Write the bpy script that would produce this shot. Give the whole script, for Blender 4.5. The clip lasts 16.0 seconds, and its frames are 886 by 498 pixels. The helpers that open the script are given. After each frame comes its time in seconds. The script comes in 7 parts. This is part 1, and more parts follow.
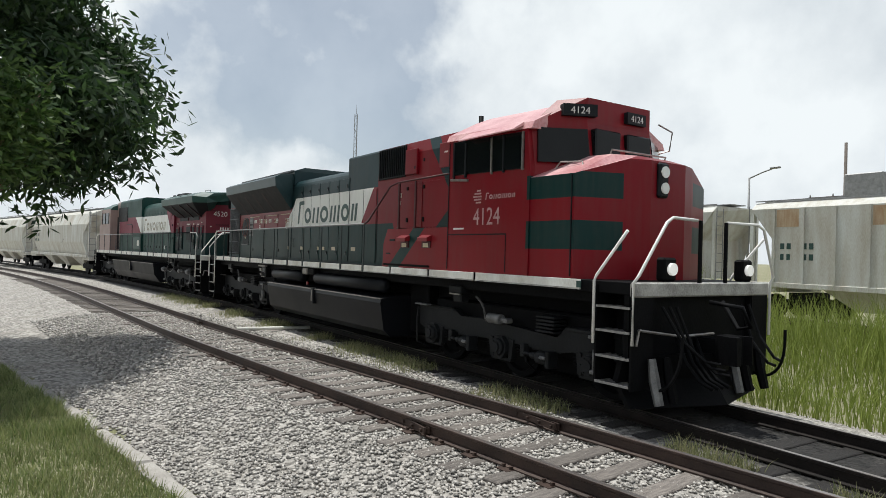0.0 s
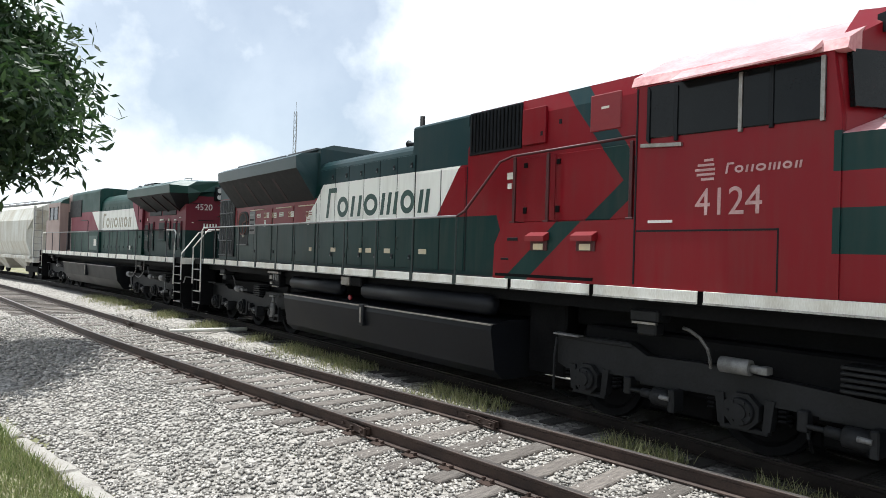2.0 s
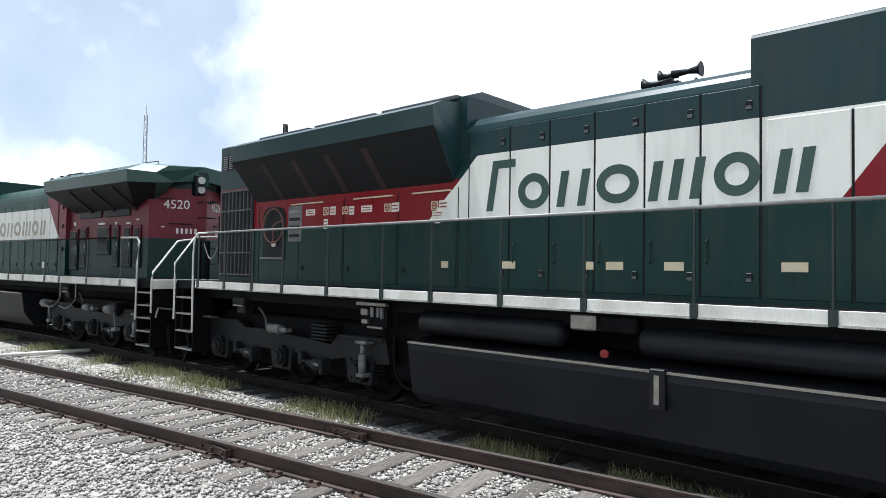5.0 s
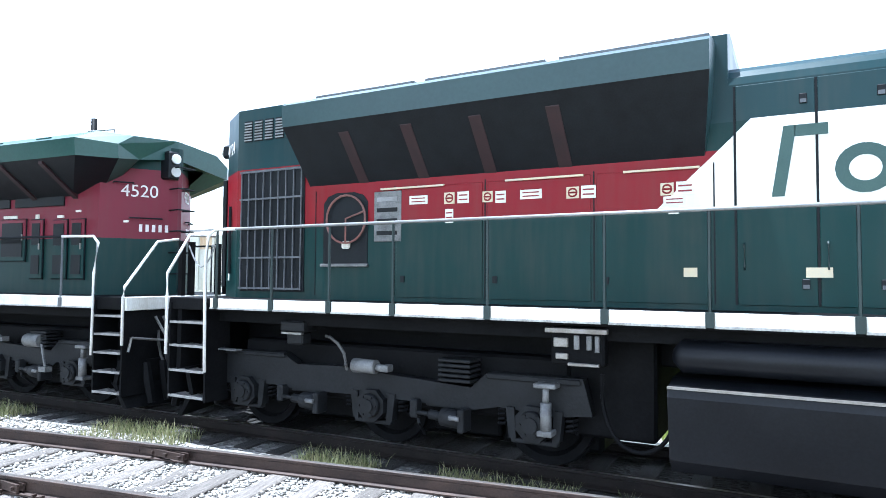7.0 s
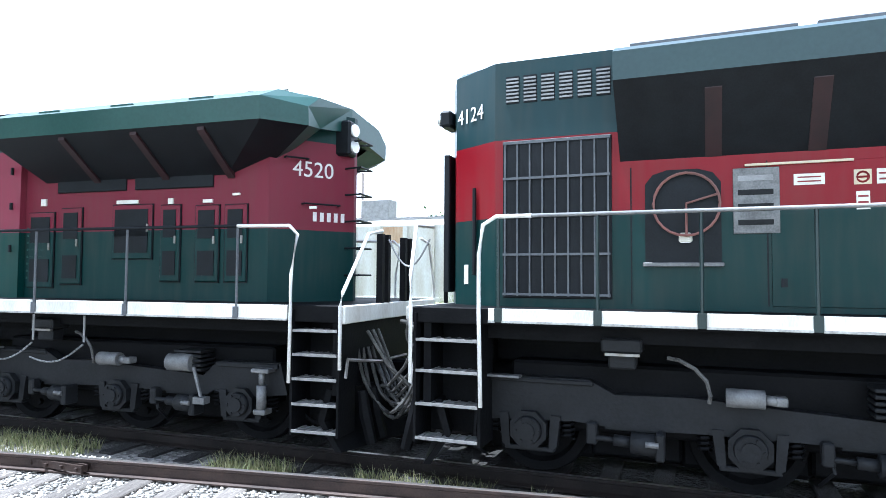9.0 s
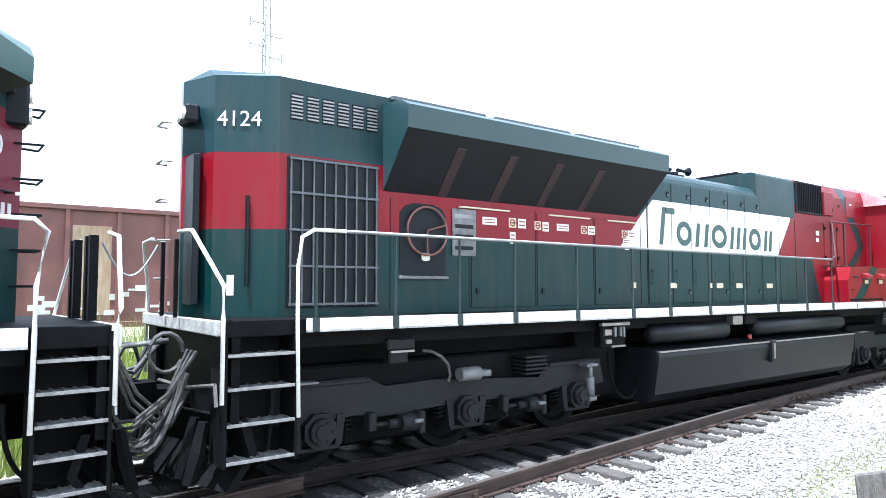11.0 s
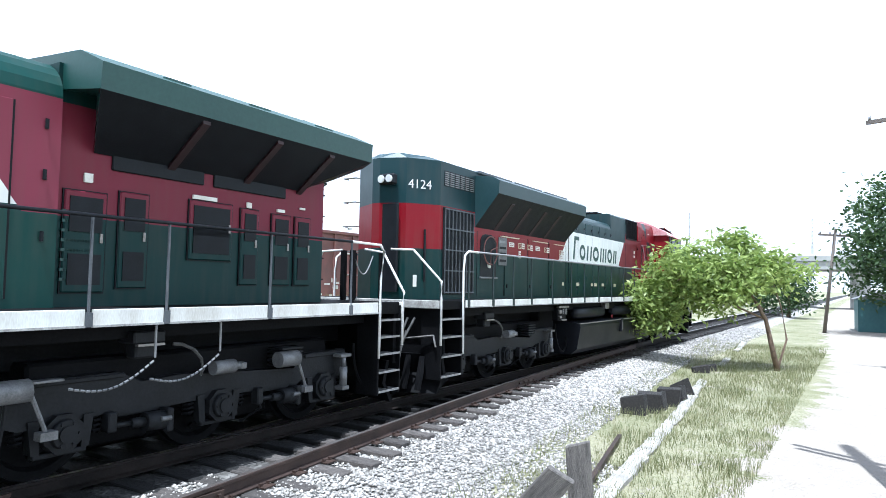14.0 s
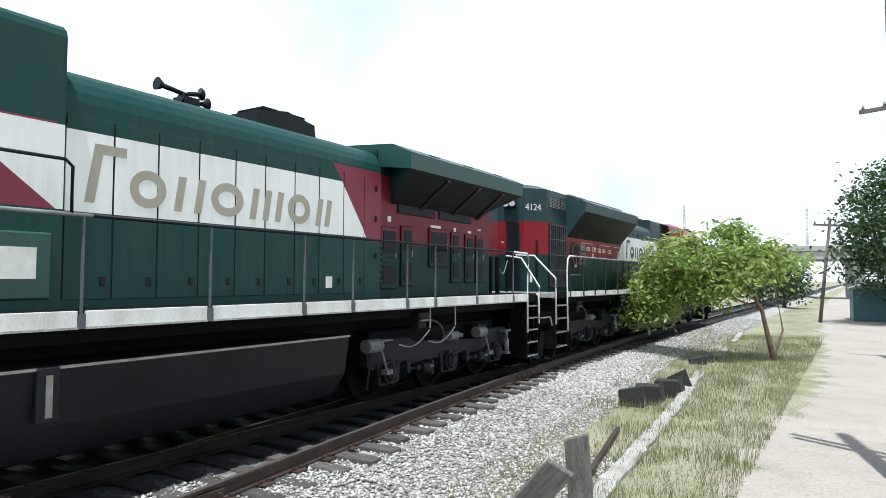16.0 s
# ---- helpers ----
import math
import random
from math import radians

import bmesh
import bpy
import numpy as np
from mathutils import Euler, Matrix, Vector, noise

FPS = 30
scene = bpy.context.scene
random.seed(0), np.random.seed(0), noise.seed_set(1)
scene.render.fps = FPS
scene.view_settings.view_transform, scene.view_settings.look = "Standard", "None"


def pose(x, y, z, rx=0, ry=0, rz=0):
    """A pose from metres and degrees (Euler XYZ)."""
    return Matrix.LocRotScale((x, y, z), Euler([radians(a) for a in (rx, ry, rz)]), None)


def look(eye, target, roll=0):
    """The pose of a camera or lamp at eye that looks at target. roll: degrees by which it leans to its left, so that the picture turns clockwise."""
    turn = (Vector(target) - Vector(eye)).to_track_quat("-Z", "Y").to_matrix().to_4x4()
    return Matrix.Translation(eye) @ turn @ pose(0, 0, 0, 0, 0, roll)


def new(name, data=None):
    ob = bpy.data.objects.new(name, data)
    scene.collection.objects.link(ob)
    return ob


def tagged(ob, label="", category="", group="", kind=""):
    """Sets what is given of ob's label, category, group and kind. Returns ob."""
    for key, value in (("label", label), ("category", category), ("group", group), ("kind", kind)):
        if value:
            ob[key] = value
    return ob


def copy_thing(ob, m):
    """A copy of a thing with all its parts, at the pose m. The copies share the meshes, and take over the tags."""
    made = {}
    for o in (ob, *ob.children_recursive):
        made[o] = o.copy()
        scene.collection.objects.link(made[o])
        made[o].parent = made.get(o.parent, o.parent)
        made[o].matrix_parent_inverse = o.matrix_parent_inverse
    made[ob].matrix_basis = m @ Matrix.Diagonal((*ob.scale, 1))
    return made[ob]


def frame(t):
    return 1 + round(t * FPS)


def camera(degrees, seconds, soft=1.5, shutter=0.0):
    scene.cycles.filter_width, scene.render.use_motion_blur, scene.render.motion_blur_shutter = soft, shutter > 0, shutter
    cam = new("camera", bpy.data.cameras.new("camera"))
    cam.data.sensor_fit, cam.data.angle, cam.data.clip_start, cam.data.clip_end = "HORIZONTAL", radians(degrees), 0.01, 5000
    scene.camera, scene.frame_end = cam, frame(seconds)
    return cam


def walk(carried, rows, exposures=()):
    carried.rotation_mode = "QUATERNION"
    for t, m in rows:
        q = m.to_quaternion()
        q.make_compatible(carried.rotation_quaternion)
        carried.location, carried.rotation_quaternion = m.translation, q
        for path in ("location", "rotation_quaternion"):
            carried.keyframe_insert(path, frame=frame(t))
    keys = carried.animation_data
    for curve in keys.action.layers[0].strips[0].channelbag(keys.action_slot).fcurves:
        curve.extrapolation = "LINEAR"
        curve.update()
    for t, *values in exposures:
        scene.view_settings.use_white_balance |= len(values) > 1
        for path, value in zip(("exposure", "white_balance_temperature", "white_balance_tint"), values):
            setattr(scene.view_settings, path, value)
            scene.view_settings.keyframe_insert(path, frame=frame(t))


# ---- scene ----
# camera: a phone held still and panned to the right, two metres over the rails
EYE = (0.0, 0.0, 2.05)
PAN = [  # seconds, yaw, pitch, roll
    (0.0, 60.591, 0.501, -1.648), (0.5, 58.765, 0.538, -1.616), (1.0, 57.512, 0.498, -1.719), (1.5, 56.526, 0.52, -1.86),
    (2.0, 55.401, 0.655, -1.757), (2.5, 54.225, 0.755, -1.663), (3.0, 52.762, 0.93, -1.639), (3.2, 51.9, 1.15, -1.58),
    (5.3, 41.655, 2.086, -0.9), (5.5, 40.152, 2.329, -0.927), (6.0, 36.861, 2.833, -0.856), (6.5, 33.102, 2.738, -0.554),
    (7.0, 29.076, 2.596, -0.38), (7.5, 27.054, 2.517, -0.067), (8.0, 28.364, 2.842, 0.125), (8.2, 29.0, 3.0, 0.0),
    (10.3, -14.44, 2.282, -1.095), (10.5, -21.591, 2.598, -0.861), (10.8, -29.992, 3.324, -0.038), (11.0, -36.306, 3.629, 0.136),
    (11.5, -47.025, 3.756, 0.676), (12.0, -50.696, 3.138, -0.092), (12.5, -52.711, 3.398, -0.542), (13.0, -54.673, 3.468, -0.644),
    (13.5, -56.445, 3.387, -0.762), (14.0, -57.328, 3.125, -1.023), (14.5, -57.198, 3.023, -0.518), (15.0, -57.752, 2.9, -0.236),
    (15.5, -57.711, 2.917, -0.362), (16.0, -57.617, 2.735, -0.156)]
cam = camera(68.48, 16.0, soft=0.45)
walk(cam, [(t, pose(*EYE, 90 + p, r, y)) for t, y, p, r in PAN],
     exposures=[(0, -0.15, 6250, 6), (1.0, 0.15, 6200, 6), (3.2, 0.4, 6000, 6), (5.5, 0.42, 5650, 7), (6.5, 1.62, 5150, 6), (8.2, 1.7, 5150, 6), (10.3, 1.12, 5350, 8),
                (11.0, 1.68, 5350, 8), (12.0, 1.12, 5300, 7), (13.0, 1.0, 5250, 7), (14.5, 0.9, 5350, 6), (15.0, 0.54, 5450, 5), (15.5, 0.46, 5650, 5), (16.0, 0.46, 5700, 5)])

# how far the train has come along its track
TRAVEL = [(0.0, -0.6), (0.5, 0.726), (1.0, 2.028), (1.5, 3.349), (2.0, 4.665), (2.5, 5.988), (3.0, 7.326), (5.5, 13.993),
          (6.0, 15.321), (6.5, 16.599), (7.0, 17.895), (7.5, 19.237), (8.0, 20.558), (10.3, 25.825), (10.5, 26.399), (11.0, 27.689),
          (11.5, 28.985), (12.0, 30.287), (12.5, 31.588), (13.0, 32.862), (13.5, 34.144), (14.0, 35.341), (14.5, 36.639), (15.0, 38.022),
          (15.5, 39.352), (16.0, 40.649)]

# ---- sky and sun ----
SUN_EL, SUN_AZ = 75.0, -166.0  # degrees; azimuth counted from +x towards +y
world = bpy.data.worlds.new("sky")
scene.world = world
world.use_nodes = True
wn, wl = world.node_tree.nodes, world.node_tree.links
wn.clear()
sky = wn.new("ShaderNodeTexSky")
sky.sky_type, sky.sun_disc = "NISHITA", False
sky.sun_elevation, sky.sun_rotation = radians(SUN_EL), radians(90 - SUN_AZ)
sky.air_density, sky.dust_density = 1.0, 1.2
wc = wn.new("ShaderNodeTexCoord")


def world_math(kind, a, b):
    k = wn.new("ShaderNodeMath")
    k.operation = kind
    for i, v in enumerate((a, b)):
        if isinstance(v, (int, float)):
            k.inputs[i].default_value = v
        else:
            wl.new(v, k.inputs[i])
    return k.outputs[0]


def world_ramp(v, p0, p1, c0, c1):
    r = wn.new("ShaderNodeValToRGB")
    r.color_ramp.elements[0].position, r.color_ramp.elements[1].position = p0, p1
    r.color_ramp.elements[0].color, r.color_ramp.elements[1].color = (*c0, 1), (*c1, 1)
    wl.new(v, r.inputs[0])
    return r.outputs[0]


def world_noise(scale, detail, rough):
    t = wn.new("ShaderNodeTexNoise")
    t.inputs["Scale"].default_value, t.inputs["Detail"].default_value, t.inputs["Roughness"].default_value = scale, detail, rough
    wl.new(wc.outputs["Generated"], t.inputs["Vector"])
    return t.outputs[0]


# towering cumulus with a clear gap over the train's tail, thinning to open sky high up
puffs = world_noise(4.2, 10.0, 0.55)
ws = wn.new("ShaderNodeSeparateXYZ")
wl.new(wc.outputs["Generated"], ws.inputs[0])
gaps = []
for az_, el_ in ((71.5, 18.0), (77.0, 25.0), (56.0, 26.5)):
    wd = wn.new("ShaderNodeVectorMath")
    wd.operation = "DOT_PRODUCT"
    wd.inputs[1].default_value = (-math.sin(radians(az_)) * math.cos(radians(el_)), math.cos(radians(az_)) * math.cos(radians(el_)), math.sin(radians(el_)))
    wl.new(wc.outputs["Generated"], wd.inputs[0])
    gaps.append(world_math("SUBTRACT", wd.outputs["Value"], 0.02 if az_ < 60 else 0.0))
near_gap = world_math("MAXIMUM", world_math("MAXIMUM", gaps[0], gaps[1]), gaps[2])
near_gap = world_math("ADD", near_gap, world_math("MULTIPLY", world_math("SUBTRACT", puffs, 0.5), 0.10))
clear = world_ramp(near_gap, 0.975, 0.988, (0, 0, 0), (1, 1, 1))
high = world_ramp(ws.outputs[2], 0.5, 0.8, (0, 0, 0), (0.9, 0.9, 0.9))
thin = world_ramp(world_noise(2.1, 8.0, 0.5), 0.36, 0.46, (0.3, 0.3, 0.3), (0, 0, 0))
cover = world_math("SUBTRACT", 1.0, world_math("MAXIMUM", world_math("MAXIMUM", world_math("MULTIPLY", clear, 0.56), high), thin))
shade = world_ramp(world_noise(5.5, 8.0, 0.55), 0.32, 0.6, (9.6, 9.9, 10.3), (12.4, 12.5, 12.6))
mx = wn.new("ShaderNodeMix")
mx.data_type = "RGBA"
bg = wn.new("ShaderNodeBackground")
bg.inputs["Strength"].default_value = 0.083
wo = wn.new("ShaderNodeOutputWorld")
wl.new(cover, mx.inputs["Factor"])
wl.new(sky.outputs[0], mx.inputs["A"])
wl.new(shade, mx.inputs["B"])
wl.new(mx.outputs["Result"], bg.inputs["Color"])
wl.new(bg.outputs[0], wo.inputs["Surface"])
sun = new("sun", bpy.data.lights.new("sun", "SUN"))
sun.data.energy, sun.data.angle, sun.data.color = 5.0, radians(0.6), (1.0, 0.96, 0.9)
_e, _a = radians(SUN_EL), radians(SUN_AZ)
sun.matrix_world = look((math.cos(_e) * math.cos(_a) * 50, math.cos(_e) * math.sin(_a) * 50, math.sin(_e) * 50), (0, 0, 0))


# ---- materials ----
def mat(name, a, b=None, rough=0.6, metal=0.0, scale=6.0, fine=60.0, bump=0.1, depth=0.01, coat=0.0, stretch=(1, 1, 1), vary=0.0, spec=0.5):
    """Two colours mixed by coarse and fine noise, with fine relief."""
    m = bpy.data.materials.new(name)
    m.use_nodes = True
    n, l = m.node_tree.nodes, m.node_tree.links
    p = n["Principled BSDF"]
    b = b or tuple(c * 0.7 for c in a)
    co = n.new("ShaderNodeTexCoord")
    mp = n.new("ShaderNodeMapping")
    mp.inputs["Scale"].default_value = stretch
    l.new(co.outputs["Object"], mp.inputs[0])
    n1, n2 = n.new("ShaderNodeTexNoise"), n.new("ShaderNodeTexNoise")
    n1.inputs["Scale"].default_value, n1.inputs["Detail"].default_value = scale, 6.0
    n2.inputs["Scale"].default_value, n2.inputs["Detail"].default_value = fine, 3.0
    l.new(mp.outputs[0], n1.inputs["Vector"])
    l.new(mp.outputs[0], n2.inputs["Vector"])
    ad = n.new("ShaderNodeMath")
    ad.operation = "MULTIPLY_ADD"
    ad.inputs[1].default_value, ad.inputs[2].default_value = 0.45, 0.0
    l.new(n2.outputs[0], ad.inputs[0])
    a2 = n.new("ShaderNodeMath")
    a2.operation = "MULTIPLY_ADD"
    a2.inputs[1].default_value = 0.75
    l.new(n1.outputs[0], a2.inputs[0])
    l.new(ad.outputs[0], a2.inputs[2])
    rp = n.new("ShaderNodeValToRGB")
    rp.color_ramp.elements[0].position, rp.color_ramp.elements[1].position = 0.42, 0.78
    rp.color_ramp.elements[0].color, rp.color_ramp.elements[1].color = (*a, 1), (*b, 1)
    l.new(a2.outputs[0], rp.inputs[0])
    out = rp.outputs[0]
    if vary:
        oi = n.new("ShaderNodeObjectInfo")
        mr = n.new("ShaderNodeMapRange")
        mr.inputs["To Min"].default_value, mr.inputs["To Max"].default_value = 1 - vary, 1 + vary
        l.new(oi.outputs["Random"], mr.inputs[0])
        hv = n.new("ShaderNodeHueSaturation")
        l.new(mr.outputs[0], hv.inputs["Value"])
        l.new(out, hv.inputs["Color"])
        out = hv.outputs[0]
    l.new(out, p.inputs["Base Color"])
    bp = n.new("ShaderNodeBump")
    bp.inputs["Strength"].default_value, bp.inputs["Distance"].default_value = bump, depth
    l.new(n2.outputs[0], bp.inputs["Height"])
    l.new(bp.outputs[0], p.inputs["Normal"])
    rr = n.new("ShaderNodeMapRange")
    rr.inputs["To Min"].default_value, rr.inputs["To Max"].default_value = max(0.05, rough - 0.12), min(1, rough + 0.12)
    l.new(n1.outputs[0], rr.inputs[0])
    l.new(rr.outputs[0], p.inputs["Roughness"])
    p.inputs["Metallic"].default_value, p.inputs["Coat Weight"].default_value, p.inputs["Specular IOR Level"].default_value = metal, coat, spec
    return m


class Nodes:
    """Small arithmetic on node sockets, for paint schemes laid out in metres."""

    def __init__(self, m):
        self.n, self.l = m.node_tree.nodes, m.node_tree.links

    def op(self, kind, a, b=0.0):
        k = self.n.new("ShaderNodeMath")
        k.operation = kind
        for i, v in enumerate((a, b)):
            if isinstance(v, (int, float)):
                k.inputs[i].default_value = v
            else:
                self.l.new(v, k.inputs[i])
        return k.outputs[0]

    def line(self, x, z, x0, z0, x1, z1):
        """1 where x lies beyond the line through (x0, z0) and (x1, z1)."""
        s = (x1 - x0) / (z1 - z0)
        return self.op("GREATER_THAN", self.op("SUBTRACT", x, self.op("MULTIPLY", z, s)), x0 - s * z0)

    def within(self, v, lo, hi):
        return self.op("MULTIPLY", self.op("GREATER_THAN", v, lo), self.op("LESS_THAN", v, hi))

    def both(self, *a):
        out = a[0]
        for v in a[1:]:
            out = self.op("MULTIPLY", out, v)
        return out

    def either(self, *a):
        out = a[0]
        for v in a[1:]:
            out = self.op("MAXIMUM", out, v)
        return out

    def no(self, a):
        return self.op("SUBTRACT", 1.0, a)

    def mix(self, f, a, b):
        k = self.n.new("ShaderNodeMix")
        k.data_type = "RGBA"
        self.l.new(f, k.inputs["Factor"])
        for key, v in (("A", a), ("B", b)):
            if isinstance(v, tuple):
                k.inputs[key].default_value = (*v, 1)
            else:
                self.l.new(v, k.inputs[key])
        return k.outputs["Result"]


def soaked_shaded(m, edge):
    """Oil and the train's painted shade blacken a tie's wood beyond a ragged line across it, edge metres from its
    middle.
    """
    k = Nodes(m)
    p = k.n["Principled BSDF"]
    co = k.n.new("ShaderNodeTexCoord")
    se = k.n.new("ShaderNodeSeparateXYZ")
    k.l.new(co.outputs["Object"], se.inputs[0])
    nz = k.n.new("ShaderNodeTexNoise")
    nz.inputs["Scale"].default_value, nz.inputs["Detail"].default_value = 7.0, 5.0
    k.l.new(co.outputs["Object"], nz.inputs["Vector"])
    f = k.op("GREATER_THAN", k.op("ADD", se.outputs[1], k.op("MULTIPLY", nz.outputs[0], 0.3)), edge + 0.15)
    was = p.inputs["Base Color"].links[0].from_socket
    k.l.new(k.mix(f, was, (0.004, 0.0036, 0.0033)), p.inputs["Base Color"])
    return m


def leaf_mat(name, a, b, glow=0.35):
    m = bpy.data.materials.new(name)
    m.use_nodes = True
    n, l = m.node_tree.nodes, m.node_tree.links
    p = n["Principled BSDF"]
    ge = n.new("ShaderNodeNewGeometry")
    rp = n.new("ShaderNodeValToRGB")
    rp.color_ramp.elements[0].color, rp.color_ramp.elements[1].color = (*a, 1), (*b, 1)
    l.new(ge.outputs["Random Per Island"], rp.inputs[0])
    l.new(rp.outputs[0], p.inputs["Base Color"])
    p.inputs["Roughness"].default_value = 0.5
    tr = n.new("ShaderNodeBsdfTranslucent")
    l.new(rp.outputs[0], tr.inputs[0])
    ms = n.new("ShaderNodeMixShader")
    ms.inputs[0].default_value = glow
    l.new(p.outputs[0], ms.inputs[1])
    l.new(tr.outputs[0], ms.inputs[2])
    l.new(ms.outputs[0], n["Material Output"].inputs[0])
    return m


def paint(name, scheme, rough=0.32, dirt=(0.09, 0.07, 0.055), amount=0.22):
    """A painted, weathered car body: scheme(nodes, x, z, y) gives the colour by the place on the body."""
    m = bpy.data.materials.new(name)
    m.use_nodes = True
    k = Nodes(m)
    p = k.n["Principled BSDF"]
    co = k.n.new("ShaderNodeTexCoord")
    se = k.n.new("ShaderNodeSeparateXYZ")
    k.l.new(co.outputs["Object"], se.inputs[0])
    col = scheme(k, se.outputs[0], se.outputs[2], se.outputs[1])
    n1 = k.n.new("ShaderNodeTexNoise")
    mp = k.n.new("ShaderNodeMapping")
    mp.inputs["Scale"].default_value = (5.0, 5.0, 0.5)
    k.l.new(co.outputs["Object"], mp.inputs[0])
    k.l.new(mp.outputs[0], n1.inputs["Vector"])
    n1.inputs["Scale"].default_value, n1.inputs["Detail"].default_value = 2.0, 8.0
    n2 = k.n.new("ShaderNodeTexNoise")
    n2.inputs["Scale"].default_value, n2.inputs["Detail"].default_value = 1.3, 8.0
    k.l.new(co.outputs["Object"], n2.inputs["Vector"])
    f = k.op("MULTIPLY", k.op("MULTIPLY", n1.outputs[0], n2.outputs[0]), 3.2)
    f = k.op("MULTIPLY", k.op("MAXIMUM", k.op("SUBTRACT", f, 0.62), 0.0), amount)
    f = k.op("MINIMUM", f, 0.6)
    k.l.new(k.mix(f, col, dirt), p.inputs["Base Color"])
    k.l.new(k.op("MINIMUM", k.op("ADD", k.op("MULTIPLY", n2.outputs[0], 0.35), rough - 0.12), 0.9), p.inputs["Roughness"])
    n3 = k.n.new("ShaderNodeTexNoise")
    n3.inputs["Scale"].default_value = 1.7
    k.l.new(co.outputs["Object"], n3.inputs["Vector"])
    bp = k.n.new("ShaderNodeBump")
    bp.inputs["Strength"].default_value, bp.inputs["Distance"].default_value = 0.25, 0.02
    k.l.new(n3.outputs[0], bp.inputs["Height"])
    k.l.new(bp.outputs[0], p.inputs["Normal"])
    p.inputs["Specular IOR Level"].default_value = 0.22
    return m


RED, GREEN, WHITE = (0.178, 0.0035, 0.010), (0.0022, 0.026, 0.025), (0.78, 0.78, 0.74)
# upper green is greyed by fading and by the sky's reflection put into it
ROOF_SHEEN_GREEN, OLD_GREEN = (0.012, 0.036, 0.041), (0.006, 0.043, 0.036)
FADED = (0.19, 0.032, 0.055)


def scheme_red_nose(k, x, z, y):
    # above this height the green carries the painted sky reflection
    top = k.op("GREATER_THAN", z, 3.56)
    z = k.op("ADD", k.op("DIVIDE", k.op("SUBTRACT", z, 2.05), k.op("ADD", 1.0, k.op("MULTIPLY", k.op("LESS_THAN", x, 5.8), 0.03))), 2.05)
    x = k.op("DIVIDE", k.op("SUBTRACT", x, 0.1), k.op("ADD", 1.03, k.op("MULTIPLY", k.op("LESS_THAN", x, 0.1), 0.012)))
    white = k.both(k.within(z, 2.70, 3.53), k.line(x, z, -3.62, 2.70, -3.0, 3.3), k.no(k.line(x, z, 1.26, 2.70, 1.86, 3.53)))
    front = k.either(k.both(k.line(x, z, 1.26, 2.70, 1.86, 3.53), k.op("GREATER_THAN", z, 2.70)), k.line(x, z, 3.15, 1.7, 2.75, 2.7))
    front = k.both(front, k.op("GREATER_THAN", x, 1.3), k.no(k.both(k.within(x, 0.0, 2.05), k.op("GREATER_THAN", z, 3.53))))
    chev = k.either(k.both(k.op("GREATER_THAN", z, 3.06), k.line(x, z, 4.07, 4.33, 5.05, 3.06), k.no(k.line(x, z, 4.45, 4.33, 5.43, 3.06))),
                    k.both(k.op("LESS_THAN", z, 3.06), k.line(x, z, 3.45, 1.77, 5.05, 3.06), k.no(k.line(x, z, 3.88, 1.77, 5.43, 3.06))))
    chev = k.both(chev, k.op("LESS_THAN", x, 5.5))
    nose = k.both(k.op("GREATER_THAN", x, 7.62), k.either(k.within(z, 2.18, 2.60), k.within(z, 2.93, 3.30)), k.op("LESS_THAN", x, 8.83))
    rear = k.either(k.both(k.op("LESS_THAN", x, -7.85), k.within(z, 2.70, 3.52)), k.both(k.op("LESS_THAN", x, -3.0), k.within(z, 2.72, 3.26)))
    rear = k.both(rear, k.no(k.line(x, z, -3.62, 2.70, -3.0, 3.3)))
    red = k.both(k.either(front, rear), k.no(chev), k.no(nose))
    return k.mix(white, k.mix(red, k.mix(top, GREEN, ROOF_SHEEN_GREEN), RED), WHITE)


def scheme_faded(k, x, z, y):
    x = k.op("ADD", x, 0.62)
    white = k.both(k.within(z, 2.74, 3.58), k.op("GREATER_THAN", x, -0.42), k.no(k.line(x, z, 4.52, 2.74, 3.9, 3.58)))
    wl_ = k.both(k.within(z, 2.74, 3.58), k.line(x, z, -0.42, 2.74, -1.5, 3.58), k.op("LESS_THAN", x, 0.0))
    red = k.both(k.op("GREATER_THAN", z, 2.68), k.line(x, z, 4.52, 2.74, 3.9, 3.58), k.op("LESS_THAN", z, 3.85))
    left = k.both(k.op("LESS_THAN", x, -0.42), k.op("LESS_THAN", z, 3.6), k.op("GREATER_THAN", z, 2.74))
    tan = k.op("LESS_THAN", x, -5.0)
    # below the broad roof its shade is mixed in as deeper green and red
    roof_shade = k.op("GREATER_THAN", x, 4.9)
    c = k.mix(k.either(red, left), k.mix(roof_shade, OLD_GREEN, GREEN), k.mix(roof_shade, FADED, (0.14, 0.016, 0.032)))
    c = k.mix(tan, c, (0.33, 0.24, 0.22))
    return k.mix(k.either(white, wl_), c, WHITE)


M = {}
M["livery"] = paint("red_green_paint", scheme_red_nose)
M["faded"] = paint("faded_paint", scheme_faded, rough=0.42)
M["green"] = mat("sheen_green_paint", ROOF_SHEEN_GREEN, (0.022, 0.052, 0.056), 0.36, scale=1.5, fine=25, bump=0.03)
M["old_green"] = mat("faded_green_paint", OLD_GREEN, (0.016, 0.062, 0.052), 0.4, scale=1.5, fine=25, bump=0.03)
M["post"] = mat("dark_green_post", (0.004, 0.014, 0.014), (0.012, 0.026, 0.026), 0.4, scale=5)
M["truck"] = mat("dusty_truck_steel", (0.0038, 0.0043, 0.0052), (0.012, 0.0128, 0.0145), 0.6, scale=3.5, fine=30, bump=0.3, spec=0.25)
M["grille_bar"] = mat("grille_grey", (0.06, 0.068, 0.078), (0.11, 0.115, 0.125), 0.5, 0.2, scale=9)
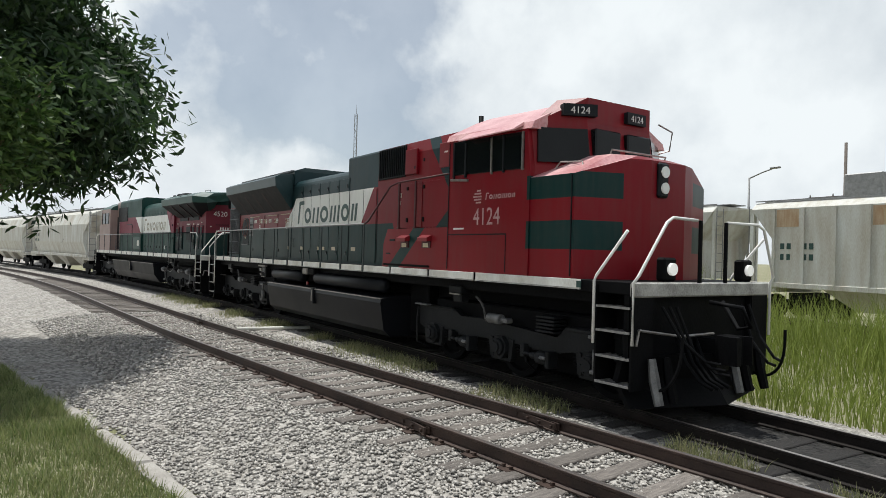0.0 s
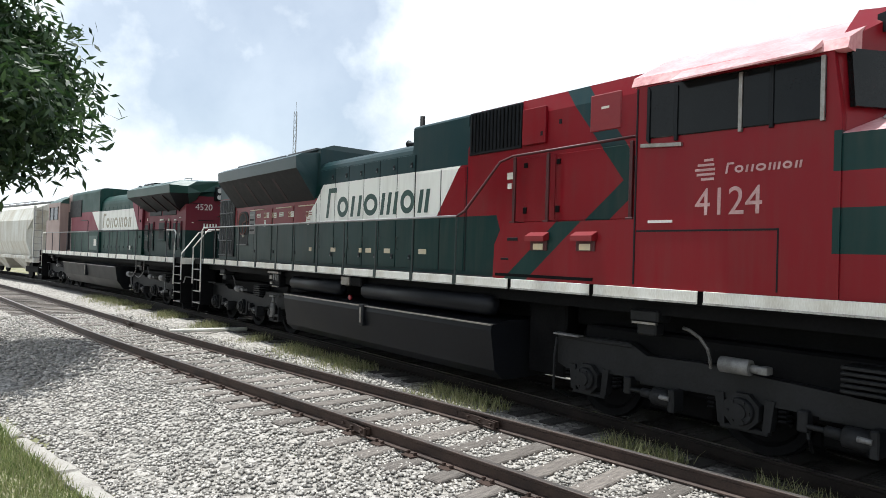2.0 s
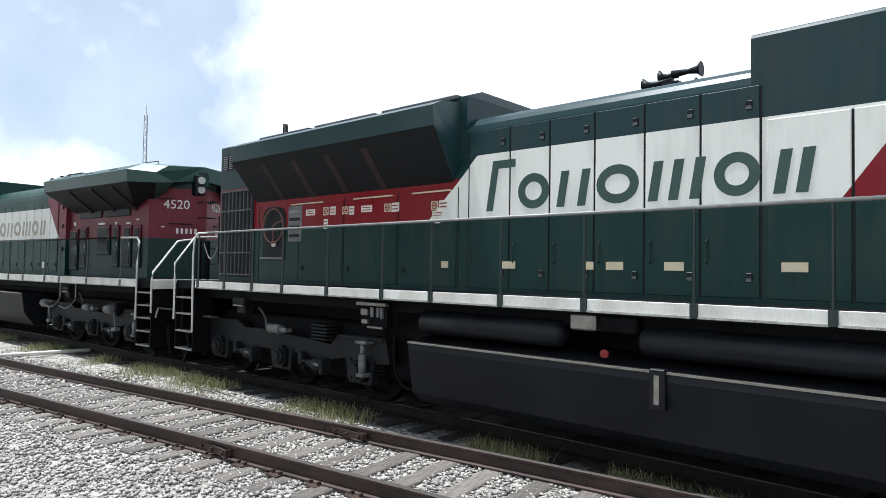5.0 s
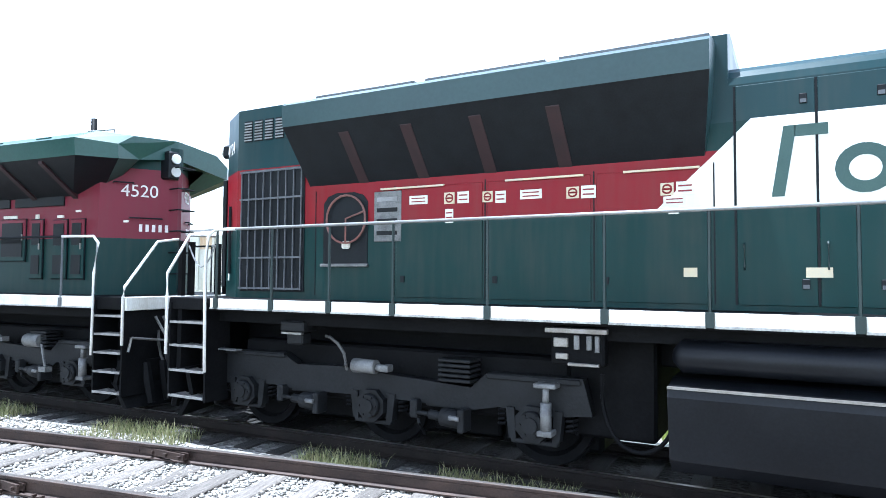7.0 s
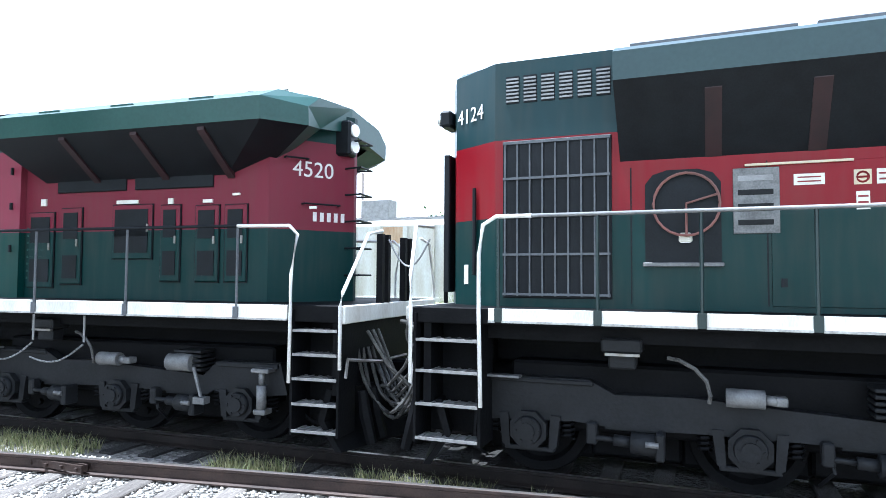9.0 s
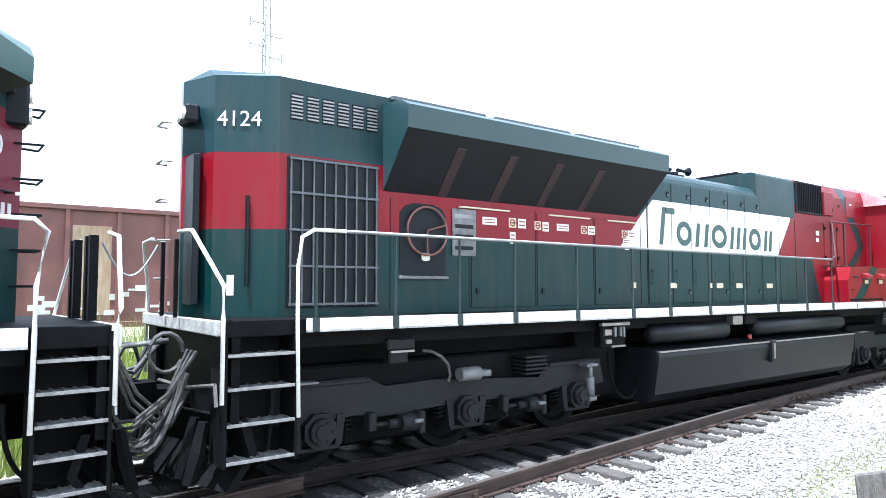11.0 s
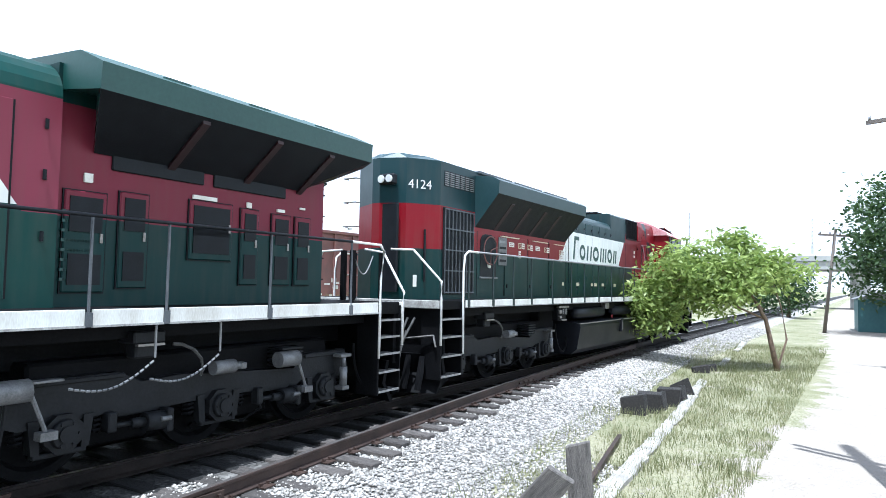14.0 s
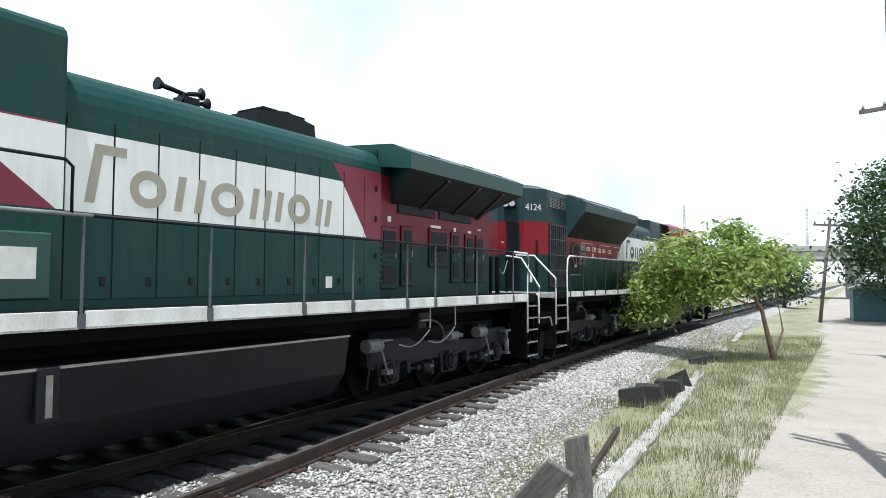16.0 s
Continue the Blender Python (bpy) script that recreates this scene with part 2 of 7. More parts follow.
M["white"] = mat("white_paint", (0.80, 0.80, 0.76), (0.55, 0.52, 0.46), 0.5, scale=1.2, fine=30, bump=0.03, stretch=(3, 3, 0.6))
M["rail_white"] = mat("handrail_white", (0.82, 0.82, 0.8), (0.62, 0.6, 0.56), 0.45, scale=4)
M["black"] = mat("underframe_black", (0.003, 0.0032, 0.0038), (0.008, 0.008, 0.0088), 0.6, scale=2.5, fine=30, bump=0.3, spec=0.06)
M["tank"] = mat("tank_black", (0.0045, 0.005, 0.0068), (0.010, 0.011, 0.014), 0.42, scale=1.2, fine=40, bump=0.06, spec=0.2)
M["steel"] = mat("worn_steel", (0.32, 0.31, 0.3), (0.2, 0.18, 0.16), 0.45, 0.8, scale=8)
M["grey"] = mat("dirty_grey_metal", (0.09, 0.09, 0.09), (0.2, 0.2, 0.2), 0.5, 0.3, scale=9)
M["tread"] = mat("worn_tread", (0.34, 0.33, 0.32), (0.16, 0.155, 0.15), 0.5, 0.3, scale=12)
# greasy rail steel, darkened further for the shade under the train
M["rail_oily_shaded"] = mat("oily_shaded_rail", (0.007, 0.006, 0.0055), (0.022, 0.017, 0.015), 0.6, 0.0, scale=3, fine=50, bump=0.2, spec=0.15)
M["dark"] = mat("dark_screen", (0.004, 0.005, 0.007), (0.009, 0.011, 0.014), 0.5, scale=5, spec=0.2)
# paler red for upward faces: sun-faded paint plus the sky's glare
M["faded_glare"] = mat("faded_glare_red", (0.5, 0.2, 0.21), (0.72, 0.45, 0.45), 0.35, scale=2.5, fine=20, bump=0.03)
M["redband"] = mat("red_paint", RED, (0.2, 0.01, 0.014), 0.4, scale=2, fine=20, bump=0.02)
M["glass"] = mat("dark_glass", (0.004, 0.005, 0.006), (0.008, 0.01, 0.011), 0.1, scale=2, bump=0.0, spec=0.18)
M["lens"] = mat("headlight_glass", (0.75, 0.75, 0.72), (0.6, 0.6, 0.58), 0.15, 0.3)
M["lit"] = bpy.data.materials.new("lit_headlight")
M["lit"].use_nodes = True
M["lit"].node_tree.nodes["Principled BSDF"].inputs["Emission Color"].default_value = (1, 0.95, 0.85, 1)
M["lit"].node_tree.nodes["Principled BSDF"].inputs["Emission Strength"].default_value = 0.4
# dull red that stands for reflections on the wing screens
M["rib_reflection"] = mat("rib_reflection_red", (0.022, 0.0045, 0.0065), (0.012, 0.005, 0.007), 0.6, scale=4)
M["post_red"] = mat("dull_red_post", (0.07, 0.006, 0.009), (0.035, 0.005, 0.007), 0.5, scale=4)
M["label"] = mat("label_white", (0.75, 0.74, 0.7), (0.6, 0.58, 0.5), 0.5)
M["yellow"] = mat("label_cream", (0.6, 0.5, 0.32), (0.5, 0.45, 0.35), 0.5)
M["letter"] = mat("lettering_green", (0.015, 0.05, 0.045), (0.03, 0.07, 0.06), 0.45, scale=3)
M["letter_tan"] = mat("lettering_tan", (0.30, 0.27, 0.2), (0.36, 0.33, 0.26), 0.5, scale=3)
M["number"] = mat("number_white", (0.72, 0.71, 0.7), (0.6, 0.56, 0.55), 0.5, scale=5)
M["number_worn"] = mat("worn_number", (0.52, 0.34, 0.34), (0.36, 0.2, 0.2), 0.5, scale=9)
M["hose_pale"] = mat("dusty_hose", (0.02, 0.019, 0.018), (0.09, 0.086, 0.08), 0.6, scale=7)
M["lawn"] = leaf_mat("lawn_blade", (0.11, 0.165, 0.045), (0.34, 0.36, 0.16), 0.45)
M["scuffed"] = mat("scuffed_white_paint", (0.5, 0.49, 0.46), (0.2, 0.19, 0.175), 0.55, scale=5, fine=40)
M["hose"] = mat("rubber_hose", (0.012, 0.012, 0.012), (0.11, 0.107, 0.1), 0.5, scale=9)
M["rail"] = mat("rail_steel", (0.022, 0.014, 0.012), (0.07, 0.044, 0.034), 0.55, 0.35, scale=3, fine=50, bump=0.2)
M["rail_top"] = mat("rail_top", (0.34, 0.32, 0.31), (0.22, 0.18, 0.16), 0.35, 0.8, scale=3)
# dark tie wood; on the main track the train's shade is in it too
M["tie_dark"] = mat("dark_and_shaded_tie_wood", (0.009, 0.008, 0.0075), (0.036, 0.031, 0.028), 0.85, scale=5, fine=40, bump=0.7, depth=0.02, stretch=(6, 1, 6), vary=0.3)
M["tie"] = mat("old_tie_wood", (0.085, 0.073, 0.065), (0.25, 0.22, 0.195), 0.85, scale=5, fine=40, bump=0.7, depth=0.02, stretch=(6, 1, 6), vary=0.3)
M["stone"] = leaf_mat("ballast_stone", (0.13, 0.12, 0.107), (0.52, 0.485, 0.44), 0.0)
# switch ties, blackened on the train's side for grease and shade
M["tie_switch"] = soaked_shaded(mat("switch_tie_wood", (0.03, 0.026, 0.024), (0.11, 0.095, 0.085), 0.85, scale=5, fine=40, bump=0.7, depth=0.02, stretch=(6, 1, 6), vary=0.3), -0.75)
M["concrete"] = mat("concrete", (0.4, 0.375, 0.34), (0.25, 0.23, 0.205), 0.85, scale=3, fine=45, bump=0.4)
M["timber"] = mat("old_timber", (0.06, 0.055, 0.05), (0.17, 0.15, 0.135), 0.85, scale=4, fine=30, bump=0.7, depth=0.02, stretch=(4, 4, 0.6))
M["bark"] = mat("bark", (0.12, 0.08, 0.055), (0.24, 0.17, 0.12), 0.9, scale=6, fine=40, bump=0.8, depth=0.02)
M["leaf_dark"] = leaf_mat("mango_leaf", (0.012, 0.034, 0.012), (0.055, 0.1, 0.03))
M["leaf"] = leaf_mat("young_leaf", (0.13, 0.2, 0.04), (0.42, 0.5, 0.15), 0.5)
M["leaf_mid"] = leaf_mat("branch_leaf", (0.03, 0.075, 0.014), (0.1, 0.16, 0.04))
M["leaf_far"] = leaf_mat("far_leaf", (0.02, 0.05, 0.015), (0.07, 0.12, 0.035))
M["grass"] = leaf_mat("grass_blade", (0.11, 0.14, 0.045), (0.38, 0.355, 0.2), 0.4)
M["tall"] = leaf_mat("tall_grass", (0.15, 0.2, 0.03), (0.3, 0.35, 0.09), 0.45)
M["hopper"] = mat("hopper_grey_white", (0.62, 0.63, 0.60), (0.42, 0.38, 0.31), 0.6, scale=0.9, fine=18, bump=0.05, stretch=(3, 3, 0.5))
M["rust"] = mat("rust_streak", (0.36, 0.22, 0.12), (0.5, 0.4, 0.28), 0.8, scale=3, stretch=(4, 4, 0.7))
M["gondola"] = mat("gondola_red_brown", (0.23, 0.09, 0.075), (0.14, 0.075, 0.065), 0.7, scale=1.4, fine=25, bump=0.15)
M["galv"] = mat("galvanised", (0.3, 0.3, 0.3), (0.2, 0.2, 0.2), 0.55, 0.5)
M["pole"] = mat("pole_wood", (0.1, 0.085, 0.075), (0.17, 0.14, 0.12), 0.85, scale=5)
M["wall"] = mat("far_concrete", (0.42, 0.42, 0.4), (0.3, 0.3, 0.29), 0.85, scale=0.5)
M["teal"] = mat("teal_paint", (0.03, 0.11, 0.12), (0.05, 0.14, 0.15), 0.5)


# ---- building helpers ----
def part(name, bm, material, parent, label=""):
    me = bpy.data.meshes.new(name)
    bm.normal_update()
    bm.to_mesh(me)
    bm.free()
    ob = new(name, me)
    for m in material if isinstance(material, (list, tuple)) else (material,):
        me.materials.append(m)
    if parent:
        ob.parent = parent
    return tagged(ob, label)


def thing(name, m, label, category, group="", kind=""):
    ob = new(name)
    ob.matrix_basis = m
    ob.empty_display_size = 0.2
    return tagged(ob, label, category, group, kind)


def box(bm, x0, x1, y0, y1, z0, z1, r=0.0):
    """A box; with r its long edges are cut off."""
    x0, x1, y0, y1, z0, z1 = min(x0, x1), max(x0, x1), min(y0, y1), max(y0, y1), min(z0, z1), max(z0, z1)
    res = bmesh.ops.create_cube(bm, size=1.0)
    vs = res["verts"]
    for v in vs:
        v.co = Vector(((x0 + x1) / 2 + v.co.x * (x1 - x0), (y0 + y1) / 2 + v.co.y * (y1 - y0), (z0 + z1) / 2 + v.co.z * (z1 - z0)))
    if r > 0:
        es = {e for v in vs for e in v.link_edges}
        bmesh.ops.bevel(bm, geom=list(es), offset=r, segments=1, affect="EDGES")
    return bm


def prism(bm, pts, d0, d1, axis="x"):
    """A closed outline pushed from d0 to d1. axis x: points are (y, z); y: (x, z); z: (x, y)."""
    def at(p, d):
        return {"x": (d, p[0], p[1]), "y": (p[0], d, p[1]), "z": (p[0], p[1], d)}[axis]
    a = [bm.verts.new(at(p, d0)) for p in pts]
    b = [bm.verts.new(at(p, d1)) for p in pts]
    n = len(pts)
    fs = [bm.faces.new(a[::-1]), bm.faces.new(b)]
    for i in range(n):
        fs.append(bm.faces.new((a[i], a[(i + 1) % n], b[(i + 1) % n], b[i])))
    bmesh.ops.recalc_face_normals(bm, faces=fs)
    return bm


def tube(bm, pts, r, seg=8):
    """A round bar through points."""
    pts = [Vector(p) for p in pts]
    rings = []
    for i, p in enumerate(pts):
        d = (pts[min(i + 1, len(pts) - 1)] - pts[max(i - 1, 0)]).normalized()
        side = d.cross(Vector((0, 0, 1)))
        if side.length < 0.05:
            side = d.cross(Vector((0, 1, 0)))
        side.normalize()
        up = side.cross(d).normalized()
        rr = r[i] if isinstance(r, (list, tuple)) else r
        rings.append([bm.verts.new(p + side * math.cos(a) * rr + up * math.sin(a) * rr) for a in [2 * math.pi * k / seg for k in range(seg)]])
    for a, b in zip(rings, rings[1:]):
        for k in range(seg):
            f = bm.faces.new((a[k], a[(k + 1) % seg], b[(k + 1) % seg], b[k]))
            f.smooth = seg > 6
    bm.faces.new(rings[0][::-1])
    bm.faces.new(rings[-1])
    return bm


def B():
    return bmesh.new()


def soup(name, co, faces, material, kind="", label="", category="", parent=None):
    me = bpy.data.meshes.new(name)
    me.from_pydata(co, [], faces)
    me.update()
    me.materials.append(material)
    ob = new(name, me)
    if parent:
        ob.parent = parent
    return tagged(ob, label, category, "", kind)


def text_part(name, body, size, m, material, parent, label="", sx=1.0):
    """Lettering, turned into a mesh a few millimetres thick."""
    cu = bpy.data.curves.new(name, "FONT")
    cu.body, cu.size, cu.extrude, cu.align_x = body, size, 0.002, "CENTER"
    tmp = bpy.data.objects.new(name, cu)
    scene.collection.objects.link(tmp)
    me = bpy.data.meshes.new_from_object(tmp.evaluated_get(bpy.context.evaluated_depsgraph_get()))
    bpy.data.objects.remove(tmp)
    me.transform(m @ Matrix.Diagonal((sx, 1, 1, 1)))
    me.materials.clear()
    me.materials.append(material)
    ob = new(name, me)
    ob.parent = parent
    return tagged(ob, label)


# ---- the two tracks ----
def main_y(u):
    return 7.8 - 0.00201 * min(u - 5.0, 0.0) ** 2 if u > -60 else 7.8 - 0.00201 * 65 ** 2 + 0.2613 * (u + 60)


def main_slope(u):
    return -0.00402 * min(max(u, -60) - 5.0, 0.0)


SEP_U = [-90, -25, -17, -10.6, -5, 0, 4.1, 8, 12.7, 18, 25]
SEP_D = [4.4, 4.3, 4.05, 3.4, 2.65, 2.05, 1.57, 1.12, 0.66, 0.28, 0.0]


def sep(u):
    return float(np.mean([np.interp(u + d, SEP_U, SEP_D) for d in (-2.5, -1.5, -0.5, 0.5, 1.5, 2.5)]))


def side_y(u):
    return main_y(u) - sep(u)


def kerb_y(u):
    return float(np.mean([np.interp(u + d, [-40, -17, -10.2, -8.45, -6.84, 0, 7.3, 9.0, 11.8, 18.2, 29.5, 39, 60], [-9.5, -1.6, 0.19, 0.59, 1.01, 2.05, 2.57, 2.70, 2.92, 3.56, 4.3, 5.1, 6.5]) for d in (-1, 0, 1)]))


def ground_z(u, y):
    dm, ds = abs(y - main_y(u)), abs(y - side_y(u)) if u < 25 else 99
    t = min(max((min(dm, ds) - 1.55) / 1.5, 0), 1)
    z = (-0.205 if ds < dm and u < 6 else -0.195 if u < 1 else -0.245) * (1 - t) - 0.42 * t
    return z + 0.03 * noise.noise((u * 0.35, y * 0.35, 0)) * t


def ground_sheet():
    xs = [-3000, -1000, -400, -200, -130, -95] + [-70 + 0.7 * i for i in range(int(140 / 0.7) + 1)] + [95, 130, 200, 400, 1000, 3000]
    ys = [-3000, -1000, -300, -100, -50, -28] + [-16 + 0.4 * i for i in range(int(46 / 0.4) + 1)] + [36, 50, 80, 150, 400, 1000, 3000]
    co = [(x, y, ground_z(x, y)) for x in xs for y in ys]
    ny = len(ys)
    fc = [(i * ny + j, (i + 1) * ny + j, (i + 1) * ny + j + 1, i * ny + j + 1) for i in range(len(xs) - 1) for j in range(ny - 1)]
    m = bpy.data.materials.new("ground_gravel_earth_grass")
    m.use_nodes = True
    ob = soup("ground", co, fc, m, "structure", "ballast gravel, dry grass and pale dirt ground", "ground")
    at = ob.data.color_attributes.new("zone", "FLOAT_COLOR", "POINT")
    cols = []
    for x, y, z in co:
        u = max(-70, min(70, x))
        d = min(abs(y - main_y(u)), abs(y - side_y(u)) if u < 25 else 99)
        bal = min(max((2.75 - d) / 0.35 + 0.5, 0), 1)
        if u < 7 and kerb_y(u) + 0.15 < y < main_y(u):
            bal = 1.0
        path = 0.0
        e = float(np.interp(u, [-70, -25, -14, 3, 8, 11.2, 17.3, 27.2, 45.7, 70], [-30, -7.5, -5.0, -3.0, 1.35, 1.43, 0.75, 0.95, 1.95, 3.0]))
        if y > e - (7.0 if u > 3 else 4):
            path = min(max((e - y) / 0.9 + 0.5, 0), 1)
        # blackened strip along the main track: grease plus the train's painted shade
        oil_shade = min(max(((1.75 if u > 3 else 1.35) - abs(y - main_y(u))) / 0.4, 0), 1)
        if 4 < u < 25 and y < main_y(u):
            oil_shade = max(oil_shade, min(max((y - side_y(u) + 0.62) / 0.25, 0), 1) * min((u - 4) / 2, 1))
        cols += [bal, path, oil_shade, 1]
    at.data.foreach_set("color", cols)
    k = Nodes(m)
    p = k.n["Principled BSDF"]
    ca = k.n.new("ShaderNodeAttribute")
    ca.attribute_name = "zone"
    s = k.n.new("ShaderNodeSeparateColor")
    k.l.new(ca.outputs["Color"], s.inputs[0])
    co_ = k.n.new("ShaderNodeTexCoord")

    def nz(scale, det=6.0, kind="ShaderNodeTexNoise"):
        t = k.n.new(kind)
        t.inputs["Scale"].default_value = scale
        if kind == "ShaderNodeTexNoise":
            t.inputs["Detail"].default_value = det
        k.l.new(co_.outputs["Object"], t.inputs["Vector"])
        return t

    def ramp(sock, c0, c1, p0=0.35, p1=0.65):
        r = k.n.new("ShaderNodeValToRGB")
        r.color_ramp.elements[0].position, r.color_ramp.elements[1].position = p0, p1
        r.color_ramp.elements[0].color, r.color_ramp.elements[1].color = (*c0, 1), (*c1, 1)
        k.l.new(sock, r.inputs[0])
        return r.outputs[0]
    wob, fine, vo = nz(1.6), nz(22.0), nz(17.0, kind="ShaderNodeTexVoronoi")
    big = nz(0.35)
    grass = k.mix(ramp(fine.outputs[0], (0, 0, 0), (1, 1, 1)), ramp(wob.outputs[0], (0.12, 0.13, 0.055), (0.28, 0.26, 0.16)), ramp(big.outputs[0], (0.17, 0.17, 0.08), (0.36, 0.33, 0.23)))
    dirt = k.mix(ramp(fine.outputs[0], (0, 0, 0), (1, 1, 1), 0.3, 0.8), ramp(big.outputs[0], (0.38, 0.335, 0.285), (0.31, 0.265, 0.22)), ramp(wob.outputs[0], (0.26, 0.225, 0.185), (0.42, 0.375, 0.32)))
    vsep = k.n.new("ShaderNodeSeparateColor")
    k.l.new(vo.outputs["Color"], vsep.inputs[0])
    bal = k.mix(ramp(wob.outputs[0], (0, 0, 0), (0.5, 0.5, 0.5), 0.45, 0.8), ramp(vsep.outputs[0], (0.14, 0.13, 0.118), (0.5, 0.47, 0.43), 0.05, 0.95), (0.3, 0.265, 0.225))
    edge = k.op("MULTIPLY", k.op("ADD", k.op("SUBTRACT", wob.outputs[0], 0.5), k.op("MULTIPLY", k.op("SUBTRACT", fine.outputs[0], 0.5), 0.7)), 1.6)
    fb = k.op("GREATER_THAN", k.op("ADD", s.outputs[0], edge), 0.5)
    patch = k.op("MULTIPLY", k.op("MAXIMUM", k.op("SUBTRACT", nz(0.8).outputs[0], 0.5), 0.0), 1.7)
    fp = k.op("GREATER_THAN", k.op("ADD", k.op("ADD", s.outputs[1], patch), edge), 0.5)
    # near-black ballast colour that includes the train's shade
    oily_shade = ramp(vsep.outputs[0], (0.004, 0.0037, 0.0035), (0.016, 0.0145, 0.0135), 0.05, 0.95)
    fo = k.op("MINIMUM", k.op("MAXIMUM", k.op("ADD", s.outputs[2], k.op("MULTIPLY", edge, 0.4)), 0.0), 0.97)
    k.l.new(k.mix(fo, k.mix(fb, k.mix(fp, grass, dirt), bal), oily_shade), p.inputs["Base Color"])
    bp = k.n.new("ShaderNodeBump")
    bp.inputs["Strength"].default_value, bp.inputs["Distance"].default_value = 0.8, 0.04
    k.l.new(k.op("ADD", vo.outputs["Distance"], fine.outputs[0]), bp.inputs["Height"])
    k.l.new(bp.outputs[0], p.inputs["Normal"])
    p.inputs["Roughness"].default_value = 0.95
    return ob


ground = ground_sheet()


# ---- rails ----
def rail(name, line, off, u0, u1, step, parent, web="rail"):
    """A flat-bottomed rail swept along a track; off is its distance from the track's middle."""
    prof = [(-0.065, -0.17), (0.065, -0.17), (0.065, -0.155), (0.012, -0.135), (0.012, -0.045), (0.036, -0.032), (0.036, -0.004), (0.028, 0.0),
            (-0.028, 0.0), (-0.036, -0.004), (-0.036, -0.032), (-0.012, -0.045), (-0.012, -0.135), (-0.065, -0.155)]
    n = max(2, int((u1 - u0) / step) + 1)
    us = [u0 + (u1 - u0) * i / (n - 1) for i in range(n)]
    bm = B()
    rows = []
    for u in us:
        s = (line(u + 0.1) - line(u - 0.1)) / 0.2
        nx, ny = -s / math.hypot(1, s), 1 / math.hypot(1, s)
        rows.append([bm.verts.new((u + nx * (off + a), line(u) + ny * (off + a), z)) for a, z in prof])
    for a, b in zip(rows, rows[1:]):
        for i in range(len(prof)):
            j = (i + 1) % len(prof)
            f = bm.faces.new((a[i], b[i], b[j], a[j]))
            f.material_index = 1 if i == 7 else 0
    bm.faces.new(rows[0])
    bm.faces.new(rows[-1][::-1])
    bmesh.ops.recalc_face_normals(bm, faces=bm.faces)
    return part(name, bm, (M[web], M["rail_top"]), parent)


main_track = thing("main_track", pose(0, 0, 0), "rusty steel rails on dark wooden ties", "railway track", kind="structure")
side_track = thing("side_track", pose(0, 0, 0), "empty siding with rusty rails on grey wooden ties", "railway track", kind="structure")
for o_ in (-0.753, 0.753):
    rail("rail", main_y, o_, -110, 150, 1.5, main_track, "rail_oily_shaded")
rail("rail", side_y, -0.753, -70, 24, 1.0, side_track)
rail("rail", side_y, 0.753, -70, 3.2, 1.0, side_track)
rail("closure_rail", side_y, 0.753, 5.2, 22, 1.0, side_track, "rail_oily_shaded")
bm_ = B()
for u_, o_ in ((-6.9, 0.753), (-7.4, -0.753), (4.0, -0.753), (-20.0, 0.753), (13.5, -0.753)):
    for s_ in (-0.03, 0.03):
        box(bm_, u_ - 0.45, u_ + 0.45, side_y(u_) + o_ + s_ - 0.012, side_y(u_) + o_ + s_ + 0.012, -0.13, -0.05)
    for k_ in range(4):
        box(bm_, u_ - 0.36 + k_ * 0.24, u_ - 0.32 + k_ * 0.24, side_y(u_) + o_ - 0.07, side_y(u_) + o_ + 0.07, -0.11, -0.075)
part("joint_bar", bm_, M["rail"], side_track, "rusty bolted joint bars")


# ---- the locomotives ----
def wheelsets(loco, xs):
    out = []
    for x in xs:
        bm = B()
        for y in (-0.72, 0.72):
            s = 1 if y > 0 else -1
            prof = [(0.0, 0.12), (0.18, 0.12), (0.2, 0.06), (0.40, 0.05), (0.44, 0.11), (0.53, 0.11)]
            last = None
            for r_, d in prof + [(0.53, 0.0), (0.56, -0.02), (0.0, -0.02)]:
                ring = [bm.verts.new((max(r_, 0.001) * math.cos(a), y + s * (d - 0.06), max(r_, 0.001) * math.sin(a))) for a in [2 * math.pi * i / 24 for i in range(24)]]
                if last:
                    for i in range(24):
                        bm.faces.new((last[i], last[(i + 1) % 24], ring[(i + 1) % 24], ring[i]))
                last = ring
        tube(bm, [(0, -0.7, 0), (0, 0.7, 0)], 0.1, 10)
        for a in (0, 1, 2):
            t = a * 2.094
            box(bm, 0.3 * math.cos(t) - 0.03, 0.3 * math.cos(t) + 0.03, -0.81, -0.76, 0.3 * math.sin(t) - 0.03, 0.3 * math.sin(t) + 0.03)
        bmesh.ops.recalc_face_normals(bm, faces=bm.faces)
        w = part("wheelset", bm, M["black"], loco)
        w.matrix_basis = pose(x, 0, 0.53)
        out.append((w, x))
    return out


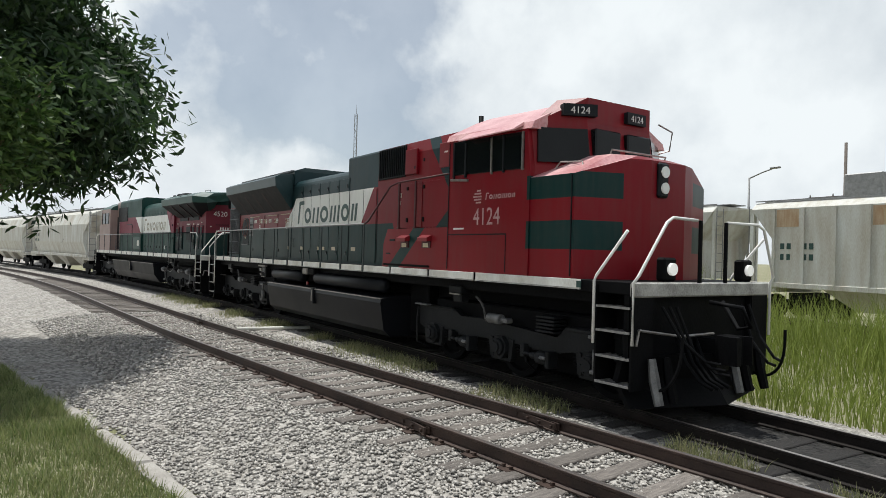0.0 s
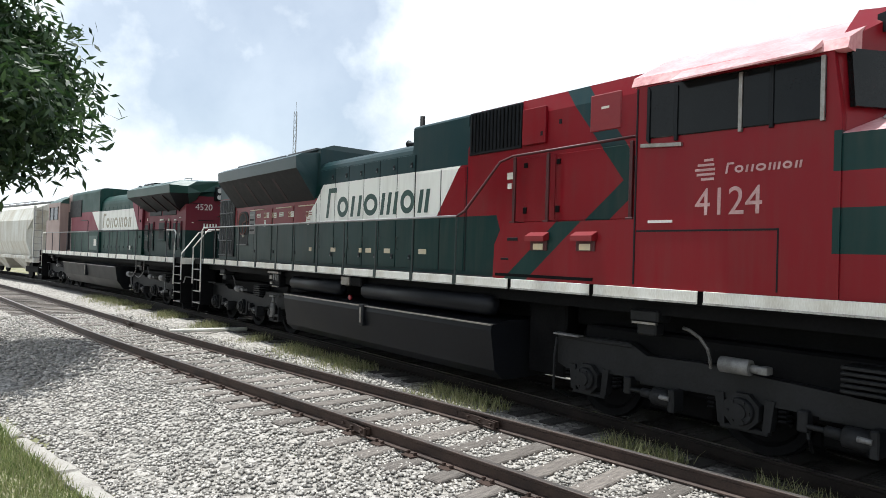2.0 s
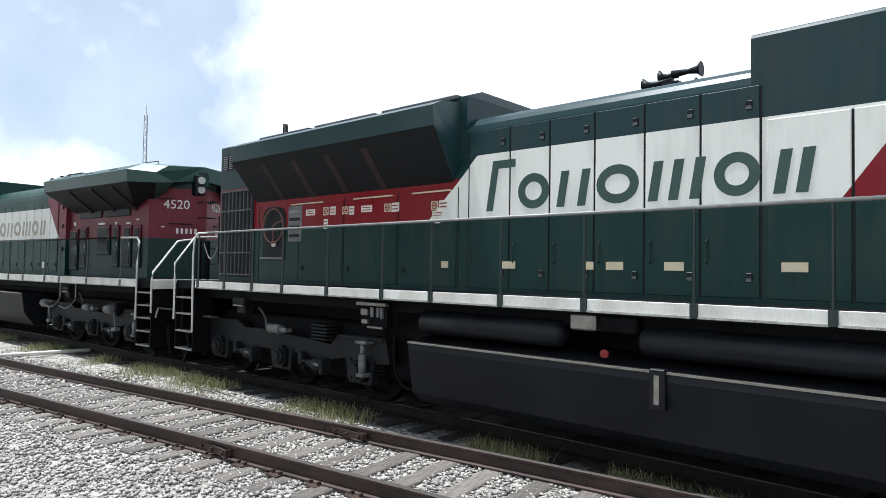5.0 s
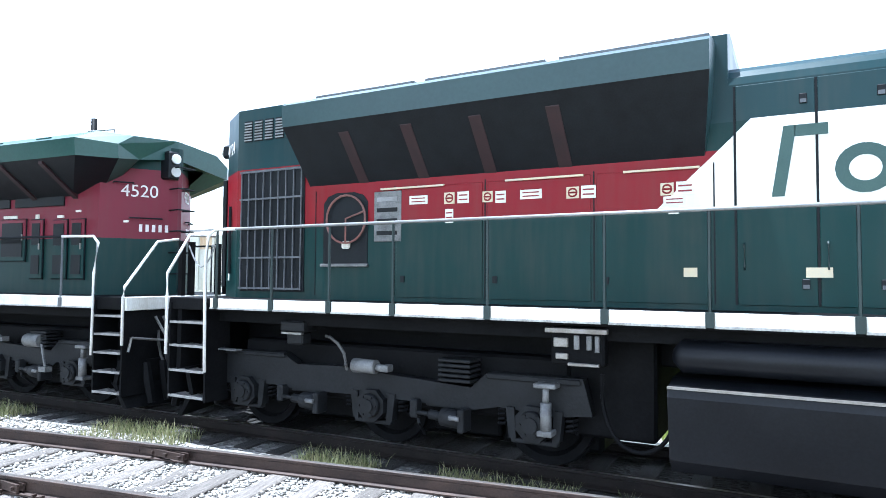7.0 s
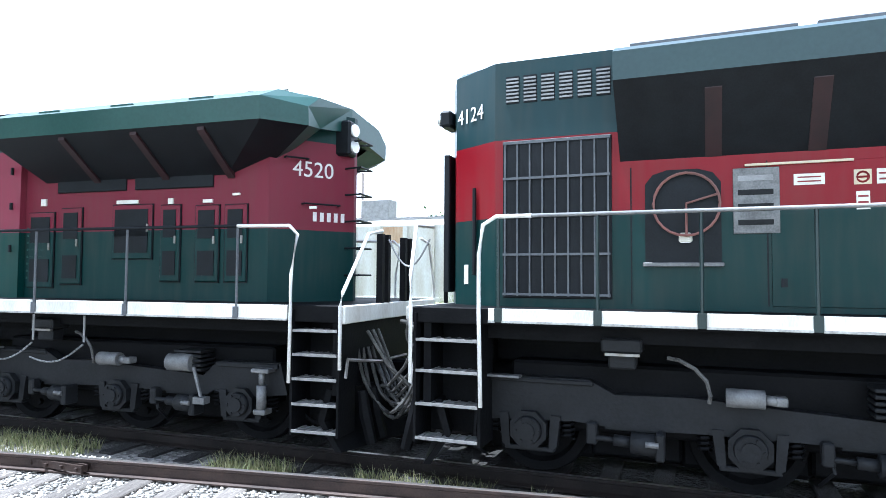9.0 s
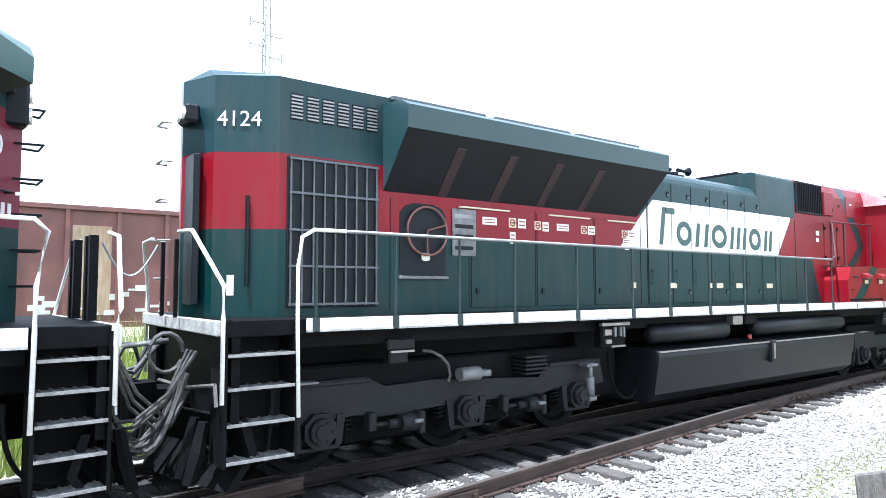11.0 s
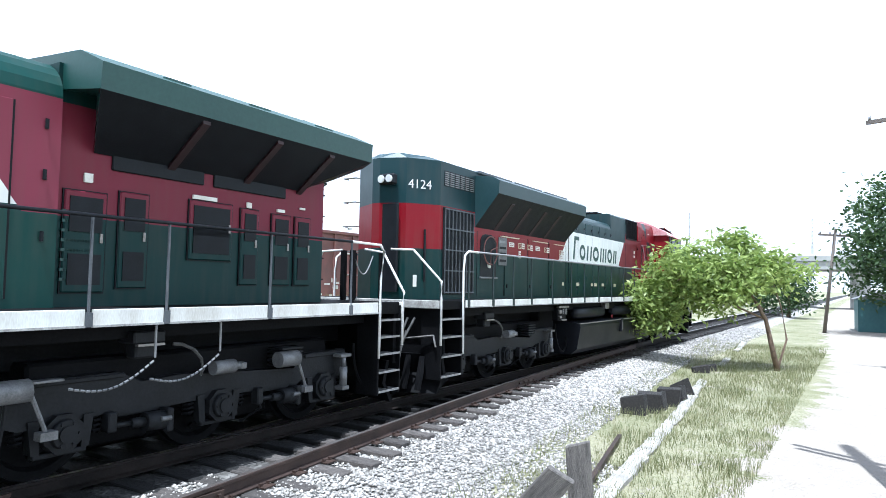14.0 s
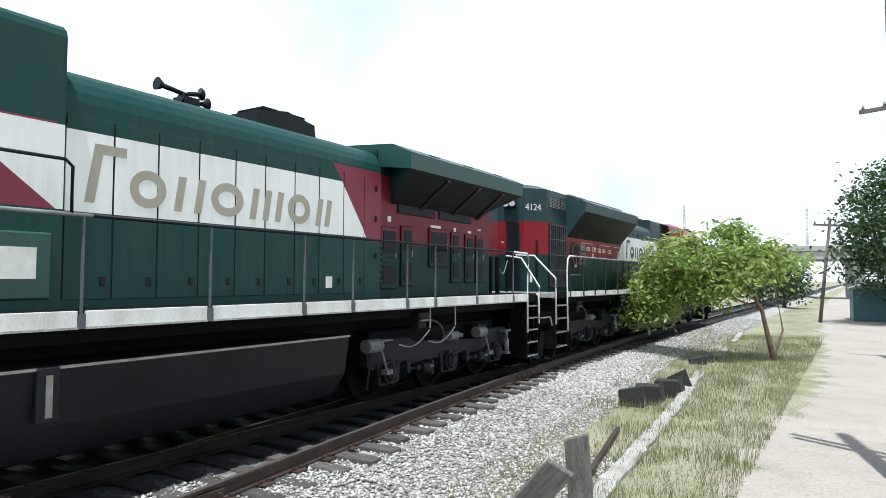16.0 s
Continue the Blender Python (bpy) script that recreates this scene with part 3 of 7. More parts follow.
def truck(loco, xs):
    """A three-axle side frame on each side, with axle boxes in pedestals, brake cylinders, springs and dampers."""
    xs = sorted(xs)
    x0, x1 = xs[0] - 0.55, xs[-1] + 0.62
    mid = xs[1]
    for s in (-1, 1):
        y = s * 1.12
        bm = B()
        pts = [(x0, 0.66), (x0, 1.05), (x0 + 1.15, 1.06), (x0 + 1.4, 0.93), (mid - 0.5, 0.95), (mid + 0.25, 0.9), (mid + 1.3, 0.84), (mid + 1.5, 1.02), (x1 - 0.1, 1.03), (x1, 0.66),
               (x1 - 0.42, 0.62), (xs[2] - 0.42, 0.66), (mid + 1.35, 0.6), (mid + 0.42, 0.62), (mid - 0.42, 0.62), (mid - 1.1, 0.6), (xs[0] + 0.45, 0.64), (xs[0] - 0.4, 0.6)]
        prism(bm, pts, y - 0.07, y + 0.07, "y")
        box(bm, x0 + 0.02, x0 + 1.2, y + s * 0.07, y + s * 0.1, 1.0, 1.05, 0.01)
        box(bm, mid + 1.5, x1 - 0.12, y + s * 0.07, y + s * 0.1, 0.96, 1.02, 0.01)
        f = part("side_frame", bm, M["truck"], loco)
        for x in xs:
            bm = B()
            for d in (-1, 1):
                prism(bm, [(x + d * 0.22, 0.68), (x + d * 0.32, 0.68), (x + d * 0.28, 0.36), (x + d * 0.2, 0.34)], y - s * 0.02, y + s * 0.1, "y")
            box(bm, x - 0.26, x + 0.26, y + s * 0.0, y + s * 0.1, 0.31, 0.36, 0.01)
            part("pedestal", bm, M["truck"], f)
            bm = B()
            prism(bm, [(x + 0.2 * math.cos(q), 0.53 + 0.2 * math.sin(q)) for q in [math.pi / 8 + i * math.pi / 4 for i in range(8)]], y, y + s * 0.15, "y")
            tube(bm, [(x, y + s * 0.13, 0.53), (x, y + s * 0.21, 0.53)], [0.15, 0.135], 16)
            tube(bm, [(x, y + s * 0.2, 0.53), (x, y + s * 0.235, 0.53)], 0.085, 12)
            for i in range(6):
                q = i * math.pi / 3
                tube(bm, [(x + 0.115 * math.cos(q), y + s * 0.2, 0.53 + 0.115 * math.sin(q)), (x + 0.115 * math.cos(q), y + s * 0.225, 0.53 + 0.115 * math.sin(q))], 0.016, 6)
            part("axle_box", bm, M["truck"], f)
            for dx in (-0.38, 0.38):
                coil = [(x + dx + 0.06 * math.cos(t), y + 0.06 * math.sin(t), 0.45 + 0.2 * i / 24) for i, t in enumerate([i * 6.283 / 6 for i in range(25)])]
                part("spring", tube(B(), coil, 0.016, 5), M["black"], f)
        for x, d in ((mid - 1.0, 1), (mid + 1.02, 1)):
            bm = B()
            tube(bm, [(x - 0.04, y + s * 0.14, 0.5), (x + 0.2, y + s * 0.14, 0.49)], [0.1, 0.105], 14)
            tube(bm, [(x - 0.2, y + s * 0.14, 0.51), (x - 0.03, y + s * 0.14, 0.5)], 0.055, 10)
            tube(bm, [(x - 0.42, y + s * 0.14, 0.52), (x - 0.18, y + s * 0.14, 0.51)], 0.028, 8)
            box(bm, x + 0.19, x + 0.27, y + s * 0.02, y + s * 0.24, 0.36, 0.62, 0.015)
            box(bm, x - 0.46, x - 0.36, y + s * 0.03, y + s * 0.17, 0.45, 0.66, 0.015)
            box(bm, x - 0.3, x + 0.2, y + s * 0.02, y + s * 0.06, 0.58, 0.66, 0.01)
            part("brake_cylinder", bm, M["truck"], f)
            part("cylinder_cap", tube(B(), [(x + 0.1, y + s * 0.245, 0.52), (x + 0.22, y + s * 0.245, 0.515)], 0.028, 8), M["grey"], f)
        bm = B()
        tube(bm, [(mid + 2.22, y + s * 0.2, 0.5), (mid + 2.22, y + s * 0.2, 0.78)], 0.06, 12)
        tube(bm, [(mid + 2.22, y + s * 0.2, 0.78), (mid + 2.22, y + s * 0.2, 0.95)], 0.036, 10)
        box(bm, mid + 2.1, mid + 2.34, y + s * 0.08, y + s * 0.26, 0.93, 0.98, 0.01)
        box(bm, mid + 2.14, mid + 2.3, y + s * 0.08, y + s * 0.26, 0.44, 0.5, 0.01)
        part("damper", bm, M["grey"], f)
        bm = B()
        tube(bm, [(mid - 0.2, y + s * 0.2, 1.0), (mid + 0.12, y + s * 0.2, 1.0)], 0.085, 14)
        tube(bm, [(mid + 0.12, y + s * 0.2, 1.0), (mid + 0.22, y + s * 0.2, 0.99)], 0.045, 10)
        box(bm, mid + 0.2, mid + 0.3, y + s * 0.1, y + s * 0.24, 0.95, 1.03, 0.01)
        part("yaw_damper", bm, M["grey"], f)
        hose = [(mid - 0.7, y + s * 0.12, 1.32), (mid - 0.6, y + s * 0.16, 1.31), (mid - 0.46, y + s * 0.18, 1.24), (mid - 0.36, y + s * 0.19, 1.13), (mid - 0.33, y + s * 0.19, 1.0), (mid - 0.34, y + s * 0.16, 0.93)]
        part("sand_hose", tube(B(), hose, 0.02, 6), M["hose"], f)
        bm = B()
        for k in range(5):
            box(bm, mid + 0.95, mid + 1.35, y - 0.2, y + 0.1, 0.9 + 0.055 * k, 0.935 + 0.055 * k, 0.008)
        part("rubber_spring", bm, M["truck"], f)
        bm = B()
        box(bm, mid - 1.3, mid - 0.92, y, y + s * 0.3, 1.36, 1.5, 0.02)
        box(bm, mid - 1.24, mid - 0.98, y + s * 0.05, y + s * 0.24, 1.2, 1.36, 0.02)
        sb = part("sand_box", bm, M["truck"], loco)
        part("lip", box(B(), mid - 1.26, mid - 0.94, y + s * 0.26, y + s * 0.31, 1.335, 1.36), M["steel"], sb)
        bm = B()
        box(bm, x0 + 0.05, x0 + 0.48, y + s * 0.12, y + s * 0.24, 1.055, 1.08, 0.005)
        part("step_plate", bm, M["grey"], f)
        bm = B()
        tube(bm, [(x0 + 0.02, y + s * 0.12, 1.0), (x0 + 0.0, y + s * 0.14, 0.75), (x0 - 0.04, y + s * 0.1, 0.3), (x0 - 0.02, y * 0.8, 0.16)], 0.02, 6)
        part("sand_pipe", bm, M["truck"], f)
        bm = B()
        tube(bm, [(mid + 0.62, y + s * 0.1, 0.62), (mid + 0.66, y + s * 0.12, 0.4), (mid + 0.58, y * 0.85, 0.2)], 0.018, 6)
        part("sand_pipe", bm, M["truck"], f)
        loop = [(x1 + 0.1 + 0.37 * (1 - math.cos(q)), s * (1.2 + 0.06 * math.sin(q)), 1.1 - 0.72 * math.sin(q) ** 0.7) for q in [math.pi * i / 16 for i in range(17)]]
        part("brake_hose", tube(B(), loop, 0.022, 6), M["black"], loco)
    part("bolster", box(B(), x0 + 0.3, x1 - 0.3, -1.0, 1.0, 0.5, 1.2, 0.03), M["black"], loco)
    # motors drawn bulky so that they block daylight under the truck
    for x in xs:
        part("traction_motor", box(B(), x - 0.62, x + 0.58, -0.62, 0.62, 0.14, 1.1, 0.05), M["black"], loco)
    # added filler blocks keep the spaces between the motors dark
    for a, b in zip(xs, xs[1:]):
        part("brake_beam", box(B(), a + 0.56, b - 0.6, -0.7, 0.7, 0.2, 0.9, 0.03), M["black"], loco)


def ladder(loco, x0, x1, y, zs, front):
    """A step well: side plates, and treads of grating."""
    s = -1 if y < 0 else 1
    yi = y - s * 0.42
    well = part("step_well", box(B(), x0, x1, yi - 0.01, yi + 0.01, zs[-1], 1.70), M["black"], loco)
    for x in (x0, x1):
        part("side_plate", box(B(), x - 0.015, x + 0.015, y, yi, zs[-1] - 0.05, 1.70), M["black"], well)
    for z in zs:
        bm = B()
        box(bm, x0 + 0.015, x1 - 0.015, y, y - s * 0.26, z - 0.012, z)
        box(bm, x0 + 0.015, x1 - 0.015, y, y + s * 0.012, z - 0.018, z + 0.012)
        for k in range(6):
            xx = x0 + 0.06 + (x1 - x0 - 0.12) * k / 5
            box(bm, xx - 0.012, xx + 0.012, y, y - s * 0.25, z, z + 0.012)
        part("tread", bm, M["tread"], well)


def handrail(loco, pts, r=0.021, mat_="rail_white", label=""):
    return part("handrail", tube(B(), pts, r, 8), M[mat_], loco, label)


def stanchions(loco, xs, y, z0, z1, mat_="post"):
    for x in xs:
        bm = B()
        s = -1 if y < 0 else 1
        tube(bm, [(x, y + s * 0.012, z0), (x, y + s * 0.012, z1)], 0.017, 6)
        box(bm, x - 0.035, x + 0.035, y, y + s * 0.035, z0, z0 + 0.14)
        part("stanchion", bm, M[mat_], loco)


def sill(loco, x0, x1, xs, y, z0, z1):
    """The white side sill strip, cut by the feet of the stanchions."""
    cuts = [x0] + sorted(xs) + [x1]
    s = -1 if y < 0 else 1
    for a, b in zip(cuts, cuts[1:]):
        bm = box(B(), a + 0.035, b - 0.035, y, y + s * 0.02, z0, z1, 0.004)
        strip = part("sill_strip", bm, M["white"], loco)
        part("lip", box(B(), a + 0.035, b - 0.035, y + s * 0.02, y + s * 0.032, z0, z0 + 0.022), M["scuffed"], strip)


def bars(name, loco, x0, x1, y, z0, z1, material, slant=0.0):
    """A company's name as a row of plain shapes in its colour: upright bars, rings and bent bars."""
    h = z1 - z0
    k = (x1 - x0) / 7.1
    t = 0.19 * k
    low = h * 0.68

    def bar(x, top, z=z0):
        part(name, prism(B(), [(x, z), (x + t, z), (x + t + slant * (top - z), top), (x + slant * (top - z), top)], y, y - 0.004, "y"), material, loco)

    def ring(x, w):
        bm, n = B(), 22
        rows = []
        for d in (0.0, -0.004):
            for q in (1.0, 0.0):
                rows.append([bm.verts.new((x + w / 2 + (w / 2 - t * (1 - q)) * math.cos(a), y + d, z0 + low / 2 + (low / 2 - t * (1 - q)) * math.sin(a))) for a in [2 * math.pi * i / n for i in range(n)]])
        for r0, r1 in ((0, 1), (1, 3), (3, 2), (2, 0)):
            for i in range(n):
                bm.faces.new((rows[r0][i], rows[r0][(i + 1) % n], rows[r1][(i + 1) % n], rows[r1][i]))
        bmesh.ops.recalc_face_normals(bm, faces=bm.faces)
        part(name, bm, material, loco)
    bar(x0 + 0.1 * k, z1)
    part(name, box(B(), x0 + 0.44 * k, x0 + 0.92 * k, y, y - 0.004, z1 - t, z1), material, loco)
    for q, w in ((1.0, 0.82), (2.95, 0.92), (5.3, 0.8)):
        ring(x0 + q * k, w * k)
    for q in (2.0, 2.5, 4.05, 4.45, 4.85, 6.3, 6.65):
        bar(x0 + q * k, z0 + low * (0.97 if q < 6 else 0.95))


def coupler(loco, x, s, hose="hose"):
    bm = B()
    box(bm, x - s * 0.75, x - s * 0.25, -0.12, 0.12, 0.75, 1.0, 0.03)
    prism(bm, [(x - s * 0.28, -0.14), (x - s * 0.05, -0.2), (x + s * 0.06, -0.18), (x + s * 0.06, -0.08), (x - s * 0.06, -0.02), (x - s * 0.02, 0.1), (x + s * 0.08, 0.14), (x + s * 0.05, 0.2), (x - s * 0.28, 0.14)], 0.68, 1.06, "z")
    c = part("coupler", bm, M["black"], loco)
    bm = B()
    for y in (-0.75, -0.62, -0.5, -0.36):
        tube(bm, [(x - s * 0.45, y, 1.05), (x - s * 0.3, y, 0.72), (x - s * 0.12, y * 0.95, 0.5), (x + s * 0.05, y * 0.9, 0.42)], 0.026, 8)
    part("air_hose", bm, M[hose], c)
    bm = B()
    tube(bm, [(x - s * 0.4, 0.2, 1.5), (x - s * 0.1, 0.1, 1.15), (x + s * 0.1, 0.05, 1.2), (x + s * 0.02, 0.0, 1.45), (x - s * 0.4, -0.1, 1.5)], 0.03, 8)
    part("jumper_cable", bm, M[hose], c)
    for y, d in ((-0.95, 0.34), (-0.8, 0.42), (0.7, 0.36), (0.9, 0.3), (-1.1, 0.25)):
        pts = [(x - s * 0.42, y, 1.45), (x - s * 0.2, y * 0.92, 1.3 - d), (x + s * 0.06, y * 0.8, 1.05 - d), (x + s * 0.2, y * 0.7, 1.0 - d * 0.9)]
        part("cable", tube(B(), pts, 0.02, 6), M[hose], c)
    bm = B()
    tube(bm, [(x - s * 0.5, -1.45, 1.15), (x - s * 0.42, -0.7, 1.05), (x - s * 0.3, -0.15, 1.08)], 0.02, 6)
    tube(bm, [(x - s * 0.5, -1.45, 1.15), (x - s * 0.5, -1.5, 0.95)], 0.02, 6)
    part("uncoupling_lever", bm, M["steel"], c)


def plow(loco, x, s):
    """The pilot: end plate, snow plow blade, brackets."""
    bm = B()
    box(bm, x - s * 0.3, x - s * 0.22, -1.5, 1.5, 0.75, 1.68)
    p = part("end_plate", bm, M["black"], loco)
    bm = B()
    left = [(x - s * 0.32, -1.45), (x + s * 0.12, 0.0), (x - s * 0.32, 1.45), (x - s * 0.4, 1.45), (x + s * 0.02, 0.0), (x - s * 0.4, -1.45)]
    low = [(a + s * 0.12, b) for a, b in left]
    va = [bm.verts.new((a, b, 0.8)) for a, b in left]
    vm = [bm.verts.new((a - s * 0.1, b, 0.45)) for a, b in left]
    vb = [bm.verts.new((a, b, 0.12)) for a, b in low]
    for r0, r1 in ((va, vm), (vm, vb)):
        for i in range(6):
            bm.faces.new((r0[i], r0[(i + 1) % 6], r1[(i + 1) % 6], r1[i]))
    bm.faces.new(va)
    bm.faces.new(vb[::-1])
    bmesh.ops.recalc_face_normals(bm, faces=bm.faces)
    part("plow_blade", bm, M["black"], p)
    for y in (-1.25, -0.95, 0.55, 0.8, 1.2):
        bm = B()
        tube(bm, [(x - s * 0.05, y, 0.78), (x + s * 0.0, y, 0.5), (x + s * 0.08, y, 0.2)], [0.05, 0.07, 0.06], 6)
        part("plow_rib", bm, M["grey"] if s > 0 and x < 9.8 and y in (-1.25, 0.55) else M["black"], p)


def true_up(loco, fx, fz):
    """Lays the measured lengths and heights over all parts built so far: fx(x) and fz(x, z)."""
    seen = set()
    for ob in loco.children_recursive:
        if ob.type == "MESH" and ob.data.name not in seen:
            seen.add(ob.data.name)
            for v in ob.data.vertices:
                v.co.x, v.co.z = fx(v.co.x), fz(v.co.x, v.co.z)


LOCO = (-15.55, -36.28)  # the middles of the two locomotives at the start
red_loco = thing("locomotive", pose(LOCO[0], 7.5, 0), "red and green diesel locomotive with white side band, leading the train", "locomotive", "coupled locomotives")


def red_locomotive(L):
    W = 1.57   # sill half width
    H = 1.05   # hood half width
    liv = M["livery"]
    # underframe
    bm = B()
    box(bm, -9.85, 9.6, -W + 0.03, W - 0.03, 1.60, 1.765, 0.01)
    box(bm, -9.2, 9.0, -0.7, 0.7, 1.15, 1.6, 0.02)
    box(bm, -9.1, 8.85, -1.35, 1.35, 1.45, 1.6)
    part("frame", bm, M["black"], L)
    st = [(q - 0.1) / (1.042 if q < 0.1 else 1.03) for q in (-9.2, -8.23, -7.32, -6.42, -5.25, -4.03, -3.1, -1.98, -0.87, 0.3, 1.45, 2.6)]
    for s in (-1, 1):
        sill(L, -9.06, 8.8, st + [3.6, 5.0, 6.4], s * W, 1.625, 1.765)
    for s in (-1, 1):
        bm = B()
        box(bm, -9.9, -9.84, -W, W, 1.62, 1.765, 0.01) if s < 0 else box(bm, 9.58, 9.66, -W, W, 1.57, 1.765, 0.02)
        part("end_sill", bm, M["scuffed"], L, "scuffed white end sill")
    # long hood, in one outline per stretch
    def shell(name, x0, x1, prof, material=liv):
        return part(name, prism(B(), prof, x0, x1, "x"), material, L)

    def arch(h, zs, zt, cut, n=5):
        pts = [(-h, 1.765), (-h, zs)]
        for i in range(1, n):
            a = math.pi / 2 * i / n
            pts.append((-h + cut * (1 - math.cos(a)), zs + (zt - zs) * math.sin(a)))
        pts += [(-h + cut, zt)]
        return pts + [(-y, z) for y, z in pts[::-1]]
    shell("engine_hood", -2.95, 0.53, arch(H, 3.86, 4.09, 0.36))
    shell("equipment_hood", 0.53, 2.05, arch(H, 4.30, 4.36, 0.12, 3))
    shell("inverter_hood", 2.05, 5.56, [(-H, 1.765), (-H, 4.12), (-H + 0.06, 4.36), (-0.5, 4.5), (0.5, 4.5), (H - 0.06, 4.36), (H, 4.12), (H, 1.765)])
    bm = prism(B(), [(3.24, 1.765), (5.56, 1.765), (5.56, 2.55), (3.42, 2.55), (3.26, 2.25)], -W + 0.01, -H, "y")
    part("side_locker", bm, liv, L)
    bm = prism(B(), [(3.24, 1.765), (5.56, 1.765), (5.56, 2.55), (3.24, 2.55)], H, W - 0.01, "y")
    part("side_locker", bm, liv, L)
    # rear hood with cut corners
    plan = [(-2.95, -H), (-2.95, H), (-9.0, H), (-9.45, 0.67), (-9.86, 0.0), (-9.89, -0.2), (-9.69, -0.67), (-9.12, -H)]
    bm = prism(B(), plan, 1.765, 4.35, "z")
    part("radiator_hood", bm, liv, L)
    bm = B()
    va = [bm.verts.new((x, y, 4.35)) for x, y in plan]
    vb = [bm.verts.new((max(x, -9.7) if x < -9 else x, y * 0.7, 4.46)) for x, y in plan]
    for i in range(8):
        bm.faces.new((va[i], va[(i + 1) % 8], vb[(i + 1) % 8], vb[i]))
    bm.faces.new(vb)
    bmesh.ops.recalc_face_normals(bm, faces=bm.faces)
    part("rear_roof", bm, M["green"], L)
    # flared radiator wings
    for s in (-1, 1):
        bm = B()
        prof = [(H * s, 3.22), (1.60 * s, 3.88), (1.62 * s, 4.14), (1.46 * s, 4.22), (0.2 * s, 4.37), (0.2 * s, 4.1), (H * s, 3.6)]
        x0, x1 = -7.85, -3.05
        inset = [-0.12, 0, 0, 0, 0, 0, -0.05]
        va = [bm.verts.new((x0 - 0.0 * q, y, z)) for (y, z), q in zip(prof, inset)]
        vb = [bm.verts.new((x1 + q * 0.9, y, z)) for (y, z), q in zip(prof, inset)]
        n = len(prof)
        for i in range(n):
            f = bm.faces.new((va[i], va[(i + 1) % n], vb[(i + 1) % n], vb[i]))
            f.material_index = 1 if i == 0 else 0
        bm.faces.new(va[::-1])
        bm.faces.new(vb)
        bmesh.ops.recalc_face_normals(bm, faces=bm.faces)
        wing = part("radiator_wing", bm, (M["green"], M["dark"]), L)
        for k in range(1, 5):
            xx = x0 + (x1 - x0 - 0.6) * k / 5
            # flat strips imitate the red reflections across the dark screen
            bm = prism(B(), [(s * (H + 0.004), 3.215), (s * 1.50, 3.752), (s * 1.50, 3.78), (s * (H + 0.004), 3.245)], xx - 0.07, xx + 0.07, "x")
            part("rib", bm, M["rib_reflection"], wing, "dull red rib with painted reflection")
        bm = B()
        for k in range(3):
            box(bm, x0 + 0.1 + k * 1.6, x0 + 1.55 + k * 1.6, s * 0.35, s * 1.1, 4.32, 4.38, 0.01)
        part("roof_grating", bm, M["grille_bar"], wing)
    # doors along the hood
    edges = [-2.9, -2.25, -1.68, -1.1, -0.52, 0.06, 0.62]
    for a, b in zip(edges, edges[1:]):
        d = part("hood_door", box(B(), a + 0.012, b - 0.012, -H - 0.014, -H + 0.01, 1.82, 3.84, 0.004), liv, L)
        for z in (2.02, 3.66):
            part("latch", box(B(), b - 0.13, b - 0.07, -H - 0.03, -H - 0.012, z - 0.045, z + 0.045, 0.006), M["dark"], d)
            part("latch_plate", box(B(), b - 0.125, b - 0.075, -H - 0.034, -H - 0.028, z - 0.04, z - 0.005), M["grille_bar"], d)
        part("handle", tube(B(), [(a + 0.07, -H - 0.012, 2.15), (a + 0.07, -H - 0.045, 2.17), (a + 0.07, -H - 0.045, 2.38), (a + 0.07, -H - 0.012, 2.4)], 0.009, 5), M["post"], d)
    for a, b in ((0.68, 1.35), (1.38, 2.0)):
        part("hood_door", box(B(), a, b, -H - 0.012, -H + 0.01, 1.82, 3.50, 0.004), liv, L)
    for a, b in ((-6.55, -5.42), (-5.38, -4.22), (-4.18, -3.1)):
        d = part("hood_door", box(B(), a + 0.01, b - 0.01, -H - 0.012, -H + 0.01, 1.82, 3.12, 0.004), liv, L)
        bm = box(B(), a + 0.08, a + 0.13, -H - 0.028, -H - 0.01, 2.0, 2.08)
        part("latch", bm, M["dark"], d)
    for a, b in ((3.35, 3.92), (3.97, 5.2)):
        d = part("locker_door", box(B(), a, b, -H - 0.014, -H + 0.01, 2.6, 3.5, 0.004), liv, L)
        for z in (2.72, 3.36):
            part("hinge", box(B(), a - 0.02, a + 0.05, -H - 0.03, -H - 0.01, z, z + 0.07, 0.004), M["black"], d)
    for x in (3.3, 3.94, 5.28):
        bm = box(B(), x - 0.025, x + 0.025, -H - 0.2, -H - 0.16, 2.55, 3.5, 0.006)
        box(bm, x - 0.05, x + 0.05, -H - 0.22, -H, 2.55, 2.6, 0.004)
        part("rail_post", bm, M["post_red"], L, "dull red handrail post")
    part("slot", box(B(), 3.52, 3.72, -W - 0.003, -W + 0.03, 2.30, 2.345, 0.006), M["dark"], L)
    part("slot", box(B(), 3.4, 3.55, -W - 0.003, -W + 0.03, 2.03, 2.06, 0.006), M["dark"], L)
    part("warning_label", box(B(), 2.98, 3.1, -H - 0.016, -H, 3.22, 3.32), M["label"], L)
    part("warning_label", box(B(), 2.99, 3.07, -H - 0.016, -H, 3.08, 3.16), M["label"], L)
    part("recessed_panel", box(B(), 4.5, 4.98, -H - 0.012, -H + 0.01, 3.72, 4.2, 0.012), M["redband"], L)
    part("plate", box(B(), 4.68, 4.8, -H - 0.016, -H - 0.01, 4.0, 4.03), M["label"], L)
    for x in edges + [1.365, 2.04]:
        part("door_gap", box(B(), x - 0.01, x + 0.01, -H - 0.005, -H + 0.005, 1.82, 3.84 if x < 0.7 else 3.5), M["dark"], L)
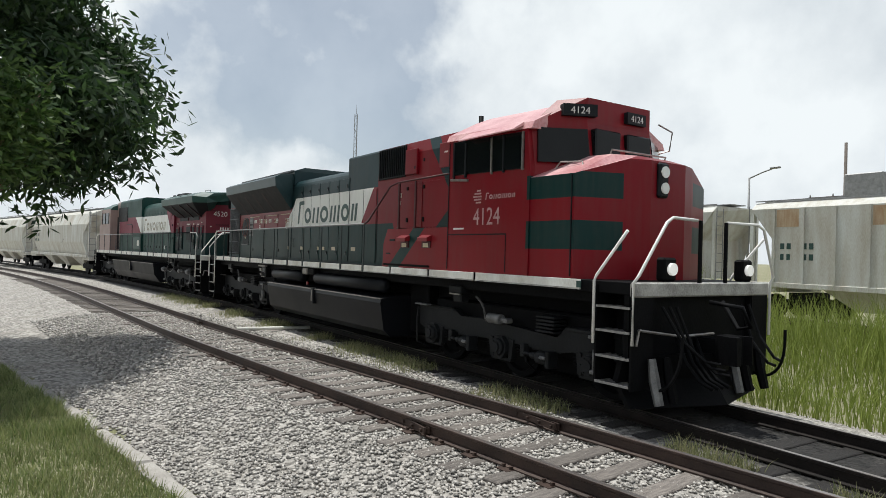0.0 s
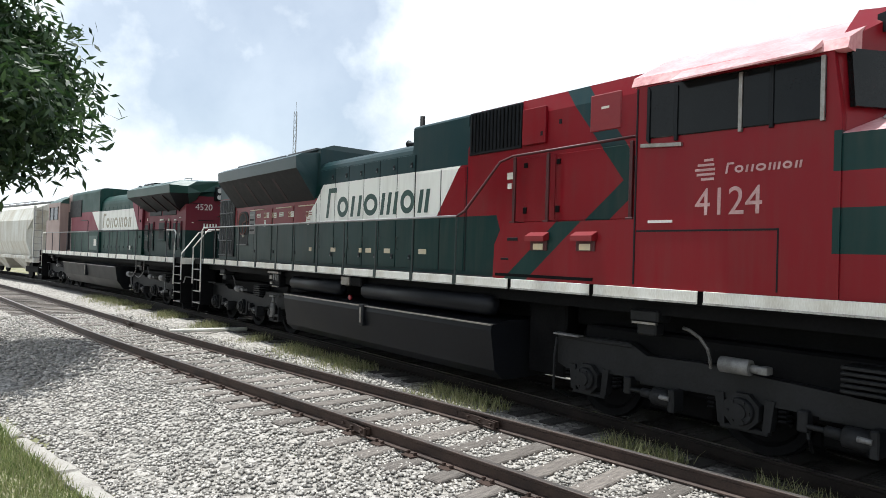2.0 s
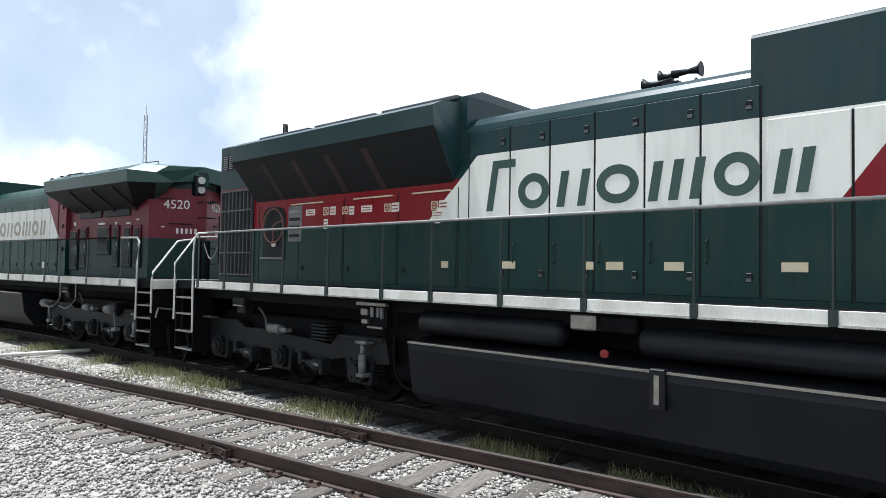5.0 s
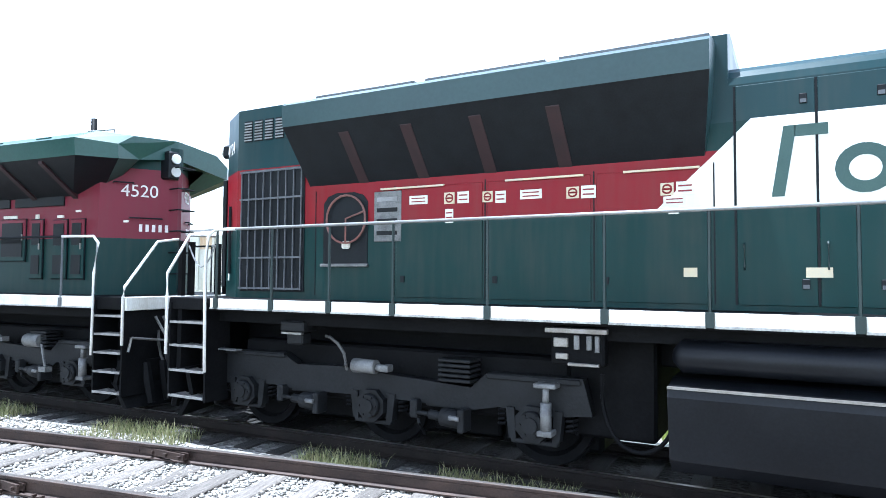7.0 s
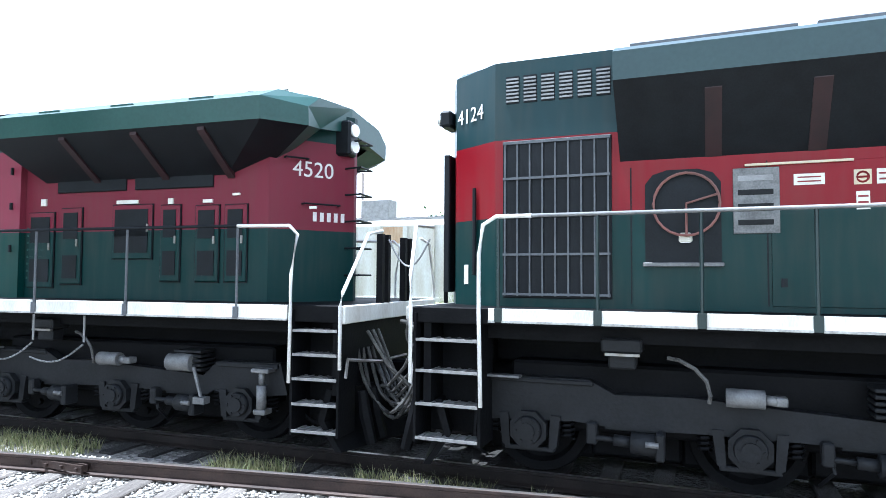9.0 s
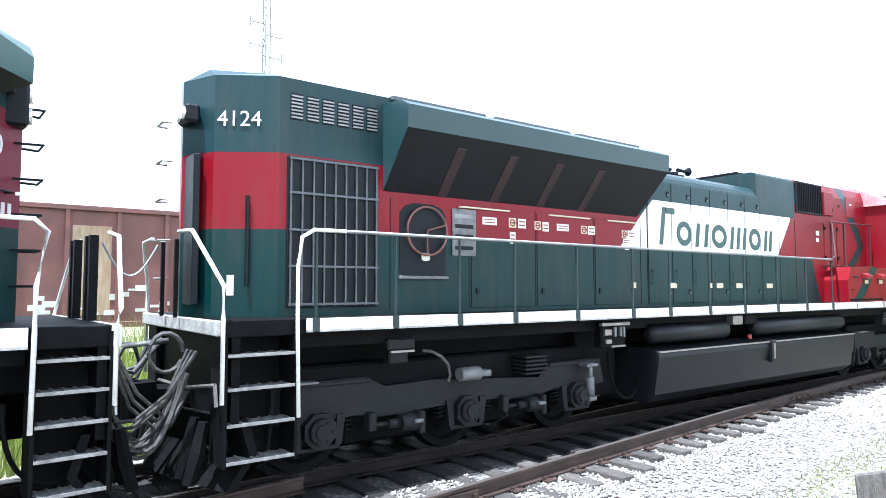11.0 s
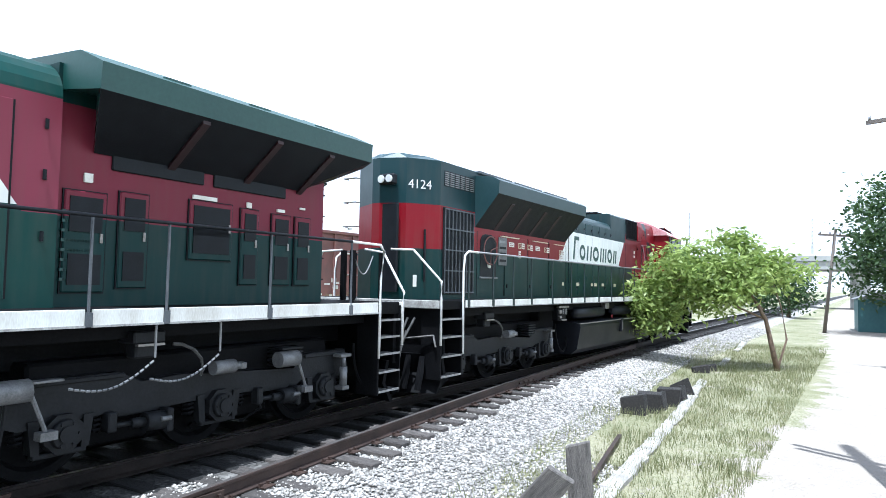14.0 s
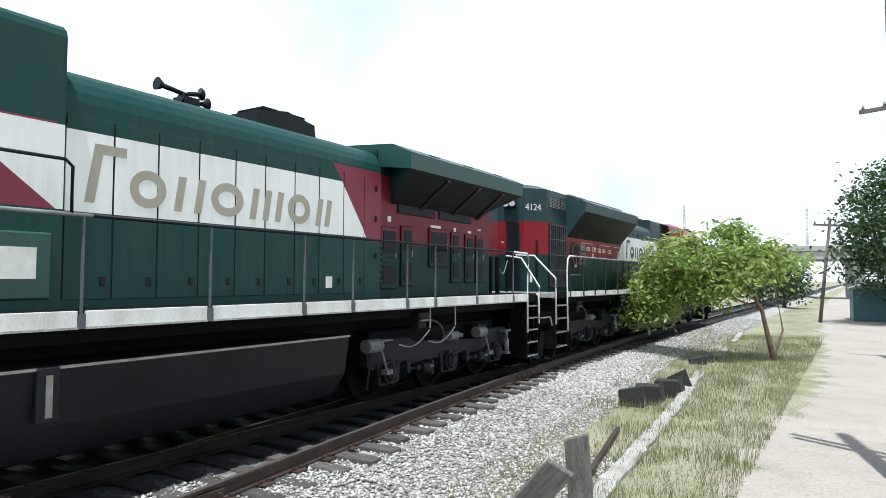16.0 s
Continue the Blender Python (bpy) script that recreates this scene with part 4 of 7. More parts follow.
    for x in (-6.57, -5.40, -4.20, -3.08, -7.75):
        part("door_gap", box(B(), x - 0.006, x + 0.006, -H - 0.005, -H + 0.005, 1.82, 3.15), M["dark"], L)
    part("kick_rail", box(B(), 3.3, 5.0, -W - 0.004, -W + 0.02, 1.8, 1.84), M["black"], L)
    part("door", box(B(), 3.3, 3.75, -H - 0.06, -H, 3.68, 4.2, 0.01), liv, L)
    for x in (3.72, 4.06):
        part("hole", box(B(), x - 0.05, x - 0.01, -H - 0.064, -H - 0.05, 3.78 if x < 4 else 3.9, 3.84 if x < 4 else 3.96), M["dark"], L)
    for a in (3.95, 4.72):
        v = part("air_vent", prism(B(), [(-W + 0.02, 2.42), (-W - 0.1, 2.36), (-W - 0.1, 2.29), (-W + 0.02, 2.31)], a, a + 0.33, "x"), M["redband"], L, "red hooded vent")
        part("mouth", box(B(), a + 0.02, a + 0.31, -W - 0.012, -W + 0.02, 2.17, 2.305, 0.006), M["post_red"], v)
        part("vent_label", box(B(), a + 0.08, a + 0.25, -W - 0.018, -W - 0.01, 2.18, 2.26), M["yellow"], v)
    # intake screen
    f = part("intake_screen", box(B(), 2.1, 3.25, -H - 0.03, -H + 0.02, 3.66, 4.33, 0.01), M["dark"], L)
    for k in range(14):
        x = 2.16 + k * 0.08
        part("slat", box(B(), x, x + 0.02, -H - 0.045, -H - 0.028, 3.7, 4.3), M["black"], f)
    # rear radiator grille and louvres
    f = part("shutter_grille", box(B(), -9.03, -7.93, -H - 0.02, -H + 0.02, 1.86, 3.5, 0.006), M["dark"], L)
    for k in range(9):
        x = -9.0 + k * 1.04 / 8
        part("bar", box(B(), x - 0.008, x + 0.008, -H - 0.05, -H - 0.034, 1.88, 3.48), M["grille_bar"], f)
    for z in (1.9, 2.32, 2.72, 3.1, 3.47):
        part("bar", box(B(), -9.02, -7.94, -H - 0.062, -H - 0.046, z - 0.012, z + 0.012), M["grille_bar"], f)
    for k in range(6):
        g = part("louvre", box(B(), -9.0 + k * 0.185, -8.86 + k * 0.185, -H - 0.008, -H + 0.01, 3.9, 4.19), M["dark"], L)
        for j in range(7):
            part("slat", box(B(), -8.995 + k * 0.185, -8.865 + k * 0.185, -H - 0.02, -H - 0.007, 3.915 + j * 0.039, 3.933 + j * 0.039), M["galv"], g)
    # fan hatch
    head = [(-7.62, 2.22), (-6.95, 2.22), (-6.95, 2.98), (-7.02, 3.07), (-7.15, 3.11), (-7.42, 3.11), (-7.55, 3.07), (-7.62, 2.98)]
    f = part("brake_recess", prism(B(), head, -H - 0.008, -H + 0.01, "y"), M["dark"], L, "dark arched recess with a hand wheel")
    part("recess_lip", box(B(), -7.64, -6.93, -H - 0.05, -H, 2.19, 2.23, 0.006), M["grey"], f)
    pl = part("notice_plate", box(B(), -6.85, -6.47, -H - 0.02, -H, 2.5, 3.09, 0.004), M["grey"], L, "grey metal notice plate")
    for q in range(4):
        part("text_bar", box(B(), -6.81, -6.52, -H - 0.024, -H - 0.018, 2.58 + q * 0.13, 2.63 + q * 0.13), M["galv"] if q == 3 else M["truck"], pl)
    ring = [(-7.25 + 0.29 * math.cos(a), -H - 0.05, 2.78 + 0.29 * math.sin(a)) for a in [2 * math.pi * i / 24 for i in range(25)]]
    part("hand_wheel", tube(B(), ring, 0.014, 6), M["gondola"], f)
    part("spoke", tube(B(), [(-7.25, -H - 0.05, 2.5), (-7.25, -H - 0.05, 2.78), (-6.98, -H - 0.05, 2.86)], 0.012, 6), M["gondola"], f)
    part("hub_label", box(B(), -7.32, -7.2, -H - 0.03, -H - 0.01, 2.42, 2.52, 0.02), M["label"], f)
    # cab
    side = [(5.56, 1.765), (7.68, 1.765), (7.68, 3.42), (7.60, 4.06), (5.56, 4.06)]
    bm = prism(B(), side, -W, W, "y")
    cab = part("cab", bm, liv, L)
    roof = [(-W - 0.02, 4.03), (-W + 0.03, 4.14), (-0.95, 4.44), (-0.6, 4.58), (0.6, 4.58), (0.95, 4.44), (W - 0.03, 4.14), (W + 0.02, 4.03)]
    part("cab_roof", prism(B(), roof, 5.50, 7.72, "x"), M["faded_glare"], L, "sun-faded red cab roof with painted sky glare")
    plan = [(7.6, -W + 0.04), (8.02, -0.72), (8.06, 0.72), (7.6, W - 0.04)]
    bm = B()
    va = [bm.verts.new((x + (0.12 if abs(y) < 1 else 0.06), y, 3.25)) for x, y in plan]
    vb = [bm.verts.new((x, y * (0.97 if abs(y) > 1 else 1.0), 4.12 if abs(y) > 1 else 4.18)) for x, y in plan]
    vc = [bm.verts.new((x - (0.0 if abs(y) < 1 else 0.02), y * (0.62 if abs(y) > 1 else 1.0), 4.57)) for x, y in plan]
    for r0, r1 in ((va, vb), (vb, vc)):
        for i in range(3):
            bm.faces.new((r0[i], r0[i + 1], r1[i + 1], r1[i]))
    bm.faces.new(vc)
    bmesh.ops.recalc_face_normals(bm, faces=bm.faces)
    part("cab_front", bm, liv, L)
    # windshield panes
    for s in (-1, 1):
        bm = B()
        q = [(7.73, s * 1.45, 3.52), (8.12, s * 0.74, 3.52), (8.045, s * 0.74, 4.06), (7.68, s * 1.42, 4.06)]
        vs = [bm.verts.new((x + 0.02, y + s * 0.02, z)) for x, y, z in q]
        v2 = [bm.verts.new((x - 0.03, y, z)) for x, y, z in q]
        bm.faces.new(vs)
        bm.faces.new(v2[::-1])
        for i in range(4):
            bm.faces.new((vs[i], vs[(i + 1) % 4], v2[(i + 1) % 4], v2[i]))
        bmesh.ops.recalc_face_normals(bm, faces=bm.faces)
        part("windshield", bm, M["glass"], L)
        part("windshield", box(B(), 8.0, 8.15, s * 0.08, s * 0.66, 3.45, 4.08, 0.02), M["glass"], L)
    # side windows
    for s in (-1, 1):
        y = s * (W + 0.006)
        w = part("side_window", box(B(), 5.72, 7.55, y - 0.015, y + 0.015, 3.42, 4.0, 0.01), M["glass"], L)
        for x in (5.74, 6.08, 6.78, 7.08, 7.53):
            part("window_post", box(B(), x - 0.018, x + 0.018, y - 0.03, y + 0.03, 3.40, 4.0), M["dark"] if x not in (6.78, 7.53) else M["steel"], w)
        part("visor", prism(B(), [(s * (W - 0.02), 4.16), (s * (W + 0.2), 4.02), (s * (W + 0.2), 4.0), (s * (W - 0.02), 4.10)], 6.1, 7.5, "x"), M["faded_glare"], w, "faded red sun visor over the window with painted sky glare")
        part("arm_rest", box(B(), 5.65, 6.15, y - 0.03, y + 0.03, 3.33, 3.37), M["steel"], w)
    part("cab_door_seam", box(B(), 5.57, 5.59, -W - 0.008, -W + 0.01, 1.8, 4.0), M["dark"], cab)
    part("panel_seam", box(B(), 5.6, 7.15, -W - 0.006, -W + 0.01, 2.40, 2.42), M["dark"], cab)
    part("panel_seam", box(B(), 7.15, 7.165, -W - 0.006, -W + 0.01, 1.8, 2.42), M["dark"], cab)
    # nose
    plan = [(7.55, -W + 0.02), (8.56, -W + 0.05), (8.86, -0.74), (8.98, -0.4), (8.98, 0.4), (8.86, 0.74), (8.56, W - 0.05), (7.55, W - 0.02)]
    bm = B()
    va = [bm.verts.new((x, y, 1.765)) for x, y in plan]
    vb = [bm.verts.new((x, y, 3.27 if abs(y) > 1 else 3.52)) for x, y in plan]
    vc = [bm.verts.new((min(x, 8.7), y * 0.5, 3.62 if x > 8 else 3.66)) for x, y in plan]
    for r0, r1 in ((va, vb), (vb, vc)):
        for i in range(8):
            f = bm.faces.new((r0[i], r0[(i + 1) % 8], r1[(i + 1) % 8], r1[i]))
            # sloping top facets take the red that has the sky's glare in it
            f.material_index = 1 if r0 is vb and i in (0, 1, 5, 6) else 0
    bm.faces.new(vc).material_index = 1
    bm.faces.new(va[::-1])
    bmesh.ops.recalc_face_normals(bm, faces=bm.faces)
    nose = part("nose", bm, (liv, M["faded_glare"]), L, "red nose with two green bands")
    part("nose_seam", box(B(), 8.50, 8.515, -W + 0.035, -W + 0.06, 1.8, 3.25), M["dark"], nose)
    for pts in ([(7.9, -1.25, 3.42), (7.95, -1.2, 3.52), (8.3, -1.1, 3.50), (8.35, -1.15, 3.42)], [(8.45, -0.7, 3.6), (8.5, -0.7, 3.7), (8.55, 0.5, 3.7), (8.5, 0.5, 3.6)]):
        part("grab_iron", tube(B(), pts, 0.014, 6), M["steel"], nose)
    hb = part("headlight_case", box(B(), 8.95, 9.04, -0.28, -0.06, 2.98, 3.5, 0.03), M["dark"], nose)
    for z in (3.12, 3.36):
        bm = tube(B(), [(9.0, -0.17, z), (9.06, -0.17, z)], 0.085, 16)
        part("headlight", bm, M["lens"], hb)
    nb = part("number_board", prism(B(), [(7.9, -1.12), (8.15, -0.64), (8.02, -0.58), (7.77, -1.06)], 4.26, 4.445, "z"), M["dark"], L)
    text_part("number", "4124", 0.155, Matrix.Translation((8.032, -0.885, 4.295)) @ pose(0, 0, 0, 90, 0, 62.7), M["number"], nb, sx=1.0)
    nb2 = part("number_board", prism(B(), [(8.12, 0.1), (8.12, 0.55), (8.0, 0.55), (8.0, 0.1)], 4.26, 4.445, "z"), M["dark"], L)
    text_part("number", "4124", 0.15, Matrix.Translation((8.125, 0.325, 4.30)) @ pose(0, 0, 0, 90, 0, 90), M["number"], nb2)
    part("mirror", tube(B(), [(8.1, 0.9, 4.35), (8.3, 1.0, 4.2), (8.25, 1.0, 3.9), (8.1, 0.9, 3.85)], 0.015, 6), M["steel"], L)
    for y in (-0.62, 1.25):
        c = part("ditch_light", box(B(), 9.35, 9.5, y - 0.14, y + 0.14, 1.77, 2.1, 0.03), M["black"], L)
        part("bulb", tube(B(), [(9.48, y, 1.94), (9.55, y, 1.94)], 0.085, 16), M["lit"], c, "lit white headlight")
    # roof furniture
    hs = part("horn", box(B(), -0.72, -0.52, -0.15, 0.15, 4.05, 4.3), M["dark"], L)
    for dx, z, ln, dy in ((-1, 4.33, 0.36, -0.05), (1, 4.4, 0.34, -0.08), (-1, 4.44, 0.22, 0.1), (1, 4.26, 0.24, 0.05)):
        part("trumpet", tube(B(), [(-0.62, dy, z), (-0.62 + dx * ln * 0.55, dy, z), (-0.62 + dx * ln * 0.85, dy, z), (-0.62 + dx * ln, dy, z)], [0.045, 0.03, 0.045, 0.09], 14), M["dark"], hs)
    part("exhaust_outlet", box(B(), 0.8, 1.6, -0.5, 0.5, 4.36, 4.47, 0.03), M["black"], L)
    part("roof_hatch", box(B(), -2.6, 0.2, -0.55, 0.55, 4.08, 4.13, 0.02), M["green"], L)
    # rear lights, ladder, number
    rl = part("rear_light_case", box(B(), -9.95, -9.8, -0.56, -0.2, 3.84, 4.04, 0.03), M["dark"], L)
    for y in (-0.47, -0.29):
        part("headlight", tube(B(), [(-9.93, y, 3.94), (-9.98, y, 3.94)], 0.07, 14), M["lens"], rl)
    m = Matrix.Translation((-9.475, -0.825, 3.80)) @ pose(0, 0, 0, 90, 0, -33.7)
    text_part("number", "4124", 0.235, m, M["number"], L)
    for k in range(5):
        z = 2.2 + k * 0.45
        part("grab_iron", tube(B(), [(-9.88, 0.3, z), (-9.98, 0.32, z), (-9.98, 0.6, z), (-9.86, 0.6, z)], 0.014, 6), M["steel"], L)
    part("brake_lever", tube(B(), [(-9.40, -0.90, 2.1), (-9.40, -0.90, 3.05)], 0.022, 6), M["dark"], L)
    part("end_door", box(B(), -9.87, -9.8, -0.6, -0.25, 1.9, 3.5, 0.01), M["dark"], L)
    part("data_plate", prism(B(), [(-9.56, -0.762), (-9.5, -0.802), (-9.494, -0.794), (-9.554, -0.754)], 2.0, 2.22, "z"), M["label"], L)
    # lettering
    bars("name_block", L, -2.66, 1.16, -H - 0.014, 2.80, 3.43, M["letter"], 0.16)
    text_part("number", "4124", 0.41, pose(6.66, -W - 0.004, 2.57, 90, 0, 0), M["number_worn"], L, sx=0.86)
    bars("small_name_block", L, 6.62, 7.38, -W - 0.004, 2.99, 3.1, M["number_worn"], 0.16)
    for q, (w_, d_) in enumerate(((0.07, 0.02), (0.1, 0.0), (0.11, -0.01), (0.09, 0.0), (0.05, 0.03))):
        part("emblem_stripe", box(B(), 6.42 + d_ - w_, 6.42 + d_ + w_, -W - 0.006, -W, 2.935 + q * 0.05, 2.962 + q * 0.05, 0.002), M["number_worn"], L)
    part("model_bar", box(B(), 5.75, 6.05, -W - 0.006, -W, 2.5, 2.53), M["number"], L)
    part("end_mark", box(B(), 8.70, 8.78, -W - 0.024, -W - 0.01, 1.65, 1.74), M["letter"], L)
    # labels on the red band and the green doors
    band = ((-6.4, 2.99, 0.24, 0.10, 2), (-5.98, 2.99, 0.13, 0.13, 0), (-5.80, 2.99, 0.14, 0.13, 1), (-5.98, 2.79, 0.10, 0.14, 1), (-5.49, 2.98, 0.12, 0.12, 0), (-5.33, 2.97, 0.12, 0.13, 1),
            (-4.97, 2.98, 0.24, 0.10, 2), (-4.5, 2.97, 0.13, 0.12, 0), (-4.33, 2.97, 0.15, 0.13, 1), (-3.54, 2.95, 0.12, 0.12, 0), (-3.37, 2.95, 0.16, 0.13, 1), (-3.47, 2.83, 0.2, 0.09, 2), (-3.48, 2.75, 0.09, 0.06, 1))
    for x, z, w, h, kind_ in band:
        x, z = (x - 0.1) / 1.042 - w / 2, 2.05 + (z - 2.05) / 1.03 - h / 2
        lb = part("warning_label", box(B(), x, x + w, -H - 0.018, -H - 0.012, z, z + h), M["label"] if kind_ else M["yellow"], L)
        if kind_ == 0:
            ring_ = [(x + w / 2 + w * 0.34 * math.cos(q), -H - 0.019, z + h / 2 + h * 0.34 * math.sin(q)) for q in [2 * math.pi * i / 12 for i in range(13)]]
            part("red_ring", tube(B(), ring_ + [ring_[0], ring_[6]], 0.009, 4), M["redband"], lb)
        else:
            for q in range(2):
                part("text_bar", box(B(), x + w * 0.12, x + w * 0.88, -H - 0.0215, -H - 0.017, z + h * (0.25 + 0.38 * q), z + h * (0.37 + 0.38 * q)), M["redband"], lb)
    for x0_, x1_ in ((-6.75, -5.9), (-5.15, -4.3), (-3.9, -3.2)):
        part("drip_rail", box(B(), x0_, x1_, -H - 0.04, -H, 3.105, 3.125), M["yellow"], L)
    for x, w in ((-2.35, 0.2), (-1.2, 0.1), (-0.95, 0.2), (-0.3, 0.2), (0.8, 0.22), (-3.35, 0.12)):
        part("warning_label", box(B(), x, x + w, -H - 0.02, -H - 0.014, 2.08, 2.17), M["yellow"], L)
    # fuel tank and air reservoirs
    prof = [(-1.35, 0.28), (-1.52, 0.42), (-1.62, 1.0), (-1.60, 1.08), (-1.3, 1.14), (1.3, 1.14), (1.60, 1.08), (1.62, 1.0), (1.52, 0.42), (1.35, 0.28)]
    tk = part("fuel_tank", prism(B(), prof, -3.42, 3.3, "x"), M["tank"], L, "black fuel tank with a worn top edge")
    part("tank_rail", box(B(), -3.42, 3.3, -1.63, -1.58, 1.075, 1.095), M["steel"], tk)
    part("fuel_gauge", box(B(), -0.2, -0.05, -1.66, -1.55, 0.72, 1.12, 0.01), M["tank"], tk)
    part("gauge_glass", box(B(), -0.15, -0.10, -1.67, -1.65, 0.78, 1.06), M["steel"], tk)
    for x0, x1 in ((-3.4, -1.25), (-0.42, 3.15)):
        for s in (-1, 1):
            bm = tube(B(), [(x0, s * 1.38, 1.35), (x0 + 0.08, s * 1.38, 1.35), (x1 - 0.08, s * 1.38, 1.35), (x1, s * 1.38, 1.35)], [0.06, 0.155, 0.155, 0.06], 16)
            part("air_reservoir", bm, M["tank"], L)
    part("valve_box", box(B(), -1.15, -0.85, -1.5, -1.3, 1.42, 1.6, 0.02), M["steel"], L)
    part("valve_box", box(B(), -0.8, -0.4, -1.5, -1.3, 1.42, 1.6, 0.02), M["black"], L)
    part("emergency_valve", tube(B(), [(-0.72, -1.5, 1.2), (-0.72, -1.55, 1.2)], 0.045, 12), M["redband"], L)
    # added black blocks that keep daylight out of the gaps beside the tank
    part("battery_box", box(B(), -4.5, -3.62, -0.95, 0.95, 0.4, 1.5, 0.03), M["black"], L)
    part("battery_box", box(B(), 3.4, 4.1, -0.95, 0.95, 0.4, 1.5, 0.03), M["black"], L)
    e = part("meter_box", box(B(), -4.52, -4.0, -1.46, -1.3, 1.2, 1.56, 0.02), M["black"], L, "dark switch box with worn bright fittings")
    part("cover", box(B(), -4.56, -3.96, -1.52, -1.44, 1.52, 1.57, 0.006), M["steel"], e)
    for x, z, w, h in ((-4.48, 1.38, 0.14, 0.09), (-4.28, 1.36, 0.05, 0.14), (-4.16, 1.36, 0.05, 0.14), (-4.08, 1.34, 0.04, 0.16), (-4.46, 1.26, 0.12, 0.06), (-4.34, 1.2, 0.3, 0.03)):
        part("fitting", box(B(), x, x + w, -1.5, -1.455, z, z + h, 0.006), M["steel"] if w > 0.1 else M["grey"], e)
    # handrails
    y = -W - 0.02
    for s in (-1, 1):
        yy = s * (W + 0.02)
        stanchions(L, st, s * W, 1.63, 2.68)
        handrail(L, [(-8.6, yy, 2.68), (2.45, yy, 2.68)], 0.019, "green" if s > 0 else "galv")
        handrail(L, [(2.45, yy, 2.68), (2.62, yy, 2.74), (3.1, yy - s * 0.25, 3.44), (3.25, yy - s * 0.36, 3.52), (5.4, yy - s * 0.36, 3.55)], 0.019, "post_red")
        handrail(L, [(-9.1, yy, 0.78), (-9.12, yy, 1.7), (-9.12, yy, 2.3), (-9.08, yy, 2.6), (-8.95, yy, 2.68), (-8.6, yy, 2.68)])
        handrail(L, [(-9.84, yy, 0.98), (-9.84, yy, 1.78), (-9.84, yy, 2.1), (-10.0, yy - s * 0.5, 2.66), (-10.0, yy - s * 1.0, 2.68)])
        handrail(L, [(9.02, yy, 0.92), (9.02, yy, 1.76), (9.06, yy, 1.84), (9.55, yy, 2.43)])
        handrail(L, [(9.66, yy, 0.96), (9.66, yy, 1.76), (9.72, yy - s * 0.02, 1.85), (9.80, yy - s * 0.45, 2.55), (9.78, yy - s * 0.6, 2.62), (9.70, s * 0.35, 2.62)])
        ladder(L, -9.80, -9.12, s * W, [1.43, 1.11, 0.77, 0.42], False)
        ladder(L, 9.04, 9.62, s * W, [1.43, 1.11, 0.77, 0.42], True)
        for x in (-9.95, 9.72):
            part("chain_post", box(B(), x - 0.02, x + 0.02, s * 0.3 - 0.025, s * 0.3 + 0.025, 1.76, 2.62, 0.006), M["black"], L)
    part("step_label", box(B(), -9.46, -9.3, -W + 0.425, -W + 0.436, 1.5, 1.6), M["yellow"], L)
    plow(L, 9.75, 1)
    plow(L, -9.95, -1)
    coupler(L, 10.15, 1, "black")
    coupler(L, -10.36, -1)
    for q, (y_, d_) in enumerate(((-0.95, 0.72), (-0.86, 0.8), (-0.74, 0.66), (-0.6, 0.75))):
        pts = [(-9.98 - 0.8 * i / 14, y_ + 0.04 * math.sin(i * 0.9 + q), 1.22 - d_ * math.sin(math.pi * i / 14) ** 0.8) for i in range(15)]
        part("sagging_hose", tube(B(), pts, 0.022, 6), M["hose_pale"], L)
    loop = [(-10.12 + 0.16 * math.cos(i * 0.45), -0.7, 1.42 + 0.2 * math.sin(i * 0.45)) for i in range(14)]
    part("coiled_hose", tube(B(), loop, 0.024, 6), M["hose_pale"], L)
    true_up(L, lambda x: x * (1.042 if x < 0 else 1.03) + 0.1, lambda x, z: 2.05 + (z - 2.05) * 1.03 if z > 2.75 and x < 5.75 else z)
    rear, front = (-8.98, -6.93, -4.88), (4.95, 7.0, 9.05)
    truck(L, rear)
    truck(L, front)
    return wheelsets(L, rear + front)


WHEELS = red_locomotive(red_loco)

faded_loco = thing("locomotive", pose(LOCO[1], 7.5, 0), "faded maroon and green diesel locomotive with white band, coupled second", "locomotive", "coupled locomotives")


